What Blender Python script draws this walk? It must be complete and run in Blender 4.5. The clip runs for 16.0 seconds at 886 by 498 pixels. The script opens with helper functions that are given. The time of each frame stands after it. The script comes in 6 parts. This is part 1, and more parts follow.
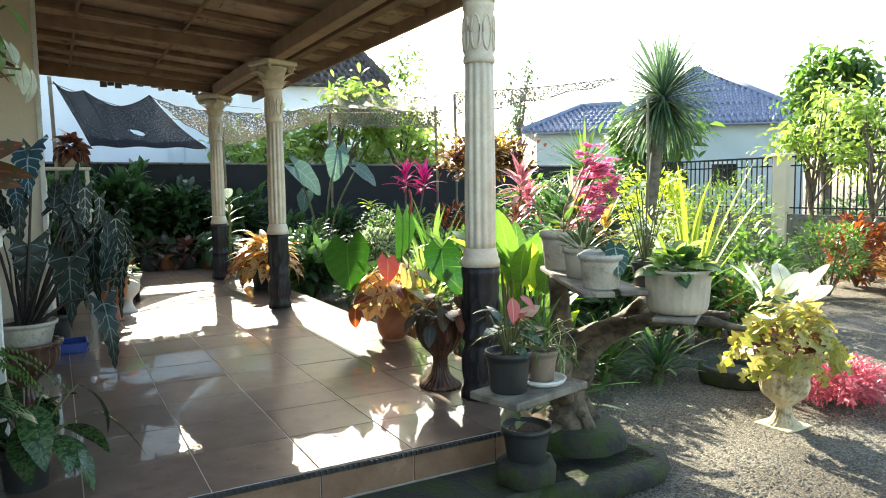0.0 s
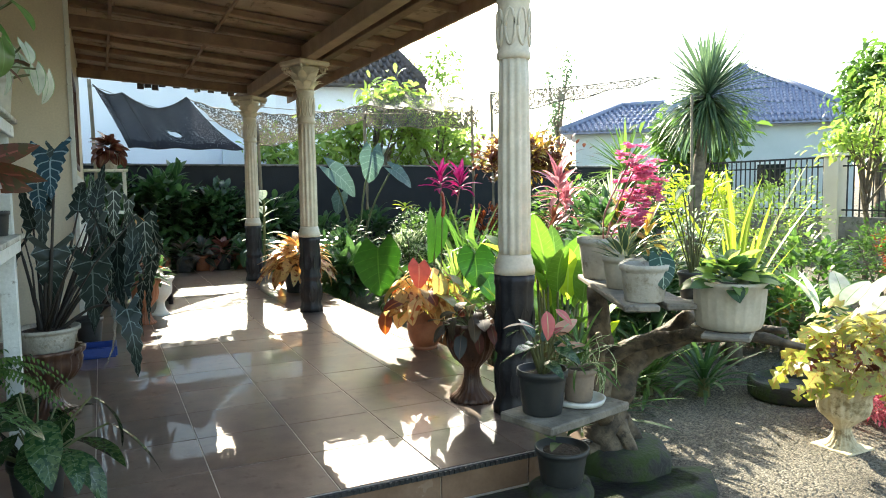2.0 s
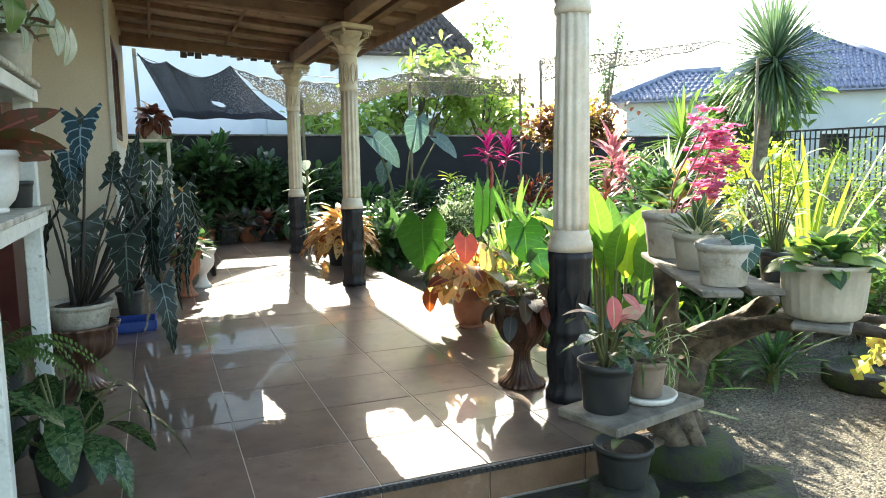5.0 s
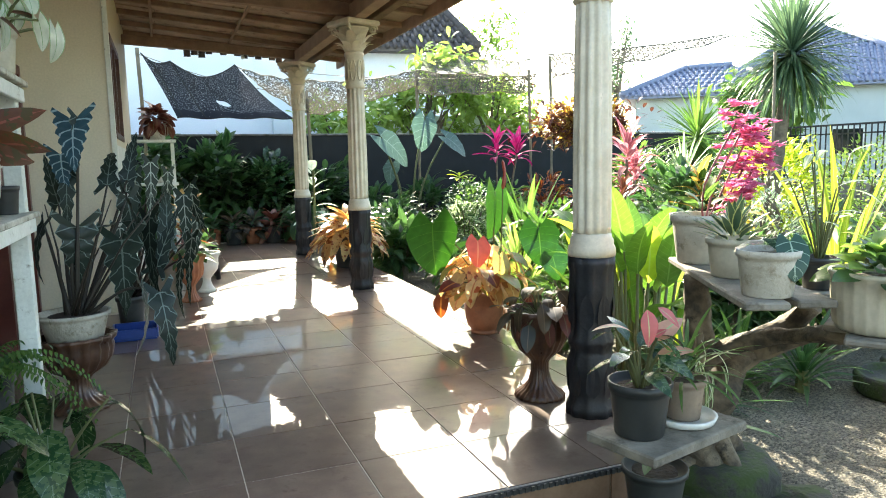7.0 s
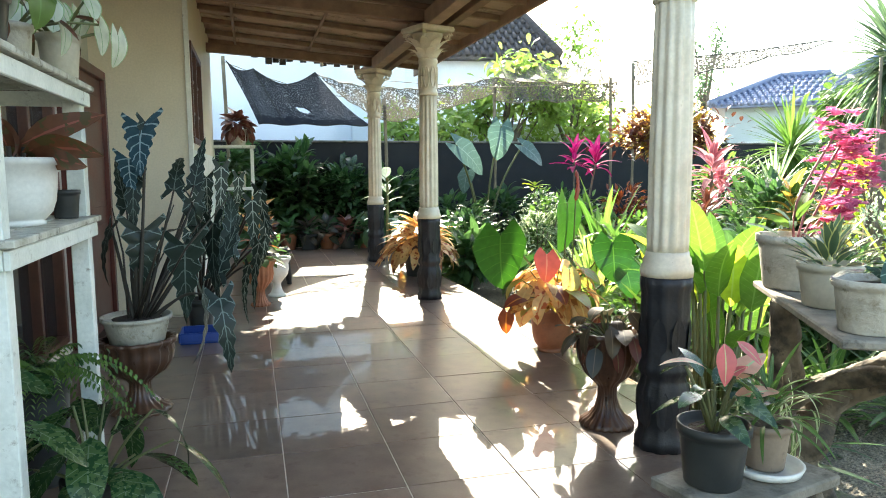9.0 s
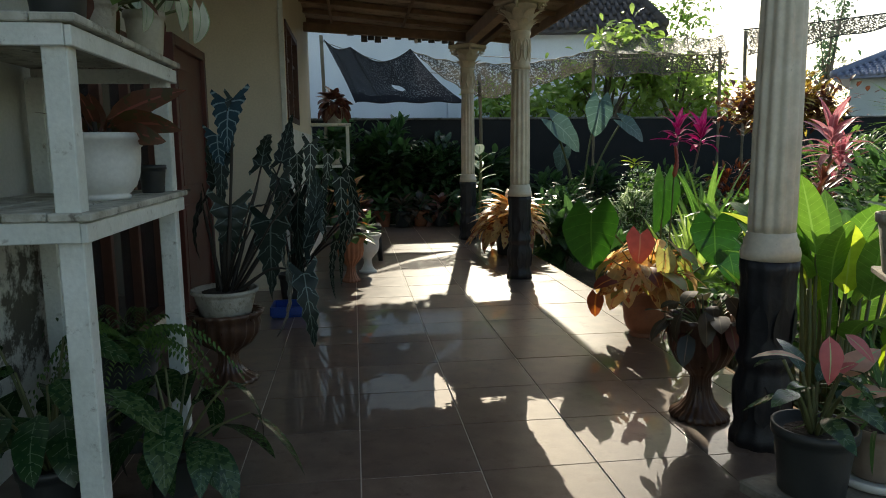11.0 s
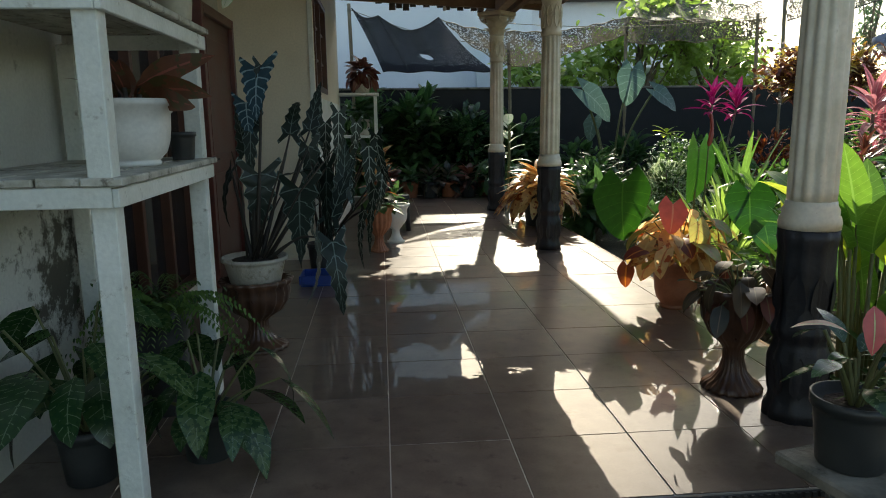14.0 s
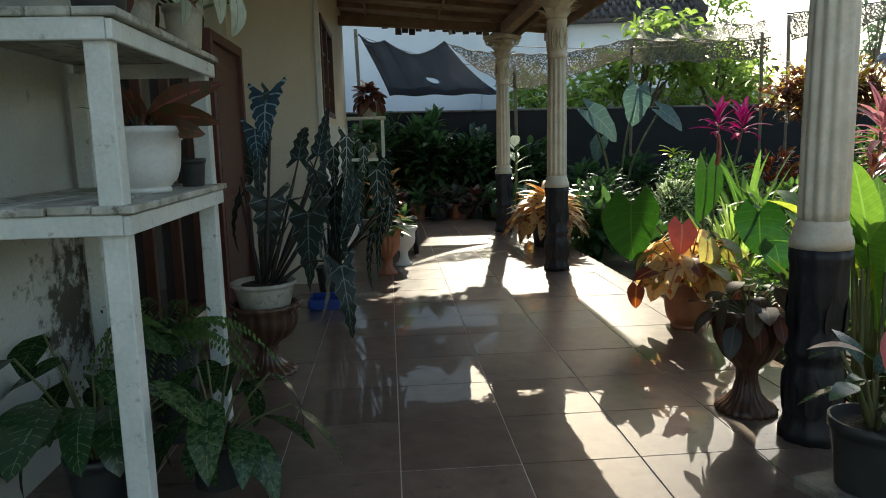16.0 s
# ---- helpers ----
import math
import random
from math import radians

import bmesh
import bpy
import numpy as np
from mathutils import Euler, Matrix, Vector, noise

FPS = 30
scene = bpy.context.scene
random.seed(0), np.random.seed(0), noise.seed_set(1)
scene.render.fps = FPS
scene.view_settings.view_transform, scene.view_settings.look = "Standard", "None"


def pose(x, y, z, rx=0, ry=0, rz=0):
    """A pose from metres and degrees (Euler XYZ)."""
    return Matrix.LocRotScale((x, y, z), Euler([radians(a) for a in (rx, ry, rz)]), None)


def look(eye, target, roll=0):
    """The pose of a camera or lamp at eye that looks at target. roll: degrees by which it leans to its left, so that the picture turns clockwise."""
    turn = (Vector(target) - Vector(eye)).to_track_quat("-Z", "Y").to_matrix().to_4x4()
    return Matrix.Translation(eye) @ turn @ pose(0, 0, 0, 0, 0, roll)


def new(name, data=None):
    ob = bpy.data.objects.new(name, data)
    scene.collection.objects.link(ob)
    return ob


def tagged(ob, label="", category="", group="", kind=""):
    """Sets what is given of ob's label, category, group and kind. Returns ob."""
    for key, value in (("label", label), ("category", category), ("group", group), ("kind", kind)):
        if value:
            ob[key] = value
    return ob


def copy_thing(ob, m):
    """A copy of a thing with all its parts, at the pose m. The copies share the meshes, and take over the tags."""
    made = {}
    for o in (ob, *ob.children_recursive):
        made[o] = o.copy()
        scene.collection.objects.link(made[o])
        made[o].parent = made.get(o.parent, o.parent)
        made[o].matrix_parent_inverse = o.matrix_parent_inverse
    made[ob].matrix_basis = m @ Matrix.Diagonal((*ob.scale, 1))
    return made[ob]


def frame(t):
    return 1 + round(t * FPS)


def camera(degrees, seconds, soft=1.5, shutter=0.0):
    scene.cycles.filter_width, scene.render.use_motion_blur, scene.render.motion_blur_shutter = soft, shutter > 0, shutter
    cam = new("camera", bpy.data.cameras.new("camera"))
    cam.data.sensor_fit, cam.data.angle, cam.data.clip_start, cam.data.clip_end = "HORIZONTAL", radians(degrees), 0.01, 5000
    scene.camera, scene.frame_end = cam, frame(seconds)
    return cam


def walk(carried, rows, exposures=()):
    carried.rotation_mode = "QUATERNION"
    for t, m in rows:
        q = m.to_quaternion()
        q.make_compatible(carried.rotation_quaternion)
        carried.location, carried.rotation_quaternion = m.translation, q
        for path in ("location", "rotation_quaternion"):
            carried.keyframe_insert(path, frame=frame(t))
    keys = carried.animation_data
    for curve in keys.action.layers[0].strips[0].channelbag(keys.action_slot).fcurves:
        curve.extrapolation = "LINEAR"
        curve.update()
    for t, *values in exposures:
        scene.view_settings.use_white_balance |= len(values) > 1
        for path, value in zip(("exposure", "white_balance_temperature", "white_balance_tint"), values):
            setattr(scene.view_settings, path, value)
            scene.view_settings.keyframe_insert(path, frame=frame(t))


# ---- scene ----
cam = camera(64.9, 16.0, 1.0)

PATH = [
    (0, (-0.551, -3.131, 1.332), (0.419, -1.39, 1.161), -0.7),
    (0.5, (-0.522, -3.089, 1.335), (0.43, -1.339, 1.163), -0.7),
    (1, (-0.496, -3.05, 1.344), (0.423, -1.283, 1.165), -0.8),
    (1.5, (-0.452, -2.998, 1.346), (0.437, -1.216, 1.169), -1.0),
    (2, (-0.413, -2.954, 1.347), (0.462, -1.163, 1.179), -0.7),
    (2.5, (-0.385, -2.917, 1.345), (0.458, -1.112, 1.173), -0.4),
    (3, (-0.353, -2.884, 1.343), (0.47, -1.073, 1.136), -0.4),
    (3.5, (-0.332, -2.854, 1.344), (0.48, -1.04, 1.118), -0.7),
    (4, (-0.312, -2.799, 1.338), (0.483, -0.977, 1.12), -0.6),
    (4.5, (-0.31, -2.743, 1.332), (0.481, -0.92, 1.106), -0.6),
    (5, (-0.301, -2.665, 1.336), (0.453, -0.829, 1.088), -0.7),
    (7.5, (-0.222, -2.41, 1.347), (0.499, -0.563, 1.091), -1.4),
    (8, (-0.195, -2.376, 1.347), (0.47, -0.507, 1.088), -1.4),
    (8.5, (-0.152, -2.335, 1.351), (0.45, -0.441, 1.126), -1.0),
    (9, (-0.104, -2.301, 1.354), (0.421, -0.384, 1.126), -0.3),
    (11.3, (0.008, -2.193, 1.329), (0.233, -0.231, 1.013), -0.7),
    (11.5, (0.005, -2.185, 1.325), (0.217, -0.227, 0.978), -0.7),
    (12, (0.006, -2.178, 1.313), (0.177, -0.223, 0.929), -0.6),
    (12.5, (0.002, -2.174, 1.311), (0.174, -0.222, 0.915), -0.7),
    (13, (0.004, -2.174, 1.309), (0.183, -0.218, 0.929), -0.7),
    (13.5, (0.003, -2.181, 1.309), (0.175, -0.223, 0.939), -0.8),
    (14, (-0.001, -2.181, 1.313), (0.167, -0.222, 0.948), -0.7),
    (14.5, (0.002, -2.169, 1.314), (0.166, -0.207, 0.96), -0.6),
    (15, (0.001, -2.175, 1.316), (0.157, -0.211, 0.974), -0.6),
    (15.5, (-0.005, -2.176, 1.321), (0.151, -0.207, 1.008), -0.8),
    (16, (-0.007, -2.174, 1.32), (0.141, -0.203, 1.016), -1.4),
]
walk(cam, [(t, look(eye, target, roll)) for t, eye, target, roll in PATH],
     [(0, 2.08, 7100, 4), (5.0, 2.28, 7100, 4), (9.0, 2.54, 7100, 4), (9.7, 1.85, 7100, 4), (11.2, 0.5, 7100, 4), (12.2, 0.72, 7100, 4), (16.0, 0.9, 7100, 4)])

# ---- light ----
SUN_EL, SUN_AZ = 29.0, 11.0
world = bpy.data.worlds.new("world")
scene.world = world
world.use_nodes = True
wn = world.node_tree
sky = wn.nodes.new("ShaderNodeTexSky")
sky.sky_type = "NISHITA"
sky.sun_disc = False
sky.sun_elevation = radians(SUN_EL)
sky.sun_rotation = radians(SUN_AZ)
sky.air_density, sky.dust_density, sky.ozone_density = 1.0, 1.9, 1.0
wn.links.new(sky.outputs[0], wn.nodes["Background"].inputs[0])
wn.nodes["Background"].inputs[1].default_value = 0.15
sun_data = bpy.data.lights.new("sun", "SUN")
sun_data.energy, sun_data.angle, sun_data.color = 5.0, radians(0.5), (1.0, 0.93, 0.82)
sun = new("sun", sun_data)
_e, _a = radians(SUN_EL), radians(SUN_AZ)
sun.matrix_world = look((30 * math.sin(_a) * math.cos(_e), 30 * math.cos(_a) * math.cos(_e), 30 * math.sin(_e)), (0, 0, 0))

# ---- materials ----
MATS = {}


def nodes_of(name):
    m = bpy.data.materials.new(name)
    m.use_nodes = True
    nt = m.node_tree
    return m, nt, nt.nodes["Principled BSDF"], nt.nodes, nt.links


def surf(name, c1, c2, rough=0.6, scale=6.0, fine=60.0, bump=0.15, metal=0.0, stain=None, stain_scale=3.0, stain_at=0.58, obj_var=0.12, spec=0.5, coat=0.0, patch=None):
    """A plain surface: two-tone noise, fine grain relief, optional stains."""
    m, nt, bsdf, N, L = nodes_of(name)
    geo = N.new("ShaderNodeNewGeometry")
    info = N.new("ShaderNodeObjectInfo")
    n1 = N.new("ShaderNodeTexNoise")
    n1.inputs["Scale"].default_value, n1.inputs["Detail"].default_value = scale, 6
    L.new(geo.outputs["Position"], n1.inputs["Vector"])
    n2 = N.new("ShaderNodeTexNoise")
    n2.inputs["Scale"].default_value, n2.inputs["Detail"].default_value = fine, 4
    L.new(geo.outputs["Position"], n2.inputs["Vector"])
    ramp = N.new("ShaderNodeValToRGB")
    ramp.color_ramp.elements[0].position, ramp.color_ramp.elements[1].position = 0.32, 0.68
    ramp.color_ramp.elements[0].color, ramp.color_ramp.elements[1].color = (*c1, 1), (*c2, 1)
    L.new(n1.outputs[0], ramp.inputs[0])
    hsv = N.new("ShaderNodeHueSaturation")
    mr = N.new("ShaderNodeMapRange")
    mr.inputs[3].default_value, mr.inputs[4].default_value = 1 - obj_var, 1 + obj_var
    L.new(info.outputs["Random"], mr.inputs[0])
    mul = N.new("ShaderNodeMath")
    mul.operation = "MULTIPLY"
    mr2 = N.new("ShaderNodeMapRange")
    mr2.inputs[3].default_value, mr2.inputs[4].default_value = 0.85, 1.15
    L.new(n2.outputs[0], mr2.inputs[0])
    L.new(mr.outputs[0], mul.inputs[0])
    L.new(mr2.outputs[0], mul.inputs[1])
    L.new(mul.outputs[0], hsv.inputs["Value"])
    L.new(ramp.outputs[0], hsv.inputs["Color"])
    out = hsv.outputs[0]
    if stain:
        n3 = N.new("ShaderNodeTexNoise")
        n3.inputs["Scale"].default_value, n3.inputs["Detail"].default_value = stain_scale, 8
        n3.inputs["Roughness"].default_value = 0.7
        L.new(geo.outputs["Position"], n3.inputs["Vector"])
        r3 = N.new("ShaderNodeValToRGB")
        r3.color_ramp.elements[0].position, r3.color_ramp.elements[1].position = stain_at, stain_at + 0.12
        L.new(n3.outputs[0], r3.inputs[0])
        mx = N.new("ShaderNodeMix")
        mx.data_type = "RGBA"
        L.new(r3.outputs[0], mx.inputs[0])
        L.new(out, mx.inputs[6])
        mx.inputs[7].default_value = (*stain, 1)
        out = mx.outputs[2]
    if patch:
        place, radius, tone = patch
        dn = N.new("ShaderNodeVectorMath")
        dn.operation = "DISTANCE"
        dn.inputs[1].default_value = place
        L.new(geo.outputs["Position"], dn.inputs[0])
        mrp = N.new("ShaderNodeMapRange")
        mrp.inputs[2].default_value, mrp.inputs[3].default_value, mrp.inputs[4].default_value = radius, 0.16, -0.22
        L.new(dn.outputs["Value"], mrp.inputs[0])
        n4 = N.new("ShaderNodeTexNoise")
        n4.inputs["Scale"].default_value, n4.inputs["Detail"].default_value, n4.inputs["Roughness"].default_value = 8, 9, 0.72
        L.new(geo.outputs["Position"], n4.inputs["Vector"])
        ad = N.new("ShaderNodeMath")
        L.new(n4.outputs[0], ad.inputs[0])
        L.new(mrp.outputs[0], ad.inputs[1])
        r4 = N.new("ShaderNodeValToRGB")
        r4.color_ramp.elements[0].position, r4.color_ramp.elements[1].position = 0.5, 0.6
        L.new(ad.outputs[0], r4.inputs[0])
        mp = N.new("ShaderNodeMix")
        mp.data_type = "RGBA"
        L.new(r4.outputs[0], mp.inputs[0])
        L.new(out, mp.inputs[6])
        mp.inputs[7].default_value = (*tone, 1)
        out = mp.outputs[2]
    L.new(out, bsdf.inputs["Base Color"])
    bsdf.inputs["Roughness"].default_value = rough
    bsdf.inputs["Metallic"].default_value = metal
    bsdf.inputs["Specular IOR Level"].default_value = spec
    bsdf.inputs["Coat Weight"].default_value = coat
    rr = N.new("ShaderNodeMapRange")
    rr.inputs[3].default_value, rr.inputs[4].default_value = max(0.03, rough * 0.75), min(1, rough * 1.25)
    L.new(n1.outputs[0], rr.inputs[0])
    L.new(rr.outputs[0], bsdf.inputs["Roughness"])
    if bump:
        b = N.new("ShaderNodeBump")
        b.inputs["Strength"].default_value, b.inputs["Distance"].default_value = bump, 0.01
        L.new(n2.outputs[0], b.inputs["Height"])
        L.new(b.outputs[0], bsdf.inputs["Normal"])
    MATS[name] = m
    return m


def leafmat(name, c1, c2, vein=None, mid=0.07, side=0.0, nside=7, edge=None, edge_w=0.25, spots=None, spot_scale=14.0, spot_at=0.56, trans=0.45, rough=0.38):
    """A leaf: midrib and side veins along the blade's own coordinates, light let through."""
    m, nt, bsdf, N, L = nodes_of(name)
    uv = N.new("ShaderNodeUVMap")
    sep = N.new("ShaderNodeSeparateXYZ")
    L.new(uv.outputs[0], sep.inputs[0])
    info, geo = N.new("ShaderNodeObjectInfo"), N.new("ShaderNodeNewGeometry")

    def op(kind, a, b=None):
        n = N.new("ShaderNodeMath")
        n.operation = kind
        for i, v in enumerate((a, b)):
            if v is None:
                continue
            if isinstance(v, (int, float)):
                n.inputs[i].default_value = v
            else:
                L.new(v, n.inputs[i])
        return n.outputs[0]

    def mix(f, a, b):
        n = N.new("ShaderNodeMix")
        n.data_type = "RGBA"
        for i, v in ((0, f), (6, a), (7, b)):
            if isinstance(v, tuple):
                n.inputs[i].default_value = (*v, 1)
            else:
                L.new(v, n.inputs[i])
        return n.outputs[2]

    rnd = op("FRACT", op("ADD", info.outputs["Random"], geo.outputs["Random Per Island"]))
    col = mix(rnd, c1, c2)
    nz = N.new("ShaderNodeTexNoise")
    nz.inputs["Scale"].default_value, nz.inputs["Detail"].default_value = 22, 3
    L.new(geo.outputs["Position"], nz.inputs["Vector"])
    h = N.new("ShaderNodeHueSaturation")
    L.new(op("ADD", op("MULTIPLY", nz.outputs[0], 0.7), 0.65), h.inputs["Value"])
    L.new(col, h.inputs["Color"])
    col = h.outputs[0]
    off = op("ABSOLUTE", op("SUBTRACT", sep.outputs[0], 0.5))
    if edge:
        col = mix(op("GREATER_THAN", off, 0.5 - edge_w), col, edge)
    if vein:
        col = mix(op("LESS_THAN", off, mid), col, vein)
        if side:
            ph = op("FRACT", op("SUBTRACT", op("MULTIPLY", sep.outputs[1], float(nside)), op("MULTIPLY", off, 2.4)))
            col = mix(op("LESS_THAN", ph, side), col, vein)
    if spots:
        n3 = N.new("ShaderNodeTexNoise")
        n3.inputs["Scale"].default_value, n3.inputs["Detail"].default_value = spot_scale, 5
        L.new(geo.outputs["Position"], n3.inputs["Vector"])
        col = mix(op("GREATER_THAN", n3.outputs[0], spot_at), col, spots)
    L.new(col, bsdf.inputs["Base Color"])
    bsdf.inputs["Roughness"].default_value = rough
    tr = N.new("ShaderNodeBsdfTranslucent")
    h2 = N.new("ShaderNodeHueSaturation")
    h2.inputs["Saturation"].default_value, h2.inputs["Value"].default_value = 1.1, 1.5
    L.new(col, h2.inputs["Color"])
    L.new(h2.outputs[0], tr.inputs[0])
    ms = N.new("ShaderNodeMixShader")
    ms.inputs[0].default_value = trans
    L.new(bsdf.outputs[0], ms.inputs[1])
    L.new(tr.outputs[0], ms.inputs[2])
    L.new(ms.outputs[0], N["Material Output"].inputs[0])
    MATS[name] = m
    return m


TILE = surf("tile_glaze", (0.13, 0.09, 0.068), (0.195, 0.14, 0.11), rough=0.38, scale=7, fine=90, bump=0.0, stain=(0.115, 0.075, 0.055), stain_scale=9, stain_at=0.55, obj_var=0.16, coat=0.7, spec=0.15)
_tb = TILE.node_tree.nodes["Principled BSDF"]
_tb.inputs["Coat Roughness"].default_value, _tb.inputs["Coat IOR"].default_value = 0.015, 1.52
_tn = TILE.node_tree.nodes.new("ShaderNodeTexNoise")
_tn.inputs["Scale"].default_value, _tn.inputs["Detail"].default_value = 9.0, 2
_tg = TILE.node_tree.nodes.new("ShaderNodeNewGeometry")
_tw = TILE.node_tree.nodes.new("ShaderNodeBump")
_tw.inputs["Strength"].default_value, _tw.inputs["Distance"].default_value = 0.35, 0.0012
TILE.node_tree.links.new(_tg.outputs["Position"], _tn.inputs["Vector"])
TILE.node_tree.links.new(_tn.outputs[0], _tw.inputs["Height"])
TILE.node_tree.links.new(_tw.outputs[0], _tb.inputs["Coat Normal"])
GROUT = surf("grout", (0.5, 0.44, 0.37), (0.62, 0.56, 0.48), rough=0.8)
RISER = surf("riser_tile", (0.2, 0.12, 0.075), (0.27, 0.17, 0.11), rough=0.25, bump=0.03)
RUBBER = surf("nosing_black", (0.02, 0.02, 0.02), (0.04, 0.04, 0.04), rough=0.5)
CONCRETE = surf("concrete", (0.16, 0.15, 0.13), (0.26, 0.25, 0.22), rough=0.9, stain=(0.06, 0.07, 0.035), stain_scale=4, stain_at=0.5, bump=0.5)
MOSS = surf("mossy_stone", (0.02, 0.02, 0.017), (0.05, 0.048, 0.04), rough=0.95, stain=(0.035, 0.055, 0.012), stain_scale=6, stain_at=0.46, bump=0.9, fine=40)
CREAM = surf("cream_paint", (0.7, 0.62, 0.46), (0.78, 0.7, 0.54), rough=0.55, scale=2, bump=0.05, obj_var=0.02)
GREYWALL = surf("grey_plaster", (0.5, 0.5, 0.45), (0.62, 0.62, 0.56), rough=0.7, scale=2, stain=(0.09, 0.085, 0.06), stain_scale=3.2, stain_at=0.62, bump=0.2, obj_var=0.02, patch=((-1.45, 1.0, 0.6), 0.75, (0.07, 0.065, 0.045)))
WHITE = surf("white_paint", (0.64, 0.66, 0.59), (0.8, 0.81, 0.75), rough=0.5, scale=5, stain=(0.26, 0.23, 0.17), stain_scale=16, stain_at=0.6, bump=0.2, obj_var=0.05)
BOARD = surf("weathered_board", (0.32, 0.3, 0.23), (0.6, 0.58, 0.5), rough=0.75, scale=9, stain=(0.14, 0.12, 0.085), stain_scale=14, stain_at=0.54, bump=0.4)
REDDOOR = surf("maroon_door", (0.075, 0.016, 0.012), (0.12, 0.028, 0.02), rough=0.35, scale=5, bump=0.1)
BROWNFRAME = surf("brown_frame", (0.08, 0.03, 0.018), (0.13, 0.05, 0.03), rough=0.4, scale=8, bump=0.15)
BLACKWALL = surf("black_wall", (0.008, 0.009, 0.011), (0.022, 0.024, 0.026), rough=0.85, scale=2.0, stain=(0.035, 0.04, 0.03), stain_scale=3, stain_at=0.62, bump=0.4, obj_var=0.02)
OUTWALL = surf("white_outer_wall", (0.78, 0.81, 0.84), (0.88, 0.9, 0.92), rough=0.8, scale=1.0, bump=0.1, obj_var=0.02)
HOUSEWALL = surf("pale_house_wall", (0.55, 0.62, 0.6), (0.65, 0.7, 0.68), rough=0.8, scale=1, bump=0.1)
STONE_COL = surf("column_paint", (0.6, 0.52, 0.38), (0.72, 0.64, 0.5), rough=0.42, scale=9, stain=(0.42, 0.33, 0.2), stain_scale=18, stain_at=0.64, bump=0.12, obj_var=0.02)
BLACKPED = surf("black_pedestal_paint", (0.008, 0.008, 0.01), (0.02, 0.02, 0.024), rough=0.48, scale=12, bump=0.35, fine=35)
WOODCEIL = surf("ceiling_board", (0.27, 0.195, 0.14), (0.4, 0.295, 0.215), rough=0.7, scale=3, stain=(0.13, 0.075, 0.05), stain_scale=5, stain_at=0.55, bump=0.3, obj_var=0.3)
RAFTER = surf("rafter_wood", (0.19, 0.115, 0.075), (0.3, 0.19, 0.125), rough=0.65, scale=7, bump=0.3, obj_var=0.15)
BEAM = surf("beam_wood", (0.3, 0.2, 0.13), (0.42, 0.29, 0.2), rough=0.6, scale=6, bump=0.25)
TERRA_DK = surf("dark_roof_tile", (0.06, 0.05, 0.048), (0.12, 0.1, 0.09), rough=0.8, scale=5, bump=0.3, obj_var=0.2)
BLUETILE = surf("blue_roof_tile", (0.17, 0.2, 0.3), (0.25, 0.28, 0.38), rough=0.4, scale=3, bump=0.1)


def gravelmat(name):
    m, nt, bsdf, N, L = nodes_of(name)
    geo = N.new("ShaderNodeNewGeometry")
    vo = N.new("ShaderNodeTexVoronoi")
    vo.inputs["Scale"].default_value = 105
    n = N.new("ShaderNodeTexNoise")
    n.inputs["Scale"].default_value, n.inputs["Detail"].default_value = 1.1, 6
    for k in (vo, n):
        L.new(geo.outputs["Position"], k.inputs["Vector"])
    sp = N.new("ShaderNodeSeparateColor")
    L.new(vo.outputs["Color"], sp.inputs[0])
    r = N.new("ShaderNodeValToRGB")
    r.color_ramp.elements[0].color, r.color_ramp.elements[1].color = (0.04, 0.036, 0.028, 1), (0.27, 0.245, 0.19, 1)
    L.new(sp.outputs[0], r.inputs[0])
    r2 = N.new("ShaderNodeValToRGB")
    r2.color_ramp.elements[0].position, r2.color_ramp.elements[1].position = 0.38, 0.62
    r2.color_ramp.elements[0].color, r2.color_ramp.elements[1].color = (0.45, 0.42, 0.38, 1), (1, 1, 1, 1)
    L.new(n.outputs[0], r2.inputs[0])
    mx = N.new("ShaderNodeMix")
    mx.data_type, mx.blend_type = "RGBA", "MULTIPLY"
    mx.inputs[0].default_value = 1
    L.new(r.outputs[0], mx.inputs[6])
    L.new(r2.outputs[0], mx.inputs[7])
    L.new(mx.outputs[2], bsdf.inputs["Base Color"])
    bsdf.inputs["Roughness"].default_value = 0.95
    b = N.new("ShaderNodeBump")
    b.invert = True
    b.inputs["Strength"].default_value, b.inputs["Distance"].default_value = 1.0, 0.008
    L.new(vo.outputs["Distance"], b.inputs["Height"])
    L.new(b.outputs[0], bsdf.inputs["Normal"])
    return m


GRAVEL = gravelmat("gravel_ground")
PEBBLE = surf("pebble", (0.07, 0.062, 0.048), (0.3, 0.265, 0.2), rough=0.9, scale=30, bump=0.3)
SOIL = surf("soil", (0.03, 0.022, 0.015), (0.07, 0.05, 0.035), rough=1.0, scale=30, bump=1.0)
TERRACOTTA = surf("terracotta", (0.24, 0.085, 0.04), (0.36, 0.14, 0.07), rough=0.55, scale=9, stain=(0.16, 0.09, 0.06), stain_scale=8, stain_at=0.6, bump=0.2)
URNBROWN = surf("brown_glazed_urn", (0.055, 0.026, 0.016), (0.115, 0.055, 0.03), rough=0.3, scale=10, stain=(0.25, 0.15, 0.08), stain_scale=16, stain_at=0.63, bump=0.15)
WHITEPOT = surf("white_plastic", (0.66, 0.65, 0.6), (0.76, 0.75, 0.7), rough=0.4, scale=7, stain=(0.42, 0.38, 0.3), stain_scale=9, stain_at=0.66, bump=0.04)
OLDPOT = surf("weathered_white_pot", (0.42, 0.38, 0.3), (0.6, 0.56, 0.47), rough=0.75, scale=10, stain=(0.24, 0.2, 0.13), stain_scale=14, stain_at=0.55, bump=0.5)
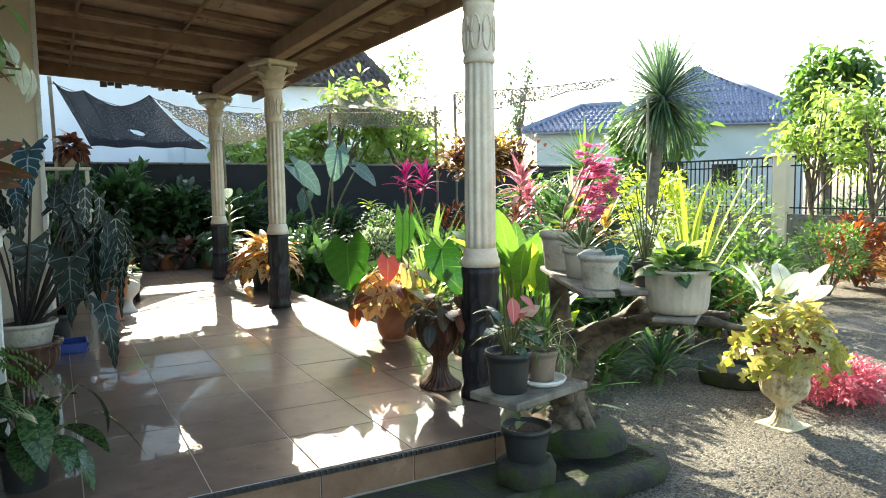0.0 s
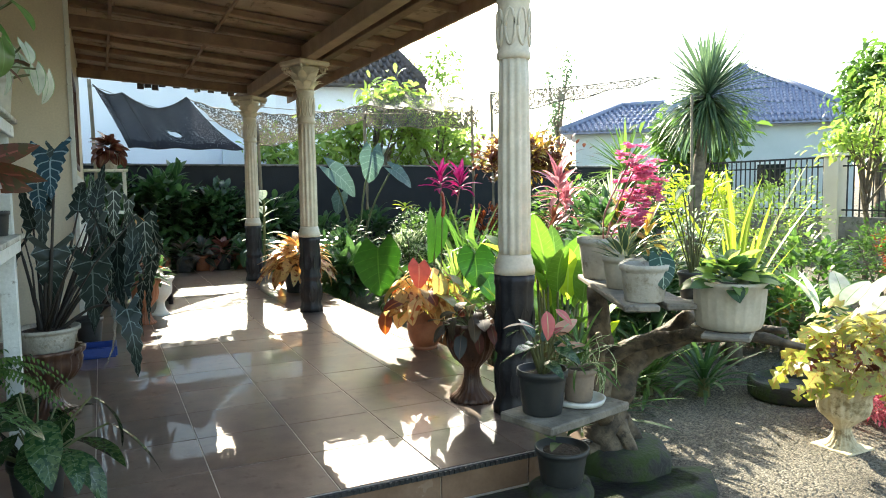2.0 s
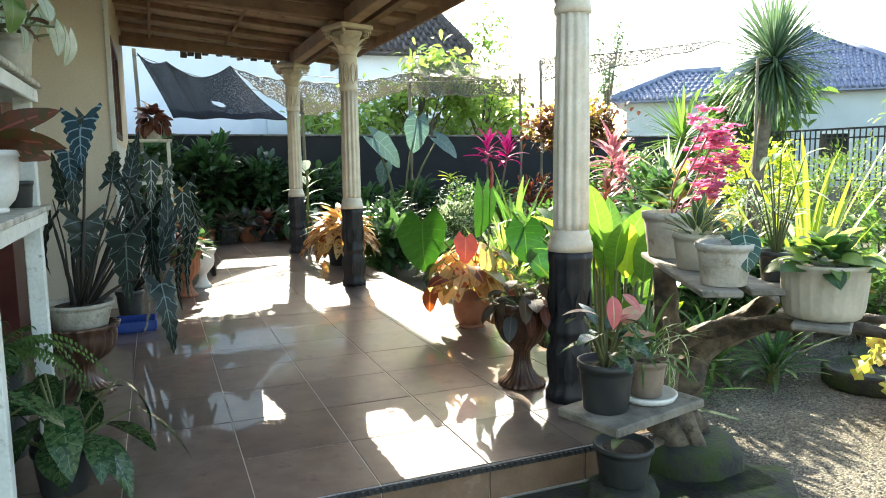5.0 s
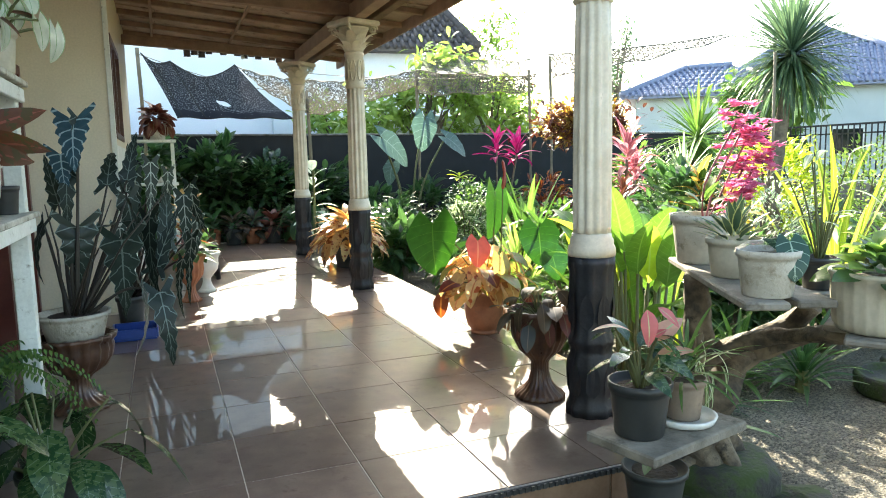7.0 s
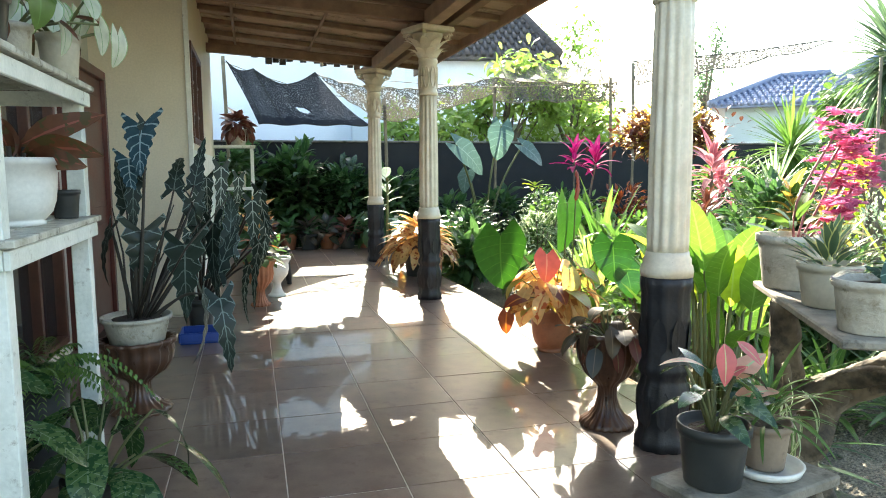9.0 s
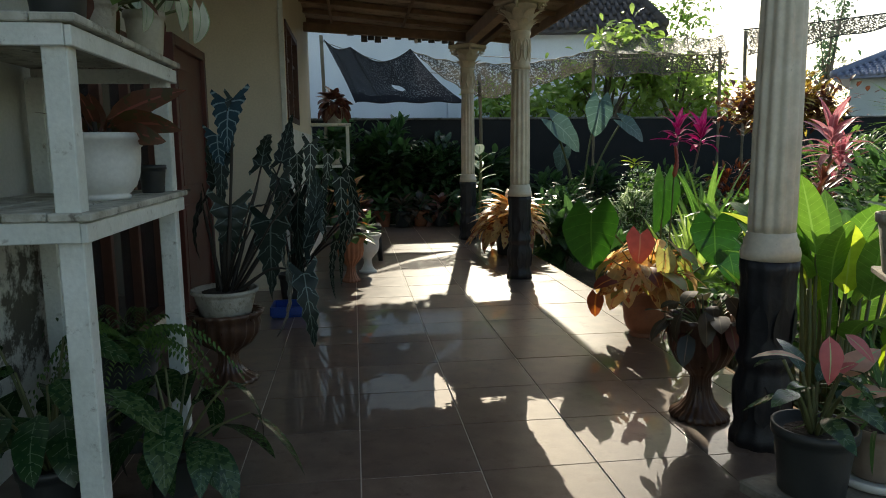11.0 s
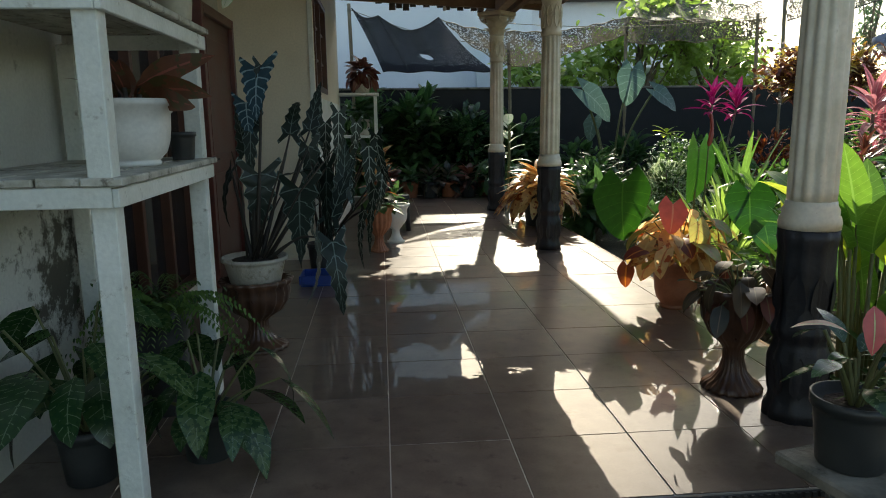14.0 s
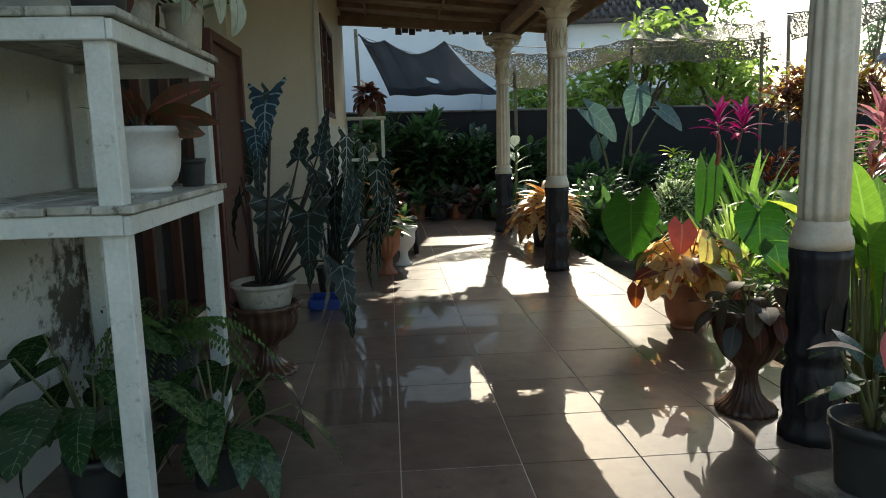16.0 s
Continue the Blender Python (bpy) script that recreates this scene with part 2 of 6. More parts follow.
URNSTONE = surf("cream_stone_urn", (0.5, 0.42, 0.26), (0.66, 0.58, 0.4), rough=0.8, scale=9, stain=(0.24, 0.19, 0.1), stain_scale=10, stain_at=0.52, bump=0.6)
BLACKPOT = surf("black_plastic", (0.025, 0.027, 0.027), (0.045, 0.047, 0.045), rough=0.45, scale=9, bump=0.06)
BEIGEPOT = surf("beige_pot", (0.4, 0.36, 0.27), (0.52, 0.47, 0.36), rough=0.6, scale=9, bump=0.1)
BROWNPOT = surf("dull_brown_pot", (0.2, 0.15, 0.11), (0.29, 0.22, 0.16), rough=0.65, scale=9, stain=(0.12, 0.09, 0.06), stain_scale=12, stain_at=0.58, bump=0.15)
STUMP = surf("grey_driftwood", (0.04, 0.03, 0.02), (0.2, 0.155, 0.1), rough=0.85, scale=13, stain=(0.035, 0.028, 0.02), stain_scale=9, stain_at=0.52, bump=1.0, fine=35)
BARK = surf("bark", (0.09, 0.07, 0.05), (0.2, 0.165, 0.12), rough=0.9, scale=14, bump=0.9, fine=40)
IRON = surf("black_iron", (0.012, 0.012, 0.012), (0.03, 0.028, 0.026), rough=0.5, bump=0.1)
BLUEPL = surf("blue_plastic", (0.01, 0.04, 0.22), (0.015, 0.06, 0.3), rough=0.4, bump=0.02)
BAMBOO = surf("bamboo_pole", (0.16, 0.13, 0.08), (0.26, 0.21, 0.13), rough=0.7, scale=9)
STEM = surf("plant_stem", (0.08, 0.1, 0.03), (0.13, 0.13, 0.05), rough=0.6, bump=0.1)
CORDSTEM = surf("reddish_stem", (0.2, 0.05, 0.06), (0.3, 0.1, 0.1), rough=0.6, bump=0.1)
STEMDK = surf("dark_stem", (0.022, 0.018, 0.013), (0.045, 0.034, 0.024), rough=0.6, bump=0.1)

# window glass, dark behind
glass, _nt, _b, _N, _L = nodes_of("dark_glass")
_b.inputs["Base Color"].default_value = (0.015, 0.017, 0.02, 1)
_b.inputs["Roughness"].default_value = 0.06
_b.inputs["Specular IOR Level"].default_value = 0.6

# shade net: fine threads with holes between
def netmat(name, col, hole, scale, glow=0.4):
    m, nt, bsdf, N, L = nodes_of(name)
    bsdf.inputs["Base Color"].default_value = (*col, 1)
    bsdf.inputs["Roughness"].default_value = 0.7
    geo = N.new("ShaderNodeNewGeometry")
    n = N.new("ShaderNodeTexNoise")
    n.inputs["Scale"].default_value, n.inputs["Detail"].default_value = scale, 4
    n.inputs["Roughness"].default_value = 0.75
    L.new(geo.outputs["Position"], n.inputs["Vector"])
    r = N.new("ShaderNodeMath")
    r.operation = "GREATER_THAN"
    r.inputs[1].default_value = hole
    L.new(n.outputs[0], r.inputs[0])
    t = N.new("ShaderNodeBsdfTransparent")
    ms = N.new("ShaderNodeMixShader")
    L.new(r.outputs[0], ms.inputs[0])
    tl = N.new("ShaderNodeBsdfTranslucent")
    tl.inputs[0].default_value = (*[min(1, c * 1.5) for c in col], 1)
    m2 = N.new("ShaderNodeMixShader")
    m2.inputs[0].default_value = glow
    L.new(bsdf.outputs[0], m2.inputs[1])
    L.new(tl.outputs[0], m2.inputs[2])
    L.new(m2.outputs[0], ms.inputs[1])
    L.new(t.outputs[0], ms.inputs[2])
    L.new(ms.outputs[0], N["Material Output"].inputs[0])
    return m


NETDARK = netmat("dark_shade_net", (0.018, 0.02, 0.028), 0.6, 160, 0.2)
NETOLD = netmat("torn_shade_net", (0.075, 0.07, 0.058), 0.54, 30, 0.28)

DUSTPINK = leafmat("leaf_dusty_pink", (0.42, 0.06, 0.1), (0.55, 0.16, 0.2), vein=(0.6, 0.3, 0.32), mid=0.05, trans=0.4)
DUSTROSE = leafmat("leaf_dusty_rose", (0.28, 0.07, 0.1), (0.45, 0.2, 0.22), vein=(0.5, 0.3, 0.3), mid=0.06, trans=0.4)
PINKLEAF = leafmat("leaf_rose", (0.5, 0.12, 0.12), (0.6, 0.22, 0.2), vein=(0.45, 0.5, 0.25), mid=0.03, trans=0.4)
G_BLUE = leafmat("leaf_blue_green", (0.045, 0.09, 0.055), (0.1, 0.155, 0.09), vein=(0.2, 0.28, 0.14), mid=0.05, trans=0.4)
PLANKOLD = surf("old_grey_plank", (0.13, 0.115, 0.09), (0.28, 0.25, 0.2), rough=0.85, scale=10, stain=(0.07, 0.06, 0.045), stain_scale=9, stain_at=0.56, bump=0.5)
G_DARK = leafmat("leaf_dark_green", (0.03, 0.075, 0.026), (0.075, 0.14, 0.048), vein=(0.09, 0.17, 0.06), mid=0.03)
G_MID = leafmat("leaf_mid_green", (0.06, 0.13, 0.03), (0.13, 0.22, 0.055), vein=(0.16, 0.28, 0.08), mid=0.03)
G_BRIGHT = leafmat("leaf_bright_green", (0.19, 0.29, 0.06), (0.3, 0.4, 0.12), vein=(0.28, 0.42, 0.1), mid=0.03, trans=0.5)
G_CANNA = leafmat("leaf_canna", (0.07, 0.16, 0.03), (0.13, 0.23, 0.045), vein=(0.18, 0.3, 0.08), mid=0.03, side=0.05, nside=12, trans=0.45, rough=0.3)
G_PALM = leafmat("leaf_palm_blade", (0.22, 0.31, 0.05), (0.38, 0.44, 0.09), vein=(0.4, 0.46, 0.14), mid=0.04, trans=0.45)
G_LIME = leafmat("leaf_lime", (0.32, 0.42, 0.05), (0.48, 0.54, 0.1), vein=(0.45, 0.52, 0.15), mid=0.03, trans=0.5)
ANTH = leafmat("leaf_anthurium", (0.018, 0.07, 0.012), (0.04, 0.12, 0.02), vein=(0.08, 0.18, 0.035), mid=0.015, side=0.035, nside=6, trans=0.28, rough=0.28)
ANTHPINK = leafmat("leaf_salmon", (0.3, 0.06, 0.04), (0.34, 0.085, 0.055), vein=(0.36, 0.14, 0.08), mid=0.03, trans=0.18)
ALOC = leafmat("leaf_alocasia", (0.006, 0.014, 0.009), (0.013, 0.026, 0.017), vein=(0.13, 0.17, 0.15), mid=0.025, side=0.08, nside=6, edge=(0.14, 0.2, 0.19), edge_w=0.02, trans=0.12, rough=0.5)
ALOC2 = leafmat("leaf_alocasia_silver", (0.01, 0.022, 0.014), (0.022, 0.04, 0.027), vein=(0.36, 0.41, 0.35), mid=0.03, side=0.11, nside=7, edge=(0.2, 0.25, 0.21), edge_w=0.015, trans=0.12, rough=0.5)
ELEPH = leafmat("leaf_elephant_ear", (0.05, 0.1, 0.08), (0.08, 0.14, 0.11), vein=(0.16, 0.23, 0.2), mid=0.02, side=0.06, nside=6, trans=0.3)
ALOCBLUE = leafmat("leaf_alocasia_blue", (0.02, 0.06, 0.085), (0.03, 0.08, 0.11), vein=(0.3, 0.42, 0.46), mid=0.03, side=0.14, nside=6, trans=0.15, rough=0.3)
AGLA = leafmat("leaf_aglaonema", (0.022, 0.06, 0.02), (0.06, 0.11, 0.038), vein=(0.13, 0.19, 0.11), mid=0.018, side=0.09, nside=9, spots=(0.02, 0.055, 0.02), spot_scale=48, spot_at=0.53, trans=0.25, rough=0.22)
AGLARED = leafmat("leaf_bronze_red", (0.11, 0.045, 0.026), (0.18, 0.078, 0.042), vein=(0.3, 0.1, 0.075), mid=0.05, spots=(0.09, 0.07, 0.03), spot_scale=20, trans=0.35)
DKBRONZE = leafmat("leaf_dark_bronze", (0.03, 0.035, 0.02), (0.075, 0.05, 0.03), vein=(0.14, 0.1, 0.06), mid=0.03, trans=0.3, rough=0.3)
DKRED = leafmat("leaf_dull_red", (0.1, 0.03, 0.022), (0.17, 0.06, 0.04), vein=(0.2, 0.14, 0.07), mid=0.04, trans=0.2)
CALWHITE = leafmat("leaf_white_caladium", (0.55, 0.6, 0.48), (0.68, 0.72, 0.6), vein=(0.25, 0.4, 0.2), mid=0.02, edge=(0.3, 0.45, 0.22), edge_w=0.05, trans=0.4)
CROTON_O = leafmat("leaf_croton_orange", (0.5, 0.27, 0.1), (0.6, 0.43, 0.19), vein=(0.6, 0.45, 0.2), mid=0.05, spots=(0.25, 0.08, 0.03), spot_scale=18, trans=0.4)
CROTON_R = leafmat("leaf_croton_red", (0.15, 0.035, 0.025), (0.27, 0.085, 0.035), vein=(0.5, 0.2, 0.06), mid=0.05, trans=0.4)
CROTON_Y = leafmat("leaf_croton_yellow", (0.34, 0.28, 0.07), (0.4, 0.2, 0.065), vein=(0.6, 0.5, 0.15), mid=0.06, trans=0.45)
PINK = leafmat("leaf_pink", (0.5, 0.08, 0.22), (0.68, 0.32, 0.46), vein=(0.75, 0.45, 0.55), mid=0.05, trans=0.4)
CORDY = leafmat("leaf_cordyline", (0.38, 0.02, 0.11), (0.55, 0.06, 0.2), vein=(0.6, 0.15, 0.28), mid=0.05, trans=0.45)
HEUCH = leafmat("leaf_yellow_green", (0.2, 0.25, 0.05), (0.44, 0.4, 0.13), vein=(0.4, 0.24, 0.09), mid=0.03, side=0.05, nside=4, spots=(0.26, 0.16, 0.06), spot_scale=26, spot_at=0.6, trans=0.45)
SANSE = leafmat("leaf_snake", (0.06, 0.11, 0.06), (0.1, 0.16, 0.08), edge=(0.5, 0.5, 0.2), edge_w=0.12, trans=0.2)
SYNG = leafmat("leaf_arrow_veined", (0.02, 0.06, 0.04), (0.03, 0.08, 0.05), vein=(0.3, 0.4, 0.3), mid=0.03, side=0.07, nside=5, trans=0.2)
CREAMLEAF = leafmat("leaf_cream_yellow", (0.66, 0.4, 0.16), (0.75, 0.62, 0.36), vein=(0.6, 0.3, 0.16), mid=0.05, spots=(0.5, 0.16, 0.08), spot_scale=12, spot_at=0.6, trans=0.55)
PALEPINK = leafmat("leaf_pale_pink", (0.62, 0.32, 0.22), (0.7, 0.5, 0.38), vein=(0.4, 0.5, 0.25), mid=0.05, trans=0.45)
VARIEG = leafmat("leaf_variegated", (0.25, 0.36, 0.16), (0.5, 0.56, 0.36), vein=(0.65, 0.68, 0.5), mid=0.1, edge=(0.08, 0.16, 0.05), edge_w=0.12, trans=0.4)

# ---- mesh helpers ----


def thing(name, loc, label, category, group="", rz=0.0):
    ob = new(name)
    ob.empty_display_size = 0.1
    ob.matrix_world = pose(*loc, 0, 0, rz)
    return tagged(ob, label, category, group)


def to_mesh(name, verts, faces, uvs=None, smooth=False):
    me = bpy.data.meshes.new(name)
    me.from_pydata([tuple(v) for v in verts], [], [tuple(f) for f in faces])
    if uvs is not None:
        lay = me.uv_layers.new(name="UVMap")
        idx = np.empty(len(me.loops), dtype=np.int32)
        me.loops.foreach_get("vertex_index", idx)
        lay.data.foreach_set("uv", np.asarray(uvs, dtype=np.float32)[idx].ravel())
    if smooth:
        me.polygons.foreach_set("use_smooth", [True] * len(me.polygons))
    me.update()
    return me


def part(name, me, material, parent=None, label="", m=None):
    """One mesh object under a thing; me is a bmesh or a mesh."""
    if isinstance(me, bmesh.types.BMesh):
        data = bpy.data.meshes.new(name)
        me.to_mesh(data)
        me.free()
        me = data
    if material and not me.materials:
        me.materials.append(material)
    ob = new(name, me)
    if parent:
        ob.parent = parent
    if m is not None:
        ob.matrix_basis = m
    if label:
        tagged(ob, label)
    return ob


def box(x0, x1, y0, y1, z0, z1, bevel=0.0, bm=None):
    bm2 = bmesh.new()
    bmesh.ops.create_cube(bm2, size=1, matrix=Matrix.LocRotScale(((x0 + x1) / 2, (y0 + y1) / 2, (z0 + z1) / 2), None, (abs(x1 - x0), abs(y1 - y0), abs(z1 - z0))))
    if bevel:
        bmesh.ops.bevel(bm2, geom=bm2.edges[:], offset=bevel, segments=1, affect="EDGES")
    if bm is None:
        return bm2
    me = bpy.data.meshes.new("tmp")
    bm2.to_mesh(me)
    bm.from_mesh(me)
    bpy.data.meshes.remove(me)
    bm2.free()
    return bm


def lathe(profile, seg=28, flute=0, depth=0.0, wob=0.0):
    """A turned body from (radius, height) rows; flute: that many shallow grooves."""
    verts, faces = [], []
    for k, (r, z) in enumerate(profile):
        for i in range(seg):
            a = 2 * math.pi * i / seg
            rr = r
            if flute:
                rr = r * (1 - depth * abs(math.cos(flute * a / 2)) ** 3)
            if wob:
                rr *= 1 + wob * noise.noise((math.cos(a) * 2, math.sin(a) * 2, z * 6))
            verts.append((rr * math.cos(a), rr * math.sin(a), z))
    n = len(profile)
    for k in range(n - 1):
        for i in range(seg):
            j = (i + 1) % seg
            faces.append((k * seg + i, k * seg + j, (k + 1) * seg + j, (k + 1) * seg + i))
    faces.append(tuple(range(seg))[::-1])
    faces.append(tuple((n - 1) * seg + i for i in range(seg)))
    return verts, faces


def tube(points, radii, seg=8, wob=0.0):
    verts, faces = [], []
    pts = [Vector(p) for p in points]
    for k, p in enumerate(pts):
        d = (pts[min(k + 1, len(pts) - 1)] - pts[max(k - 1, 0)]).normalized()
        q = d.to_track_quat("Z", "Y")
        r = radii[k] if isinstance(radii, (list, tuple)) else radii
        for i in range(seg):
            a = 2 * math.pi * i / seg
            rr = r * (1 + wob * noise.noise((p.x * 9 + math.cos(a) * 1.5, p.y * 9 + math.sin(a) * 1.5, p.z * 9)))
            verts.append(p + q @ Vector((rr * math.cos(a), rr * math.sin(a), 0)))
    for k in range(len(pts) - 1):
        for i in range(seg):
            j = (i + 1) % seg
            faces.append((k * seg + i, k * seg + j, (k + 1) * seg + j, (k + 1) * seg + i))
    faces.append(tuple(range(seg))[::-1])
    faces.append(tuple((len(pts) - 1) * seg + i for i in range(seg)))
    return verts, faces


def joined(pieces):
    V, F = [], []
    for v, f in pieces:
        o = len(V)
        V += [tuple(p) for p in v]
        F += [tuple(i + o for i in q) for q in f]
    return V, F


def smooth_curve(points, n=6):
    """A soft line through the given points."""
    P = [Vector(p) for p in points]
    out = []
    for i in range(len(P) - 1):
        a, b, c, d = P[max(i - 1, 0)], P[i], P[i + 1], P[min(i + 2, len(P) - 1)]
        for k in range(n):
            t = k / n
            out.append(0.5 * (2 * b + (c - a) * t + (2 * a - 5 * b + 4 * c - d) * t * t + (3 * b - a - 3 * c + d) * t ** 3))
    out.append(P[-1])
    return out


PROFILES = {
    "lance": lambda v: math.sin(math.pi * min(1, v ** 0.8)) ** 0.85,
    "oval": lambda v: math.sin(math.pi * v ** 0.75) ** 0.6,
    "heart": lambda v: (1 - v) ** 0.55 * (0.55 + 0.9 * min(1, v * 3.2)) if v < 1 else 0,
    "strap": lambda v: min(1, 0.35 + v * 2.5) * (1 - v ** 4) ** 0.8,
    "arrow": lambda v: (1 - v) ** 0.8 * 1.15,
    "maple": lambda v: math.sin(math.pi * v ** 0.7) ** 0.6 * (0.66 + 0.34 * math.cos(v * 5 * math.pi)),
}


def leaf_geo(L, W, kind="lance", n=6, droop=0.5, fold=0.2, wave=0.0, lobe=0.0, waves=5):
    """A blade along +y from its stalk, upper side to +z: vertices, faces, blade coordinates."""
    V, UV, F = [], [], []
    p = PROFILES[kind]
    for i in range(n + 1):
        v = i / n
        w = max(W / 2 * p(v), 0.0004)
        a = max(droop, 1e-3)
        y, z = L * math.sin(a * v) / a, -L * (1 - math.cos(a * v)) / a
        ww = w * (1 + wave * math.sin(v * waves * 2 * math.pi))
        back = lobe * L * (1 - v) ** 3
        dz = fold * w + wave * 0.5 * w * math.cos(v * waves * 2 * math.pi)
        V += [(-ww, y - back, z + dz), (0, y, z), (ww, y - back, z + dz * 0.9)]
        UV += [(0, v), (0.5, v), (1, v)]
    for i in range(n):
        o = 3 * i
        F += [(o, o + 1, o + 4, o + 3), (o + 1, o + 2, o + 5, o + 4)]
    return np.array(V), F, np.array(UV)


def aim(base, yaw, tilt, roll=0.0, s=1.0):
    """A leaf's place: heading yaw (degrees from +y), tilt above level, twist, size."""
    return Matrix.Translation(base) @ Euler((0, 0, radians(yaw))).to_matrix().to_4x4() @ Euler((radians(tilt), 0, 0)).to_matrix().to_4x4() @ Euler((0, radians(roll), 0)).to_matrix().to_4x4() @ Matrix.Scale(s, 4)


def cluster(name, items):
    """Many blades in one mesh: items are (geometry, matrix)."""
    Vs, Fs, Us, o = [], [], [], 0
    for (V, F, UV), m in items:
        M = np.array(m)
        Vs.append(V @ M[:3, :3].T + M[:3, 3])
        Us.append(UV)
        Fs += [tuple(i + o for i in f) for f in F]
        o += len(V)
    return to_mesh(name, np.concatenate(Vs), Fs, np.concatenate(Us), smooth=True)


R = random.Random(7)


def pot_mesh(r, h, kind="round", flute=0):
    if kind == "round":
        p = [(r * 0.62, 0), (r * 0.66, h * 0.03), (r * 0.8, h * 0.28), (r * 0.92, h * 0.62), (r * 0.96, h * 0.82), (r * 1.02, h * 0.84), (r * 1.05, h * 0.97), (r * 1.03, h), (r * 0.93, h), (r * 0.9, h * 0.88)]
    elif kind == "bowl":
        p = [(r * 0.55, 0), (r * 0.6, h * 0.05), (r * 0.58, h * 0.1), (r * 0.78, h * 0.3), (r * 0.9, h * 0.6), (r * 0.93, h * 0.8), (r * 1.0, h * 0.83), (r * 1.04, h * 0.95), (r * 1.0, h), (r * 0.9, h), (r * 0.88, h * 0.9)]
    elif kind == "urn":
        p = [(r * 0.62, 0), (r * 0.64, h * 0.04), (r * 0.5, h * 0.07), (r * 0.46, h * 0.1), (r * 0.36, h * 0.16), (r * 0.29, h * 0.24), (r * 0.28, h * 0.34), (r * 0.36, h * 0.38), (r * 0.55, h * 0.46), (r * 0.78, h * 0.56), (r * 0.86, h * 0.7), (r * 0.84, h * 0.84), (r * 0.9, h * 0.9), (r * 1.02, h * 0.95), (r * 1.04, h), (r * 0.92, h), (r * 0.86, h * 0.9)]
    elif kind == "goblet":
        p = [(r * 0.84, 0), (r * 0.86, h * 0.03), (r * 0.78, h * 0.06), (r * 0.6, h * 0.1), (r * 0.4, h * 0.18), (r * 0.3, h * 0.3), (r * 0.3, h * 0.4), (r * 0.4, h * 0.45), (r * 0.72, h * 0.55), (r * 0.93, h * 0.69), (r * 0.98, h * 0.82), (r * 0.95, h * 0.9), (r * 1.06, h * 0.95), (r * 1.08, h), (r * 0.95, h), (r * 0.9, h * 0.9)]
    elif kind == "tub":
        p = [(r * 0.78, 0), (r * 0.86, h * 0.04), (r * 0.93, h * 0.18), (r * 0.98, h * 0.6), (r, h * 0.9), (r * 1.04, h * 0.92), (r * 1.05, h * 0.99), (r * 1.02, h), (r * 0.96, h), (r * 0.93, h * 0.88)]
    elif kind == "planter":
        p = [(r * 0.63, 0), (r * 0.64, h * 0.06), (r * 0.59, h * 0.07), (r * 0.64, h * 0.1), (r * 0.79, h * 0.2), (r * 0.88, h * 0.36), (r * 0.925, h * 0.58), (r * 0.94, h * 0.78), (r * 0.985, h * 0.8), (r * 0.99, h * 0.88), (r * 1.06, h * 0.9), (r * 1.07, h * 0.98), (r * 1.04, h), (r * 0.94, h), (r * 0.9, h * 0.88)]
    else:
        p = [(r * 0.74, 0), (r * 0.76, h * 0.02), (r * 0.9, h * 0.75), (r * 0.92, h * 0.84), (r * 0.99, h * 0.85), (r * 1.0, h), (r * 0.93, h), (r * 0.9, h * 0.88)]
    return lathe(p, 72 if flute else 26, flute, 0.1 if kind in ("urn", "goblet") else 0.035)


def add_pot(parent, r, h, mat, kind="taper", z=0.0, flute=0, name="pot", label=""):
    v, f = pot_mesh(r, h, kind, flute)
    p = part(name, to_mesh(name, v, f, smooth=True), mat, parent, label, Matrix.Translation((0, 0, z)))
    v, f = lathe([(r * 0.87, h * 0.86), (r * 0.6, h * 0.89), (r * 0.02, h * 0.9)], 18, wob=0.1)
    part("soil", to_mesh("soil", v, f, smooth=True), SOIL, p)
    return p


def leaves_as_parts(parent, geos, mat, mats, name="leaf", label=""):
    """Each blade an object of its own, sharing a few meshes."""
    data = []
    for g in geos:
        me = to_mesh(name, g[0], g[1], g[2], smooth=True)
        me.materials.append(mat)
        data.append(me)
    for i, m in enumerate(mats):
        ob = part(name, data[i % len(data)], None, parent, label, m)


def rosette(n, z0, lift, spread, r0=0.02, s=(0.8, 1.2), roll=15, yaw0=0.0):
    out = []
    for i in range(n):
        yaw = yaw0 + i * 137.5 + R.uniform(-12, 12)
        k = i / max(1, n - 1)
        a = radians(yaw)
        rr = r0 * (1 - k)
        out.append(aim((-math.sin(a) * rr, math.cos(a) * rr, z0 + k * lift), yaw, spread[0] + (spread[1] - spread[0]) * k + R.uniform(-8, 8), R.uniform(-roll, roll), R.uniform(*s)))
    return out


def stem_parts(parent, tubes, mat, name="stem"):
    for v, f in tubes:
        part(name, to_mesh(name, v, f, smooth=True), mat, parent)


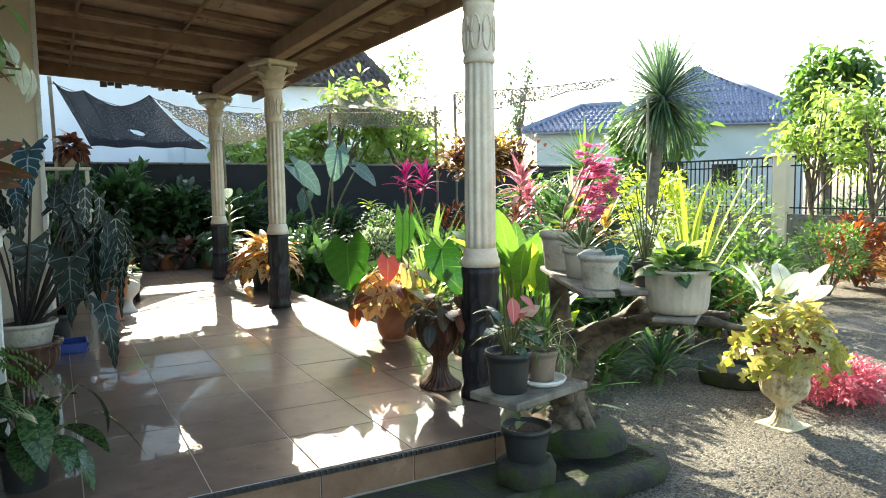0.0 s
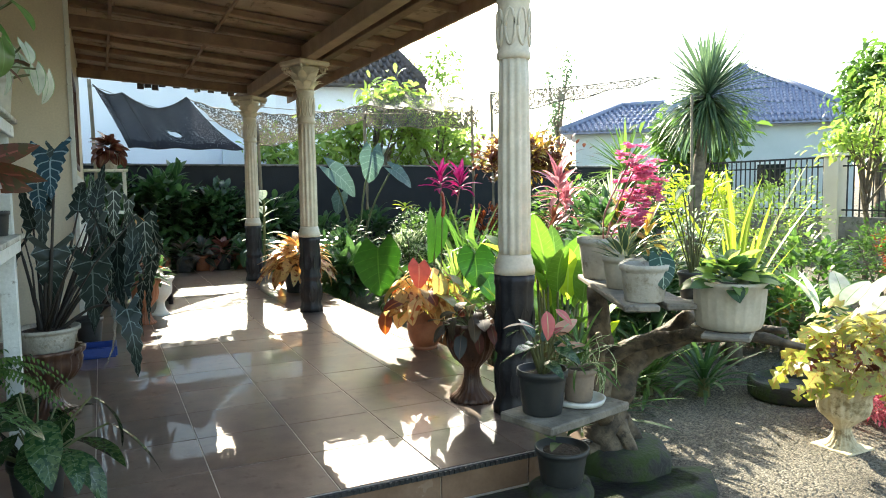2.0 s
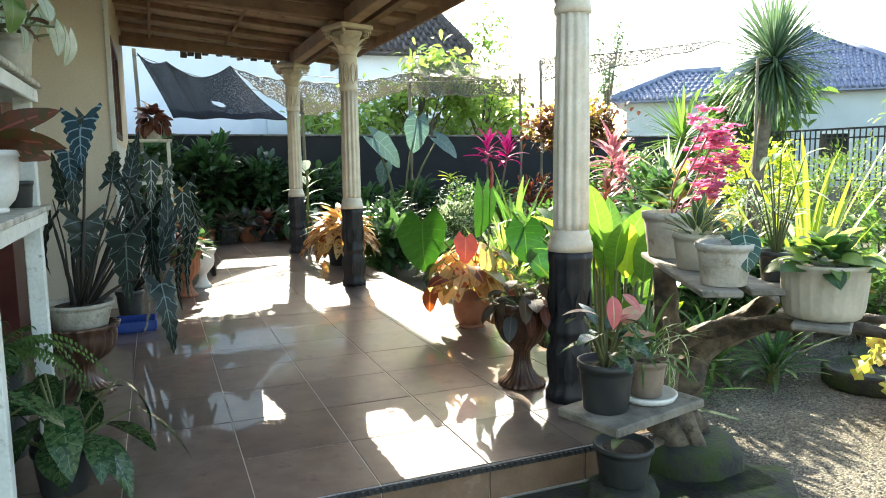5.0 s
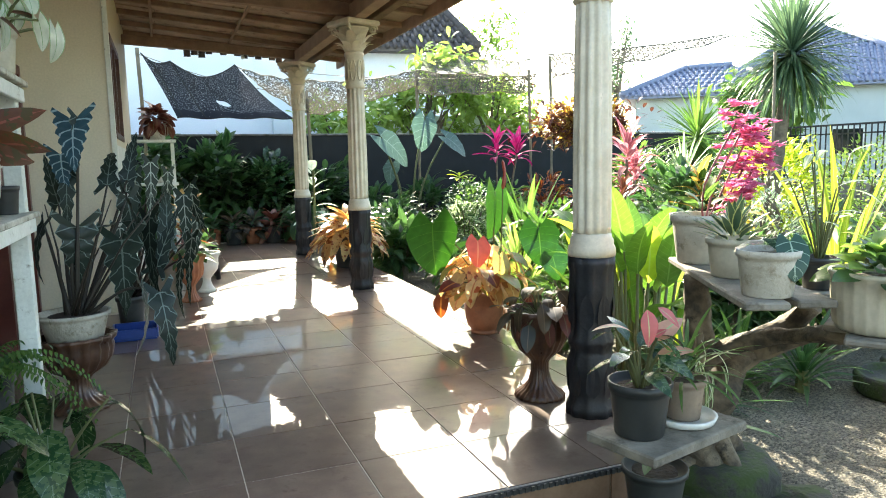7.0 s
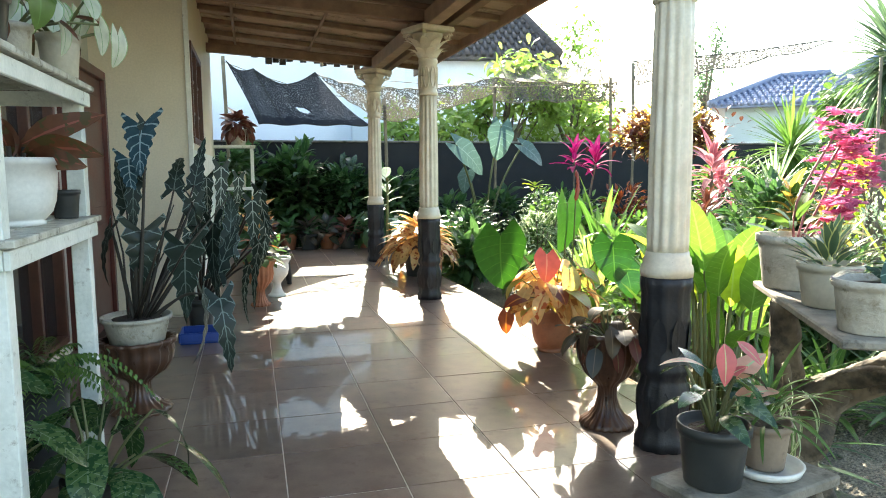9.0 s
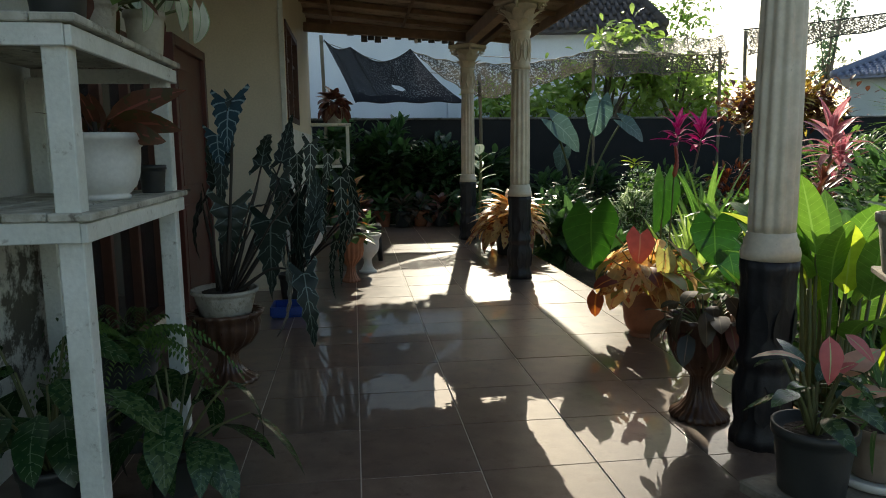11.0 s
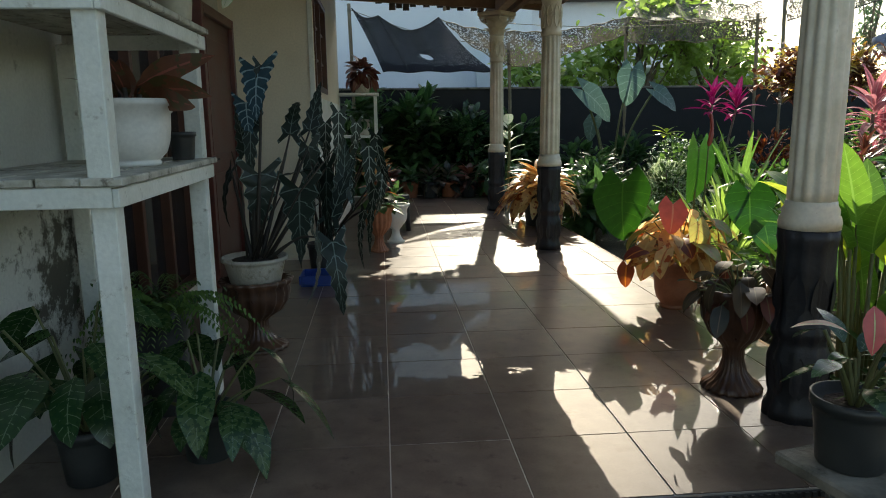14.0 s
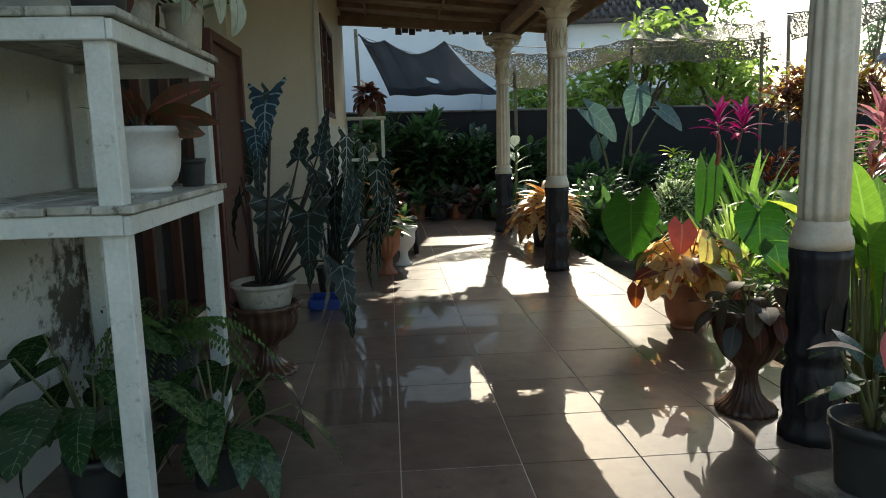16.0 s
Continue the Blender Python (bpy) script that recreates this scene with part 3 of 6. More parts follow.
def stalked(n, z0, length, tilt, spread_yaw=360, yaw0=0.0, leaf_tilt=(-50, 10), s=(0.8, 1.2), rad=0.006):
    """Leaf stalks that rise from the pot and the poses of the blades at their ends."""
    mats, stems = [], []
    for i in range(n):
        yaw = yaw0 + spread_yaw * (((i * 0.618) % 1) - 0.5) + R.uniform(-8, 8)
        t = radians(R.uniform(*tilt))
        l = R.uniform(*length)
        d = Vector((-math.sin(radians(yaw)) * math.cos(t), math.cos(radians(yaw)) * math.cos(t), math.sin(t)))
        b = Vector((d.x * 0.03, d.y * 0.03, z0))
        mid = b + d * l * 0.5 + Vector((0, 0, 0.07 * l))
        tip = b + d * l
        stems.append(tube(smooth_curve([b, mid, tip], 4), [rad * 1.3] * 5 + [rad] * 4, 5))
        mats.append(aim(tip, yaw + R.uniform(-25, 25), R.uniform(*leaf_tilt), R.uniform(-20, 20), R.uniform(*s)))
    return mats, stems


def bush(name, loc, rx, ry, rz, count, geo_list, mat, label, category="shrub", stem=True, shell=0.55, up=25, group=""):
    """A shrub: short limbs and a crown of many separate leaves with an uneven outline."""
    t = thing(name, loc, label, category, group)
    items = []
    ph = R.uniform(0, 100)
    for i in range(count):
        while True:
            p = Vector((R.uniform(-1, 1), R.uniform(-1, 1), R.uniform(-0.9, 1)))
            if shell < p.length < 1:
                break
        k = 0.72 + 0.5 * noise.noise(p.normalized() * 1.8 + Vector((ph, 0, 0)))
        if noise.noise(p * 2.6 + Vector((0, ph, 0))) < -0.22:
            continue
        yaw = math.degrees(math.atan2(-p.x, p.y)) + R.uniform(-50, 50)
        items.append((R.choice(geo_list), aim((p.x * rx * k, p.y * ry * k, rz + p.z * rz * k), yaw, up + p.z * 35 + R.uniform(-35, 35), R.uniform(-40, 40), R.uniform(0.65, 1.25))))
    part("crown", cluster("crown", items), mat, t)
    if stem:
        st = []
        for i in range(5):
            a = i * 1.26 + R.uniform(-0.4, 0.4)
            st.append(tube(smooth_curve([(0, 0, 0), (math.cos(a) * rx * 0.25, math.sin(a) * ry * 0.25, rz * 0.6), (math.cos(a) * rx * 0.5, math.sin(a) * ry * 0.5, rz * 1.3)], 4), [0.018] * 4 + [0.011] * 4 + [0.006], 6))
        stem_parts(t, st, BARK)
    return t

# ---- structure ----
GROUND = -0.28
X_WALL, X_BLOCK, Y_BLOCK, Y_END = -1.45, -0.63, 4.6, 8.9
X_CURB, Y_FAR = 2.2, 10.2


def structure(name, bm, mat, label, category):
    ob = part(name, bm, mat)
    return tagged(ob, label, category, kind="structure")


# the ground, one gravel sheet out to the horizon
gv, gf = [], []
xs = [-600, -60, -12, -4] + [x * 0.5 for x in range(-4, 32)] + [20, 40, 120, 600]
ys = [-600, -60, -14, -6] + [y * 0.5 for y in range(-8, 28)] + [20, 40, 120, 600]
for y in ys:
    for x in xs:
        gv.append((x, y, GROUND + 0.025 * noise.noise((x * 0.9, y * 0.9, 3))))
for j in range(len(ys) - 1):
    for i in range(len(xs) - 1):
        gf.append((j * len(xs) + i, j * len(xs) + i + 1, (j + 1) * len(xs) + i + 1, (j + 1) * len(xs) + i))
structure("ground", to_mesh("ground", gv, gf, smooth=True), GRAVEL, "grey gravel garden ground with dark damp patches", "ground")

porch = structure("floor", box(-1.6, X_CURB, 0.0, Y_FAR, GROUND - 0.1, -0.0035), GROUT, "glossy brown ceramic tile porch floor with pale joints", "floor")
structure("porch_step", box(-1.6, 2.35, -0.42, -0.004, GROUND - 0.1, -0.17, 0.02), MOSS, "low damp mossy concrete footing in front of the porch", "step")

# house walls: recess with glazed door and maroon door, then the projecting block with its window
DZ = 2.1


def wall(name, boxes, mat, label):
    bm = bmesh.new()
    for b in boxes:
        box(*b, bm=bm)
    return structure(name, bm, mat, label, "wall")


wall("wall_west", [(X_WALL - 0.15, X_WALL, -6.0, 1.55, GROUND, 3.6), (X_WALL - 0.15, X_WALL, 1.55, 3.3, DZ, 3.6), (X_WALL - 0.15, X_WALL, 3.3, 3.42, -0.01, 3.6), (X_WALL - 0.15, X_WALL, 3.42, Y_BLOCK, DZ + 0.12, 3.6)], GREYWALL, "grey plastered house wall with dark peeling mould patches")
wall("wall_block_front", [(X_WALL - 0.15, X_BLOCK, Y_BLOCK, Y_BLOCK + 0.14, -0.01, 3.6)], CREAM, "smooth cream painted house wall facing the porch")
WY0, WY1, WZ0, WZ1 = 4.98, 6.4, 1.62, 2.6
wall("wall_block_side", [(X_BLOCK - 0.14, X_BLOCK, Y_BLOCK + 0.14, WY0, -0.01, 3.6), (X_BLOCK - 0.14, X_BLOCK, WY1, Y_END, -0.01, 3.6), (X_BLOCK - 0.14, X_BLOCK, WY0, WY1, -0.01, WZ0), (X_BLOCK - 0.14, X_BLOCK, WY0, WY1, WZ1, 3.6)], CREAM, "cream painted side wall of the house with a window")
wall("wall_house_back", [(-5.0, X_BLOCK - 0.14, Y_END - 0.14, Y_END, GROUND, 3.6), (-5.0, -4.85, -6.0, Y_END - 0.14, GROUND, 3.6)], CREAM, "cream painted rear wall of the house")
structure("trim", box(X_BLOCK - 0.02, X_BLOCK + 0.025, Y_BLOCK - 0.02, Y_BLOCK + 0.03, 0.0, 3.2, 0.004), WHITE, "white painted corner trim of the house wall", "trim")
structure("baseboard", box(X_BLOCK + 0.002, X_BLOCK + 0.014, Y_BLOCK + 0.05, Y_END, 0.0, 1.55, 0.003), WHITE, "white tiled dado along the house wall", "baseboard")


def window_unit(name, y0, y1, z0, z1, x, mat, label, bars=2, panes=2):
    w = tagged(new(name), label, "window", kind="structure")
    fr = bmesh.new()
    f = 0.06
    for b in ((y0, y0 + f, z0, z1), (y1 - f, y1, z0, z1), (y0 + f, y1 - f, z0, z0 + f), (y0 + f, y1 - f, z1 - f, z1)):
        box(x - 0.11, x + 0.015, b[0], b[1], b[2], b[3], 0.004, bm=fr)
    part("window_frame", fr, mat, w)
    n = panes
    step = (y1 - y0 - 2 * f) / n
    for i in range(n):
        a, b = y0 + f + i * step, y0 + f + (i + 1) * step
        if i:
            part("mullion", box(x - 0.09, x + 0.008, a - 0.025, a + 0.025, z0 + f, z1 - f, 0.003), mat, w)
        part("pane", box(x - 0.06, x - 0.052, a + 0.001, b - 0.001, z0 + f, z1 - f), glass, w)
        for k in range(bars):
            zz = z0 + (z1 - z0) * (k + 1) / (bars + 1)
            part("glazing_bar", box(x - 0.05, x - 0.02, a + 0.03, b - 0.03, zz - 0.012, zz + 0.012), mat, w)
    return w


window_unit("window_1", WY0, WY1, WZ0, WZ1, X_BLOCK, BROWNFRAME, "brown timber window with dark glass panes")
window_unit("window_2", 1.55, 3.3, 0.1, DZ, X_WALL, BROWNFRAME, "tall brown framed window with dark glass near the floor", bars=0, panes=3)
structure("window_trim", box(X_WALL, X_WALL + 0.03, 1.42, 1.55, 0.0, 2.2, 0.004), WHITE, "white painted timber trim beside the dark window", "trim")
door = tagged(new("door_1"), "closed maroon painted timber house door", "door", kind="structure")
part("door_leaf", box(X_WALL + 0.05, X_WALL + 0.095, 3.5, 4.52, 0.01, DZ + 0.04, 0.004), REDDOOR, door)
jb = bmesh.new()
for b in ((3.42, 3.5, 0.0, DZ + 0.12), (4.52, 4.596, 0.0, DZ + 0.12), (3.5, 4.52, DZ + 0.04, DZ + 0.12)):
    box(X_WALL - 0.14, X_WALL + 0.13, *b, 0.004, bm=jb)
part("door_frame", jb, REDDOOR, door)
for z0, z1 in ((0.15, 0.9), (1.05, 1.98)):
    part("panel", box(X_WALL + 0.092, X_WALL + 0.105, 3.62, 4.4, z0, z1, 0.006), REDDOOR, door)
v, f = tube([(X_WALL + 0.09, 3.56, 1.02), (X_WALL + 0.13, 3.56, 1.02), (X_WALL + 0.132, 3.66, 1.02)], 0.009, 8)
part("door_handle", to_mesh("door_handle", v, f), IRON, door, "dark metal lever handle")


# ---- porch roof: beam on the columns, rafters, boards, tiles on top ----
def ceil_z(x):
    return 2.97 + 0.09 * (1.7 - x)


Y_R0, Y_R1, X_EAVE = 0.15, 9.0, 2.5
cv, cf = [], []


def slab(x0, x1, y0, y1, za, zb):
    o = len(cv)
    for x, y in ((x0, y0), (x1, y0), (x1, y1), (x0, y1)):
        cv.append((x, y, ceil_z(x) + za))
    for x, y in ((x0, y0), (x1, y0), (x1, y1), (x0, y1)):
        cv.append((x, y, ceil_z(x) + zb))
    cf.extend([tuple(o + i for i in q) for q in ((3, 2, 1, 0), (4, 5, 6, 7), (0, 1, 5, 4), (1, 2, 6, 5), (2, 3, 7, 6), (3, 0, 4, 7))])


yy = Y_R0
k = 0
while yy < Y_R1 - 0.01:
    w = min(0.22 + 0.02 * ((k * 7) % 3), Y_R1 - yy)
    x = -1.6
    j = 0
    while x < X_EAVE:
        l = min((1.15, 1.4, 0.95)[(k + j) % 3], X_EAVE - x)
        dz = 0.004 * ((k * 5 + j * 3) % 4)
        slab(x, x + l - 0.006, yy, yy + w - 0.012, 0.062 + dz, 0.085 + dz)
        x += l
        j += 1
    yy += w
    k += 1
structure("ceiling", to_mesh("ceiling", cv, cf), WOODCEIL, "weathered brown timber board ceiling under the porch roof", "ceiling")
cv, cf = [], []
slab(-1.6, X_EAVE + 0.05, Y_R0 - 0.05, Y_R1 + 0.05, 0.105, 0.16)
structure("porch_roof", to_mesh("porch_roof", cv, cf), TERRA_DK, "dark clay tiled porch roof with ragged edge", "roof")


def beam_between(name, p, q, w, h, mat, label, category="beam", group=""):
    p, q = Vector(p), Vector(q)
    d = (q - p)
    bm = box(-w / 2, w / 2, 0, d.length, -h / 2, h / 2, 0.006)
    ob = part(name, bm, mat, None, "", Matrix.Translation(p) @ d.to_track_quat("Y", "Z").to_matrix().to_4x4())
    return tagged(ob, label, category, group)


yr = Y_R0 + 0.25
while yr < Y_R1:
    xa = X_BLOCK if yr > Y_BLOCK - 0.05 else X_WALL
    beam_between("rafter", (xa + 0.005, yr, ceil_z(xa) + 0.03), (X_EAVE - 0.02, yr, ceil_z(X_EAVE) + 0.03), 0.055, 0.06, RAFTER, "dark brown timber rafter under the porch roof", "rafter", "porch rafters")
    yr += 0.74
for xb in (-0.25, 0.75):
    beam_between("batten", (xb, Y_R0, ceil_z(xb) - 0.012), (xb, Y_R1, ceil_z(xb) - 0.012), 0.035, 0.024, RAFTER, "thin timber batten under the porch rafters", "batten", "porch battens")
beam_between("porch_beam", (1.71, Y_R0, 2.86), (1.69, Y_R1, 2.86), 0.13, 0.16, BEAM, "long sawn timber beam carried by the columns")
beam_between("porch_beam", (1.98, Y_R0, 2.9), (1.96, Y_R1, 2.9), 0.1, 0.12, RAFTER, "second timber beam behind the column beam")
beam_between("fascia_board", (X_EAVE + 0.02, Y_R0, 2.94), (X_EAVE + 0.02, Y_R1, 2.94), 0.03, 0.18, BEAM, "weathered timber eave board of the porch")
for yb in (0.6, 4.76, 7.9):
    beam_between("cross_beam", (X_BLOCK if yb > Y_BLOCK else X_WALL, yb, 3.01), (1.64, yb, 2.89), 0.09, 0.12, RAFTER, "timber cross beam from wall to column", "beam", "porch cross beams")
# ragged tile row hanging at the roof's far end
for i in range(26):
    x = -0.72 + i * 0.105
    if x > 1.6:
        break
    drop = 0.1 + 0.05 * ((i * 7) % 5) / 4 + (0.09 if 9 <= i <= 11 else 0)
    v, f = tube([(x, 0, 0), (x, 0.012, -drop)], 0.05, 10)
    v = [(p[0], (p[1] if not isinstance(p, Vector) else p.y) * 0.3, p[2]) for p in v]
    tagged(part("roof_tile", to_mesh("roof_tile", v, f, smooth=True), TERRA_DK, None, "", Matrix.Translation((0, Y_R1 + 0.03, ceil_z(x) + 0.1))), "dark clay roof tile hanging at the porch roof end", "roof tile", "roof end tiles")

# ---- columns ----


def column(loc):
    c = thing("porch_column", loc, "cream fluted porch column on a black carved pedestal", "column", "porch columns")
    p = [(0.135, 0), (0.135, 0.05), (0.12, 0.07), (0.115, 0.12), (0.128, 0.2), (0.13, 0.28), (0.112, 0.33), (0.108, 0.36), (0.122, 0.38), (0.122, 0.41), (0.108, 0.44), (0.112, 0.55), (0.12, 0.68), (0.118, 0.76), (0.126, 0.8), (0.126, 0.84)]
    v, f = lathe(p, 40, 10, 0.09)
    part("pedestal", to_mesh("pedestal", v, f, smooth=True), BLACKPED, c, "glossy black painted carved pedestal")
    g = leaf_geo(0.2, 0.075, "oval", 5, 0.02, -0.25)
    carv = [(g, aim((-math.sin(a) * 0.105, math.cos(a) * 0.105, 0.46), math.degrees(a), 88)) for a in [i * math.pi / 4 for i in range(8)]]
    carv += [(g, aim((-math.sin(a) * 0.111, math.cos(a) * 0.111, 0.1), math.degrees(a), 87)) for a in [i * math.pi / 4 + 0.3 for i in range(8)]]
    part("carved_leaves", cluster("carved_leaves", carv), BLACKPED, c)
    v, f = lathe([(0.122, 0.842), (0.124, 0.87), (0.118, 0.895), (0.112, 0.9), (0.112, 0.925), (0.103, 0.94), (0.1, 0.96)], 32)
    part("base_ring", to_mesh("base_ring", v, f, smooth=True), STONE_COL, c)
    v, f = lathe([(0.098, 0.96), (0.1, 1.0), (0.1, 1.4), (0.094, 1.9), (0.09, 2.1)], 72, 12, 0.13)
    part("shaft", to_mesh("shaft", v, f, smooth=True), STONE_COL, c)
    v, f = lathe([(0.09, 2.1), (0.1, 2.11), (0.1, 2.14), (0.093, 2.15), (0.093, 2.42), (0.1, 2.43), (0.1, 2.46), (0.09, 2.47)], 32)
    part("neck", to_mesh("neck", v, f, smooth=True), STONE_COL, c)
    rings = []
    for i in range(8):
        a = i * math.pi / 4
        pts = [Matrix.Rotation(a, 4, "Z") @ Vector((0.028 * math.cos(t), 0.094, 2.28 + 0.105 * math.sin(t))) for t in [j * math.pi / 6 for j in range(13)]]
        rings.append(tube(pts, 0.008, 6))
    v, f = joined(rings)
    part("oval_relief", to_mesh("oval_relief", v, f, smooth=True), STONE_COL, c)
    v, f = lathe([(0.095, 2.47), (0.1, 2.52), (0.115, 2.6), (0.15, 2.69), (0.165, 2.71)], 32)
    part("capital_bell", to_mesh("capital_bell", v, f, smooth=True), STONE_COL, c)
    ac = [(leaf_geo(0.24, 0.11, "oval", 8, 1.5, 0.25, 0.08), aim((-math.sin(a) * 0.1, math.cos(a) * 0.1, 2.5), math.degrees(a), 88)) for a in [i * math.pi / 4 for i in range(8)]]
    ac += [(leaf_geo(0.16, 0.09, "oval", 8, 1.6, 0.25, 0.08), aim((-math.sin(a) * 0.1, math.cos(a) * 0.1, 2.47), math.degrees(a), 82)) for a in [i * math.pi / 4 + 0.39 for i in range(8)]]
    part("acanthus_leaves", cluster("acanthus_leaves", ac), STONE_COL, c)
    vol = []
    for i in range(4):
        a = i * math.pi / 2 + math.pi / 4
        pts = []
        for j in range(16):
            t = j / 15 * 3.4 * math.pi
            r = 0.045 * (1 - j / 19)
            pts.append(Matrix.Rotation(a, 4, "Z") @ Vector((0.205 + r * math.cos(t), 0, 2.69 + r * math.sin(t))))
        vol.append(tube(pts, 0.013, 6))
    v, f = joined(vol)
    part("volutes", to_mesh("volutes", v, f, smooth=True), STONE_COL, c)
    ab = box(-0.2, 0.2, -0.2, 0.2, 2.725, 2.778, 0.012)
    part("abacus", ab, STONE_COL, c)
    return c


col = column((1.80, 0.60, 0))
copy_thing(col, pose(1.68, 4.76, 0, 0, 0, 20))
copy_thing(col, pose(1.66, 7.9, 0, 0, 0, 45))

# ---- garden walls and fence ----
Y_BACK, X_FENCE = 11.5, 12.9
wall("wall_north", [(-6.0, X_FENCE + 0.2, Y_BACK, Y_BACK + 0.15, GROUND, 1.88)], BLACKWALL, "old black stained garden wall")
structure("wall_coping", box(-6.0, X_FENCE + 0.2, Y_BACK - 0.03, Y_BACK + 0.18, 1.882, 1.92, 0.01), CONCRETE, "thin concrete coping on the garden wall", "coping")
wall("wall_east", [(X_FENCE, X_FENCE + 0.18, -14.0, Y_BACK - 0.04, GROUND, 0.72)], CONCRETE, "low grey concrete wall under the street fence")
fence = thing("fence", (X_FENCE + 0.09, 0, 0.72), "black iron railing fence on a low wall", "fence")
rail = box(-0.02, 0.02, -14.0, Y_BACK - 0.1, 1.18, 1.22)
part("rail", rail, IRON, fence)
part("rail", box(-0.018, 0.018, -14.0, Y_BACK - 0.1, 0.12, 0.15), IRON, fence)
part("rail", box(-0.018, 0.018, -14.0, Y_BACK - 0.1, 1.0, 1.03), IRON, fence)
bar_me = bpy.data.meshes.new("bar")
_bm = box(-0.011, 0.011, -0.011, 0.011, 0, 1.18)
_bm.to_mesh(bar_me)
_bm.free()
bar_me.materials.append(IRON)
for i in range(150):
    y = -8.0 + i * 0.13
    part("bar", bar_me, None, fence, "", Matrix.Translation((0, y, 0.005)))
for y in (-6.0, 6.3):
    p = thing("gate_pillar", (X_FENCE + 0.09, y, GROUND), "cream plastered fence pillar", "pillar", "fence pillars")
    part("shaft", box(-0.16, 0.16, -0.16, 0.16, 0, 2.2, 0.01), CREAM, p)
    part("cap", box(-0.2, 0.2, -0.2, 0.2, 2.203, 2.28, 0.02), CREAM, p)
# ---- neighbouring houses ----


def hip_roof(x0, x1, y0, y1, z, h, ridge, thick=0.12):
    """Hipped roof with a ridge along x; ridge: inset of its ends."""
    ym = (y0 + y1) / 2
    V = [(x0, y0, z), (x1, y0, z), (x1, y1, z), (x0, y1, z), (x0 + ridge, ym, z + h), (x1 - ridge, ym, z + h)]
    V += [(a, b, c - thick) for a, b, c in V[:4]]
    return V, [(0, 1, 5, 4), (1, 2, 5), (2, 3, 4, 5), (3, 0, 4), (0, 6, 7, 1), (1, 7, 8, 2), (2, 8, 9, 3), (3, 9, 6, 0), (9, 8, 7, 6)]


def tile_courses(x0, x1, y0, y1, z, h, ridge, step=0.27):
    """Raised tile rows on the two long slopes and the hip ends, one mesh."""
    ym = (y0 + y1) / 2
    pcs = []
    n = int((ym - y0) * 1.15 / step)
    for k in range(n):
        t = (k + 0.5) / n
        xa, xb = x0 + ridge * t, x1 - ridge * t
        zz = z + h * t + 0.03
        ya = y0 + (ym - y0) * t
        m = max(2, int((xb - xa) / 0.23))
        for i in range(m):
            xx = xa + (xb - xa) * (i + 0.5) / m
            pcs.append(tube([(xx, ya - 0.17, zz - 0.17 * h / (ym - y0)), (xx, ya + 0.15, zz + 0.15 * h / (ym - y0) - 0.03)], [0.08, 0.065], 6))
        for sx, xe in ((1, x0), (-1, x1)):
            xx0 = xe + sx * ridge * t
            ms = max(1, int(2 * (ym - ya) / 0.23))
            for i in range(ms):
                yv = ya + (2 * ym - 2 * ya) * (i + 0.5) / ms
                pcs.append(tube([(xx0 - sx * 0.17, yv, zz - 0.17 * h / max(ridge, 0.1)), (xx0 + sx * 0.15, yv, zz + 0.15 * h / max(ridge, 0.1) - 0.03)], [0.08, 0.065], 6))
    return joined(pcs)


def house(loc, rz, body, roof_mat, wall_mat, label, wings=()):
    h = thing("house", loc, label, "house", rz=rz)
    for (x0, x1, y0, y1, zw, rh, ridge) in body:
        part("wall", box(x0 + 0.5, x1 - 0.5, y0 + 0.5, y1 - 0.5, 0, zw - 0.12), wall_mat, h)
        v, f = hip_roof(x0, x1, y0, y1, zw, rh, ridge)
        ro = part("roof", to_mesh("roof", v, f), roof_mat, h)
        v, f = tile_courses(x0, x1, y0, y1, zw, rh, ridge)
        tagged(part("roof_tiles", to_mesh("roof_tiles", v, f, smooth=True), roof_mat, ro), kind="stuff")
        ridges = [((x0, y0, zw + 0.06), (x0 + ridge, (y0 + y1) / 2, zw + rh + 0.06)), ((x1, y0, zw + 0.06), (x1 - ridge, (y0 + y1) / 2, zw + rh + 0.06)), ((x0 + ridge, (y0 + y1) / 2, zw + rh + 0.06), (x1 - ridge, (y0 + y1) / 2, zw + rh + 0.06))]
        for a, b in ridges:
            v, f = tube([a, b], 0.14, 8)
            part("ridge_cap", to_mesh("ridge_cap", v, f, smooth=True), roof_mat, ro)
        for xw in (x0 + 1.6, (x0 + x1) / 2 + 0.6):
            wdw = part("window", box(xw - 0.6, xw + 0.6, y0 + 0.46, y0 + 0.52, 1.5, 2.6), WHITE, h)
            part("pane", box(xw - 0.5, xw + 0.5, y0 + 0.44, y0 + 0.458, 1.6, 2.5), glass, wdw)
    return h


# blue-tiled house beyond the fence
house((23.6, 19.2, GROUND), -42, [(-2.8, 5.4, -2.5, 6.5, 4.2, 2.75, 3.9), (-6.2, 0.2, -3.6, 2.6, 3.95, 1.25, 2.3)], BLUETILE, HOUSEWALL, "pale house with a glazed blue tile hip roof beyond the fence")
# dark-roofed house behind the back wall
house((6.5, 20.0, GROUND), -8, [(-4.2, 2.6, -2.8, 3.6, 4.9, 2.6, 1.2)], TERRA_DK, OUTWALL, "white house with a dark tiled roof behind the garden wall")
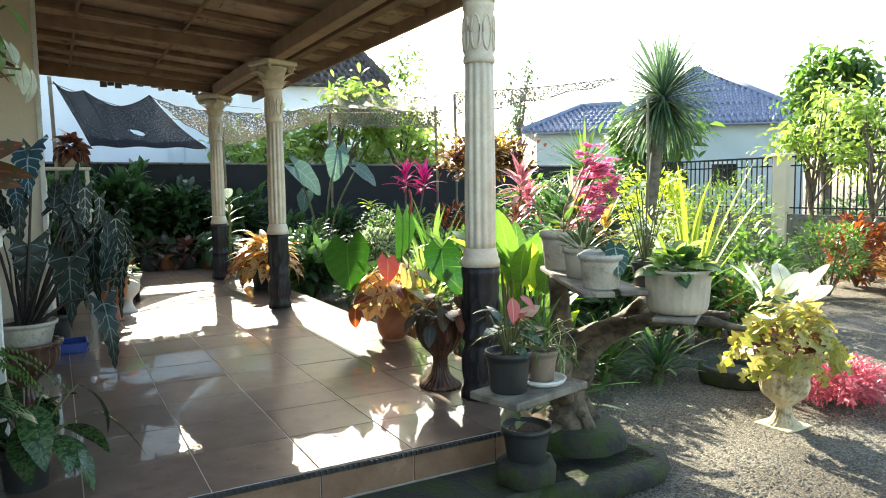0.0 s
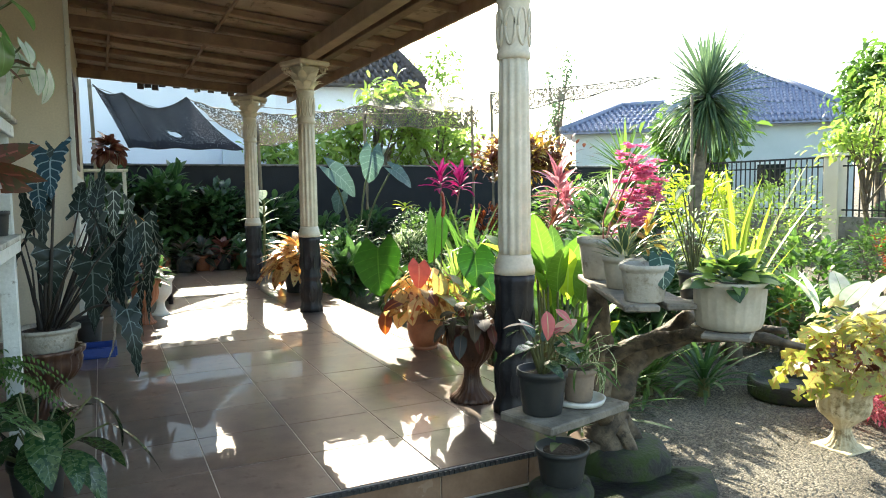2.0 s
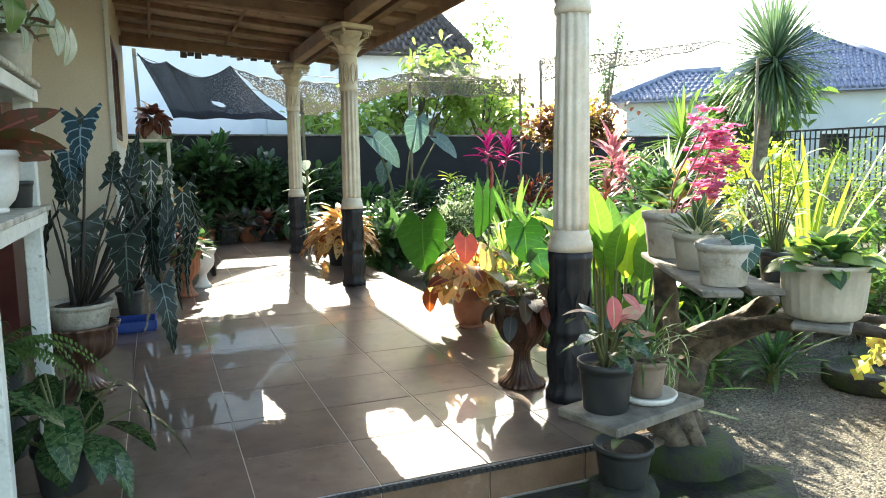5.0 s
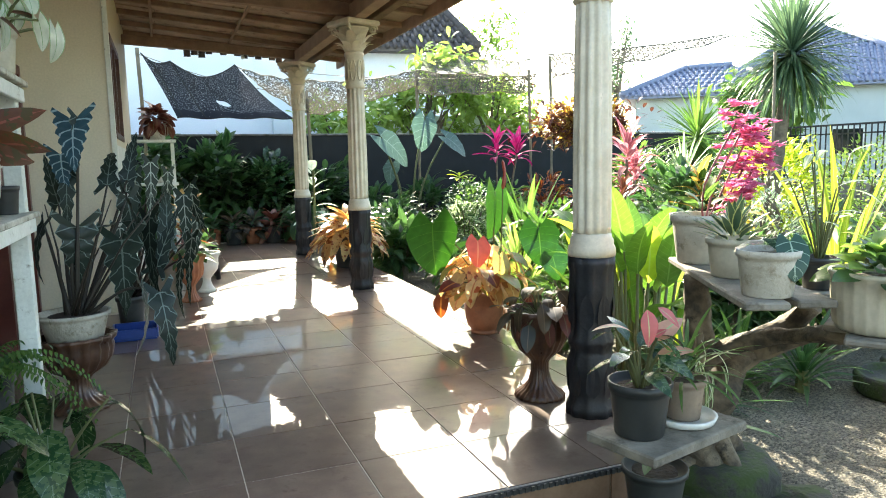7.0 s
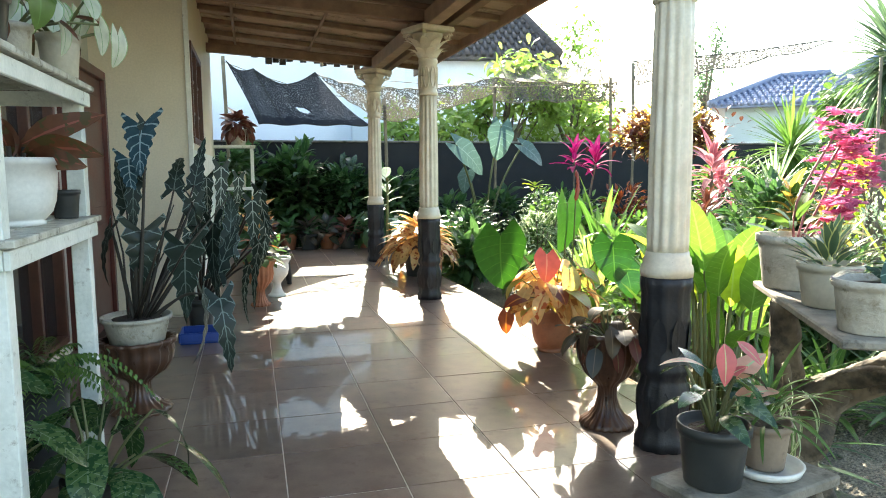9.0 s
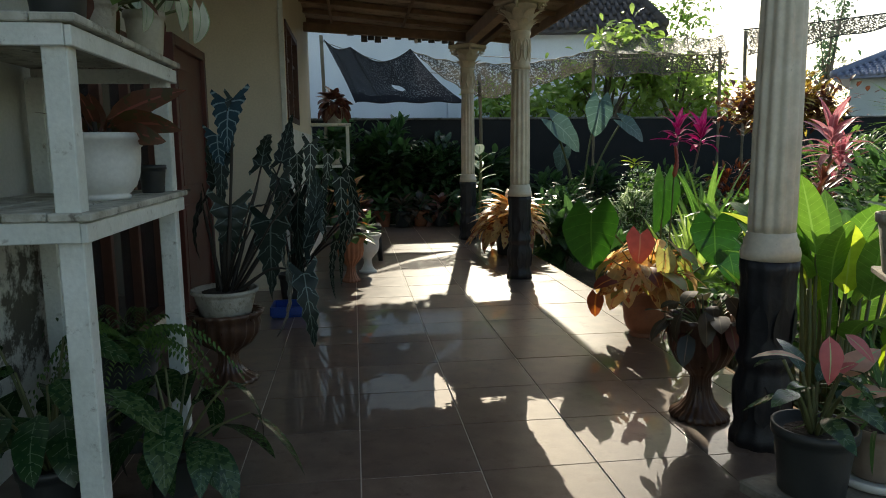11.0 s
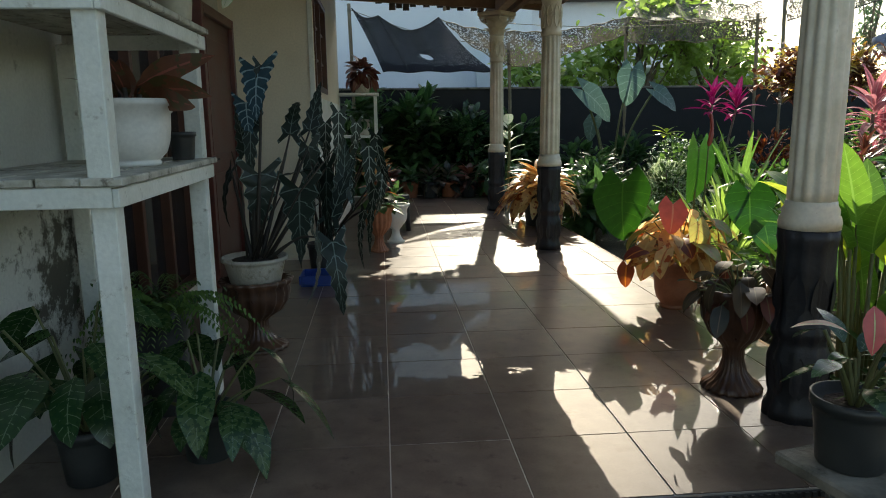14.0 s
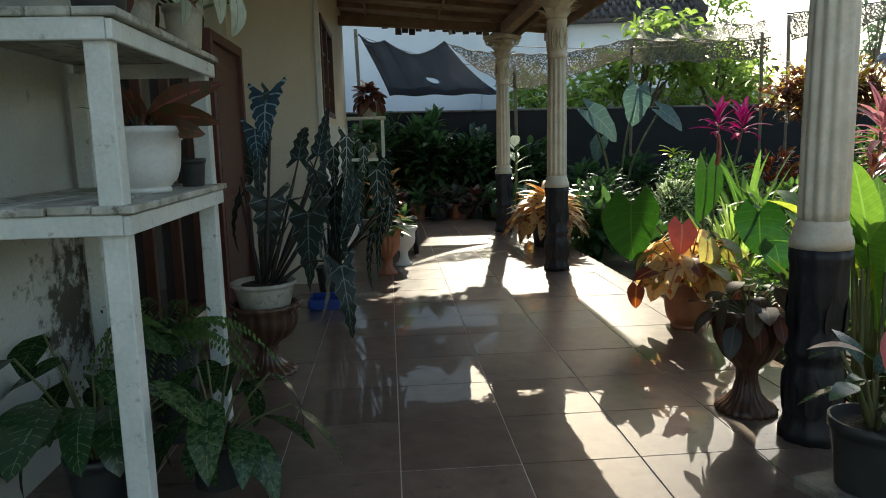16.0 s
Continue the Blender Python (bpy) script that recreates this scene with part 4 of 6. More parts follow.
# white neighbour building close behind the wall on the porch side
wb = thing("neighbour_building", (-1.0, 14.0, GROUND), "plain white rendered building behind the garden wall", "building")
part("wall", box(-6, 2.8, 0, 4, 0, 6.9), OUTWALL, wb)
part("parapet", box(-6.05, 2.85, -0.05, 4.05, 6.903, 7.02, 0.02), OUTWALL, wb)
part("side_wall", box(2.803, 4.6, 0.62, 3.9, 0, 4.3), OUTWALL, wb)
v, f = tube([(4.45, 0.41, 2.42), (4.45, 0.3, 2.42)], 0.1, 16)
part("drain_pipe", to_mesh("drain_pipe", v, f, smooth=True), BLACKPOT, wb, "dark round pipe end")
part("lower_wall", box(3.26, 10.5, 0.4, 0.6, 0, 2.75), OUTWALL, wb)

# ---- porch things ----
# white plant shelf by the wall
SX0, SX1, SY0, SY1 = -1.42, -0.817, 0.02, 1.2
shelf = thing("plant_shelf", (0, 0, 0), "white painted wooden plant shelf with worn boards", "shelf")
for x, y in ((SX0, SY0), (SX1 - 0.075, SY0), (SX0, SY1 - 0.07), (SX1 - 0.075, SY1 - 0.07)):
    part("leg", box(x, x + 0.075, y, y + 0.07, 0, 1.66 if y < 0.5 else 1.66, 0.004), WHITE, shelf)
for z in (1.06, 1.64):
    part("apron", box(SX0, SX1, SY0 - 0.022, SY0 - 0.002, z, z + 0.065, 0.003), WHITE, shelf)
    part("apron", box(SX0, SX1, SY1 + 0.002, SY1 + 0.022, z, z + 0.065, 0.003), WHITE, shelf)
    part("apron", box(SX1 + 0.002, SX1 + 0.022, SY0 - 0.022, SY1 + 0.022, z, z + 0.06, 0.003), WHITE, shelf)
    for i in range(5):
        x = SX0 - 0.01 + i * 0.132
        part("board", box(x, x + 0.126, SY0 - 0.035 + 0.008 * (i % 2), SY1 + 0.03 - 0.01 * (i % 3), z + 0.067, z + 0.092 + 0.003 * (i % 2), 0.004), BOARD, shelf)
TOP1, TOP2 = 1.154, 1.734


def potted(name, loc, r, h, pot_mat, kind, label, category="potted plant", flute=0, group="", rz=0.0, pot_label=""):
    t = thing(name, loc, label, category, group, rz)
    add_pot(t, r, h, pot_mat, kind, 0, flute, "pot", pot_label)
    return t


def broadleaf(parent, z, n, geos, mat, length, tilt, stem_mat=STEM, leaf_tilt=(-40, 15), s=(0.8, 1.2), spread=360, yaw0=0.0, rad=0.005, name="leaf"):
    m, st = stalked(n, z, length, tilt, spread, yaw0, leaf_tilt, s, rad)
    leaves_as_parts(parent, geos, mat, m, name)
    stem_parts(parent, st, stem_mat)


L_AGLA = [leaf_geo(0.24, 0.085, "lance", 7, d, 0.15, 0.05) for d in (0.5, 0.8, 1.1)]
L_AGLABIG = [leaf_geo(0.31, 0.118, "lance", 8, d, 0.16, 0.04) for d in (0.5, 0.8, 1.1)]
L_BROAD = [leaf_geo(0.26, 0.13, "oval", 7, d, 0.12, 0.03) for d in (0.5, 0.9)]
L_HEART = [leaf_geo(0.3, 0.26, "heart", 9, d, 0.1, 0.03, 0.28, 2) for d in (0.4, 0.8)]
L_ALOC = [leaf_geo(0.44, 0.125, "arrow", 24, d, 0.12, 0.2, 0.2, 6) for d in (0.4, 0.9, 0.2, 1.3)]
L_ALOC2 = [leaf_geo(0.46, 0.1, "arrow", 28, d, 0.12, 0.18, 0.14, 7) for d in (0.3, 0.7, 0.15, 1.1)]
L_SMALL = [leaf_geo(0.07, 0.032, "oval", 3, 0.5, 0.2), leaf_geo(0.09, 0.035, "lance", 3, 0.7, 0.2)]
L_MED = [leaf_geo(0.15, 0.055, "lance", 4, 0.6, 0.2), leaf_geo(0.18, 0.06, "lance", 4, 0.9, 0.2)]
L_STRAP = [leaf_geo(0.5, 0.03, "strap", 7, d, 0.3) for d in (0.7, 1.1, 1.5)]
L_MAPLE = [leaf_geo(0.125, 0.135, "maple", 15, d, 0.1, 0.05, 0.15, 3) for d in (0.5, 0.9)]

# white round pot with bronze leaves on the middle shelf
t = potted("potted_plant", (-0.945, 0.61, TOP1), 0.15, 0.25, WHITEPOT, "planter", "bronze-leaved aglaonema in a white plastic pot on the shelf")
m = [aim((0.02, 0.03, 0.3), -80, 30, 60, 1.35), aim((0.03, 0.0, 0.27), -95, 12, -50, 1.4), aim((0.0, 0.02, 0.25), -60, 15, 50, 1.2), aim((0.04, 0.0, 0.25), -110, 0, -60, 1.2), aim((-0.01, 0.0, 0.24), 20, 75, 10, 0.9), aim((-0.05, 0.0, 0.24), 60, 62, 0, 0.9), aim((0, -0.02, 0.25), 160, 70, 0, 0.8), aim((-0.03, 0.0, 0.23), 110, 50, 0, 0.9), aim((0.02, 0.04, 0.22), -20, 80, 0, 0.85)]
leaves_as_parts(t, L_AGLA, AGLARED, m)
stem_parts(t, [tube([(dx, dy, 0.2), (dx * 1.5, dy * 1.5, 0.29)], 0.009, 6) for dx, dy in ((0.02, 0.02), (-0.02, 0.01), (0, -0.03))], STEMDK)
# small nursery pot beside it
t = potted("flower_pot", (-0.87, 1.0, TOP1), 0.06, 0.12, BLACKPOT, "taper", "small empty dark plastic pot on the shelf", "pot")
# top shelf pots
for (x, y, r, h, mt, kd, lab, n, mat) in ((-0.84, 0.93, 0.085, 0.17, BEIGEPOT, "taper", "white-leaved caladium in a beige pot on the top shelf", 8, CALWHITE), (-0.93, 0.62, 0.08, 0.15, OLDPOT, "taper", "pale caladium in a weathered white pot on the top shelf", 8, CALWHITE), (-0.9, 0.2, 0.1, 0.17, BLACKPOT, "taper", "trailing variegated plant in a black pot, top shelf", 11, G_MID)):
    t = potted("potted_plant", (x, y, TOP2), r, h, mt, kd, lab)
    broadleaf(t, h * 0.85, n, L_HEART, mat, (0.12, 0.3), (10, 65), leaf_tilt=(-85, -30), s=(0.34, 0.52), spread=260, yaw0=-120)
    broadleaf(t, h * 0.85, 5, L_AGLA, AGLA if r > 0.09 else AGLARED, (0.05, 0.14), (30, 80), leaf_tilt=(-60, 20), s=(0.6, 0.9))
# plants below and in front of the shelf
t = potted("potted_plant", (-0.72, 0.5, 0), 0.12, 0.2, BLACKPOT, "taper", "dark green aglaonema with silver marks under the shelf")
broadleaf(t, 0.16, 20, L_AGLABIG, AGLA, (0.14, 0.36), (25, 85), leaf_tilt=(-45, 15), s=(0.8, 1.15))
t = potted("potted_plant", (-1.12, 0.36, 0), 0.12, 0.22, BLACKPOT, "taper", "broad-leaved green plant in a black pot under the shelf")
broadleaf(t, 0.18, 20, L_BROAD, AGLA, (0.22, 0.55), (40, 88), leaf_tilt=(-55, 5), s=(0.9, 1.3))
t = potted("potted_plant", (-1.02, 0.98, 0), 0.13, 0.5, BLACKPOT, "taper", "drooping green fern in a tall black pot")
fern = []
for i in range(30):
    yaw = i * 137.5
    a = radians(yaw)
    l = R.uniform(0.28, 0.5)
    lift = R.uniform(0.05, 0.22)
    for k in range(24):
        u = (k + 1) / 24
        p = Vector((-math.sin(a) * l * u, math.cos(a) * l * u, 0.48 + lift * math.sin(u * 2.6) - 0.26 * u * u))
        for sgn in (-1, 1):
            fern.append((L_SMALL[1], aim(p, yaw + sgn * 70, -10 - 30 * u, 0, 0.52 * (1.1 - 0.6 * u))))
part("fronds", cluster("fronds", fern), G_MID, t)
part("fronds", cluster("fronds", fern[::7]), G_DARK, t, "", pose(0, 0, 0.02, 0, 0, 40))

# brown urn with a white bowl and a tall dark alocasia
t = thing("potted_plant", (-0.75, 1.86, 0), "tall dark alocasia in a bowl on a brown urn", "potted plant")
v, f = pot_mesh(0.2, 0.42, "goblet", 18)
part("urn", to_mesh("urn", v, f, smooth=True), URNBROWN, t, "brown fluted pedestal urn")
add_pot(t, 0.19, 0.15, OLDPOT, "taper", 0.4, name="bowl", label="weathered white plastic bowl")


def alocasia(parent, z, specs, mat, geos, dy0=0.0):
    mats, stems = [], []
    for (dx, dy, dz, yaw, tilt, s) in specs:
        tip = Vector((dx, dy + dy0, z + dz))
        base = Vector((dx * 0.12, dy * 0.12, z - 0.04))
        mid = base.lerp(tip, 0.55) + Vector((dx * 0.08, dy * 0.08, 0.06))
        stems.append(tube(smooth_curve([base, mid, tip], 5), [0.013] * 4 + [0.009] * 4 + [0.006] * 3, 6))
        mats.append(aim(tip, yaw, tilt, R.uniform(-45, 45), s))
    leaves_as_parts(parent, geos, mat, mats)
    stem_parts(parent, stems, STEMDK)


alocasia(t, 0.54, [(0.1, 0.0, 1.08, 178, -70, 0.6), (0.02, 0.05, 0.78, 175, -62, 0.8), (0.25, 0.1, 0.35, 170, -75, 1.0), (0.3, 0.35, 0.62, -150, -78, 1.0), (0.42, 0.2, 0.5, 165, -70, 1.15), (0.36, -0.05, 0.12, -140, -65, 0.95), (-0.05, 0.2, 0.6, 30, 60, 0.8), (0.2, 0.3, 0.7, -20, 70, 0.85), (0.3, 0.5, 0.72, -40, 72, 0.8), (-0.12, 0.1, 0.5, 120, -60, 0.8), (0.0, 0.3, 0.4, -90, 20, 0.8)], ALOC, L_ALOC)
leaves_as_parts(t, [leaf_geo(0.36, 0.23, "arrow", 28, 0.4, 0.12, 0.13, 0.3, 7)], ALOCBLUE, [aim((0.08, 0.0, 1.6), 172, -58, 12, 0.85), aim((0.0, 0.03, 1.42), -178, -80, 20, 0.6)], "leaf", "blue-green leaf with pale veins")
spk = []
for i in range(8):
    a = radians(i * 137.5)
    l = R.uniform(0.35, 0.7)
    e = Vector((math.cos(a) * l * 0.5 + 0.22, math.sin(a) * l * 0.5 + 0.1, 0.5 + l))
    spk.append(tube([(math.cos(a) * 0.04, math.sin(a) * 0.04, 0.5), e.lerp(Vector((0, 0, 0.5)), 0.45) + Vector((0, 0, 0.04)), e], [0.008, 0.006, 0.003], 5))
stem_parts(t, spk, STEMDK, "bare_stalk")
leaves_as_parts(t, [leaf_geo(0.42, 0.22, "arrow", 24, d, 0.12, 0.18, 0.26, 6) for d in (0.3, 0.7)], ALOC, [aim((0.27, 0.05, 0.93), 172, -74, 8, 1.0), aim((0.05, 0.02, 1.02), -176, -80, -10, 0.9)], "leaf", "broad dark leaf with grey veins")
leaves_as_parts(t, L_ALOC, ALOC, [aim((0.36, 0.12, 0.92), 30, 78, 70, 1.0), aim((0.5, 0.3, 0.9), -40, 74, 60, 0.95), aim((0.44, 0.15, 0.75), -60, 66, 40, 0.9), aim((0.45, 0.0, 0.62), -165, -52, 10, 1.1)])
# second alocasia further along the wall
t = potted("potted_plant", (-0.56, 3.95, 0), 0.12, 0.26, BLACKPOT, "taper", "hanging dark alocasia with white veins by the house wall")
alocasia(t, 0.3, [(0.24, -0.1, 1.08, 176, -80, 1.15), (0.3, 0.0, 0.75, 172, -84, 1.1), (0.46, -0.05, 0.82, -174, -84, 1.2), (0.52, 0.1, 0.9, -172, -82, 1.15), (0.5, -0.2, 0.5, 150, -66, 1.15), (0.42, -0.3, 0.35, 140, -62, 1.0), (0.2, -0.2, 0.6, 165, -78, 1.1), (0.12, 0.1, 1.0, 178, -80, 1.0), (0.0, -0.2, 0.6, 190, -75, 1.0), (0.36, 0.2, 1.0, 176, -82, 1.0), (0.05, 0.1, 0.85, -20, 75, 0.9), (0.56, 0.25, 0.6, 172, -82, 1.0)], ALOC2, L_ALOC2, -0.55)
# blue tray
tr = thing("plastic_tray", (-0.52, 3.5, 0), "blue plastic tray on the tile floor", "tray")
bm = bmesh.new()
for b in ((-0.16, 0.16, -0.14, 0.14, 0.0, 0.015), (-0.17, -0.155, -0.15, 0.15, 0.016, 0.09), (0.155, 0.17, -0.15, 0.15, 0.016, 0.09), (-0.155, 0.155, -0.15, -0.135, 0.016, 0.09), (-0.155, 0.155, 0.135, 0.15, 0.016, 0.09)):
    box(*b, 0.004, bm=bm)
part("tray_body", bm, BLUEPL, tr)
# orange pedestal pot with croton
t = thing("potted_plant", (-0.05, 4.85, 0), "red and yellow croton in an orange clay pedestal pot", "potted plant")
v, f = pot_mesh(0.16, 0.46, "urn", 16)
part("pot", to_mesh("pot", v, f, smooth=True), TERRACOTTA, t)
m = rosette(44, 0.42, 0.5, (-10, 70), 0.06, (0.9, 1.45))
leaves_as_parts(t, [leaf_geo(0.2, 0.085, "oval", 6, d, 0.15, 0.04) for d in (0.5, 0.9)], G_DARK, m[:14])
leaves_as_parts(t, [leaf_geo(0.2, 0.085, "oval", 6, d, 0.15, 0.04) for d in (0.5, 0.9)], CROTON_R, m[14:24])
leaves_as_parts(t, [leaf_geo(0.2, 0.085, "oval", 6, d, 0.15, 0.04) for d in (0.5, 0.9)], CROTON_O, m[24:])
v, f = tube([(0, 0, 0.38), (0.02, 0, 0.85)], 0.012, 6)
part("stem", to_mesh("stem", v, f), STEMDK, t)
# white urn next to it, with a small plant
t = thing("potted_plant", (0.13, 5.35, 0), "small green plant in a white pedestal urn", "potted plant")
v, f = pot_mesh(0.15, 0.42, "urn", 0)
part("urn", to_mesh("urn", v, f, smooth=True), WHITEPOT, t)
leaves_as_parts(t, L_AGLA, G_DARK, rosette(14, 0.4, 0.15, (15, 75), 0.04, (0.6, 0.9)))
# dark stool
st = thing("stool", (0.16, 6.25, 0), "small dark wooden stool on the porch", "stool")
part("seat", box(-0.16, 0.16, -0.16, 0.16, 0.385, 0.42, 0.01), BLACKPED, st)
for x in (-0.12, 0.12):
    for y in (-0.12, 0.12):
        v, f = tube([(x * 1.15, y * 1.15, 0), (x, y, 0.384)], 0.028, 8)
        part("leg", to_mesh("leg", v, f, smooth=True), BLACKPED, st)
# white plant stand at the far end with red-leaved pot
ps = thing("plant_stand", (-0.36, 8.95, 0), "tall white painted plant stand at the porch end", "plant stand")
for x in (-0.32, 0.26):
    for y in (-0.18, 0.14):
        part("leg", box(x, x + 0.05, y, y + 0.05, 0, 1.68, 0.004), WHITE, ps)
for z in (1.05, 1.69):
    part("board", box(-0.35, 0.34, -0.21, 0.22, z, z + 0.04, 0.005), WHITE, ps)
for x, y, z, mat, lab in ((-0.28, 8.93, 1.735, DKRED, "red-leaved plant in a pale pot on the plant stand"), (-0.3, 8.95, 1.095, G_DARK, "green plant in a white pot on the plant stand")):
    t = potted("potted_plant", (x, y, z), 0.15, 0.24, OLDPOT, "taper", lab)
    leaves_as_parts(t, [leaf_geo(0.24, 0.12, "oval", 6, d, 0.15) for d in (0.6, 1.1)], mat, rosette(60, 0.22, 0.2, (-55, 60), 0.14, (0.7, 1.15), roll=50))

# row of pots and foliage along the far porch end
L_DARKBIG = [leaf_geo(0.34, 0.2, "heart", 7, d, 0.1, 0.02, 0.2, 2) for d in (0.5, 0.9)]
for i in range(7):
    x = 0.15 + i * 0.33
    t = potted("potted_plant", (x, 9.72 + 0.1 * (i % 2), 0), 0.15, 0.26, TERRACOTTA if i % 2 else BLACKPOT, "taper", "leafy dark plant in a pot at the porch end", group="porch end pots")
    mat = (DKRED, G_DARK, DKBRONZE, DKBRONZE)[i % 4]
    leaves_as_parts(t, [leaf_geo(0.3, 0.1, "lance", 6, d, 0.15) for d in (0.6, 1.0)], mat, rosette(30, 0.2, 0.22, (-25, 60), 0.1, (0.7, 1.2), roll=35))

# brown pedestal urn by the first column
t = thing("potted_plant", (1.68, 0.93, 0), "dark-leaved plant in a tall fluted brown pedestal urn", "potted plant")
v, f = pot_mesh(0.17, 0.51, "goblet", 22)
part("urn", to_mesh("urn", v, f, smooth=True), URNBROWN, t)
v, f = lathe([(0.15, 0.46), (0.02, 0.48)], 18)
part("soil", to_mesh("soil", v, f), SOIL, t)
L_DK = [leaf_geo(0.17, 0.085, "oval", 6, d, 0.15, 0.03) for d in (0.5, 1.0)]
broadleaf(t, 0.46, 30, L_DK, DKBRONZE, (0.1, 0.24), (0, 75), leaf_tilt=(-70, 10), s=(0.7, 1.1), rad=0.004)
broadleaf(t, 0.46, 9, L_DK, DKRED, (0.12, 0.22), (-10, 40), leaf_tilt=(-80, -20), s=(0.7, 1.0), rad=0.004)
# terracotta pot with salmon and yellow leaves at the porch edge
salmon = potted("potted_plant", (2.03, 2.42, 0.0), 0.165, 0.34, TERRACOTTA, "planter", "salmon and yellow leaved plant in a terracotta pot")
L_SAL = [leaf_geo(0.23, 0.15, "heart", 8, d, 0.12, 0.03, 0.2, 2) for d in (0.6, 1.0, 1.3)]
for n, mat, reach, tl, sz in ((22, CREAMLEAF, (0.12, 0.36), (5, 70), (0.75, 1.1)), (26, CROTON_O, (0.14, 0.36), (12, 58), (0.7, 1.05)), (14, HEUCH, (0.16, 0.36), (12, 50), (0.7, 1.0)), (10, CROTON_R, (0.14, 0.34), (10, 45), (0.65, 0.95))):
    broadleaf(salmon, 0.34, n, L_SAL, mat, reach, (tl[0] + 8, tl[1] + 10), leaf_tilt=(-55, 5), s=sz, rad=0.004)
leaves_as_parts(salmon, [leaf_geo(0.24, 0.2, "heart", 10, 0.5, 0.1, 0.02, 0.26, 2)], ANTHPINK, [aim((-0.1, -0.12, 0.74), 160, -50, -18, 0.9)], "leaf", "salmon red heart-shaped leaf")
leaves_as_parts(salmon, [leaf_geo(0.2, 0.14, "heart", 8, 0.7, 0.1, 0.02, 0.2, 2)], CROTON_R, [aim((-0.38, -0.06, 0.32), 140, -65, 0, 0.8)], "leaf", "withered brown leaf hanging over the rim")
# anthurium with great green heart leaves behind it
t = potted("potted_plant", (2.32, 2.85, GROUND), 0.16, 0.34, TERRACOTTA, "taper", "anthurium with large glossy green heart leaves")
am, astems = [], []
for tip, yaw, tilt, roll, s_ in (((-0.56, -0.05, 1.12), 155, -60, 18, 1.2), ((0.0, -0.05, 1.36), 190, -82, -28, 1.15), ((0.33, -0.2, 1.05), 160, -58, 6, 0.92), ((0.05, 0.2, 0.7), 60, -30, 0, 0.6), ((0.15, 0.1, 0.76), -30, -30, 0, 0.6), ((-0.1, 0.3, 0.9), 30, -20, 0, 0.8), ((0.42, -0.25, 0.85), 190, -60, 15, 0.7)):
    astems.append(tube(smooth_curve([(0, 0, 0.28), (tip[0] * 0.4, tip[1] * 0.4, tip[2] * 0.7), tip], 5), 0.008, 6))
    am.append(aim(tip, yaw, tilt, roll, s_))
leaves_as_parts(t, [leaf_geo(0.36, 0.33, "heart", 14, 0.5, 0.14, 0.02, 0.3, 2)], ANTH, am)
stem_parts(t, astems, STEM)
v, f = tube(smooth_curve([(0.06, -0.08, 1.38), (0.08, -0.08, 1.5), (0.07, -0.06, 1.62)], 4), [0.008] + [0.018] * 3 + [0.013] * 4 + [0.002], 8)
part("flower_spike", to_mesh("flower_spike", v, f, smooth=True), ANTHPINK, t, "red flower spike")
v, f = tube(smooth_curve([(0.02, 0, 0.28), (0.05, -0.06, 0.9), (0.06, -0.08, 1.38)], 4), 0.006, 6)
part("flower_stalk", to_mesh("flower_stalk", v, f, smooth=True), STEM, t)
# orange croton behind the second column
t = potted("potted_plant", (1.95, 6.35, 0), 0.22, 0.36, BLACKPOT, "taper", "spreading orange croton in a pot behind the column")
L_CRO = [leaf_geo(0.3, 0.095, "lance", 7, d, 0.2, 0.05) for d in (0.5, 0.9, 1.3)]
leaves_as_parts(t, L_CRO, CROTON_O, rosette(110, 0.36, 0.26, (-30, 42), 0.32, (1.05, 1.5)))
# yellow-green broad leaves behind the first column
t = thing("canna_plant", (2.55, 1.2, GROUND), "clump of tall broad lime-green canna leaves", "plant")
L_CANNA = [leaf_geo(0.46, 0.16, "oval", 10, d, 0.22, 0.03, 0, 3) for d in (0.3, 0.7, 1.2)]
cm, cs = [], []
for i in range(44):
    a = R.uniform(0, 6.28)
    rr = R.uniform(0.02, 0.3)
    h = R.uniform(0.45, 1.05)
    p = Vector((math.cos(a) * rr, math.sin(a) * rr * 1.2, h))
    cs.append(tube([(p.x * 0.6, p.y * 0.6, 0), p], [0.016, 0.009], 6))
    cm.append(aim(p, math.degrees(a) - 90, R.uniform(52, 86), R.uniform(-40, 40), R.uniform(0.75, 1.15)))
leaves_as_parts(t, L_CANNA, G_LIME, cm[:8])
leaves_as_parts(t, L_CANNA, G_CANNA, cm[8:])
stem_parts(t, cs, STEM)

# ---- driftwood plant bench by the porch corner ----
bench = thing("driftwood_bench", (2.06, 0.02, 0), "gnarled driftwood plant stand with grey plank shelves", "plant stand")


def limb(name, pts, radii, wob=0.35):
    c = smooth_curve(pts, 6)
    n = len(c)
    rr = [radii[0] + (radii[-1] - radii[0]) * i / (n - 1) for i in range(n)] if len(radii) == 2 else [np.interp(i / (n - 1), np.linspace(0, 1, len(radii)), radii) for i in range(n)]
    v, f = tube(c, [float(r) for r in rr], 12, wob)
    return part(name, to_mesh(name, v, f, smooth=True), STUMP, bench)


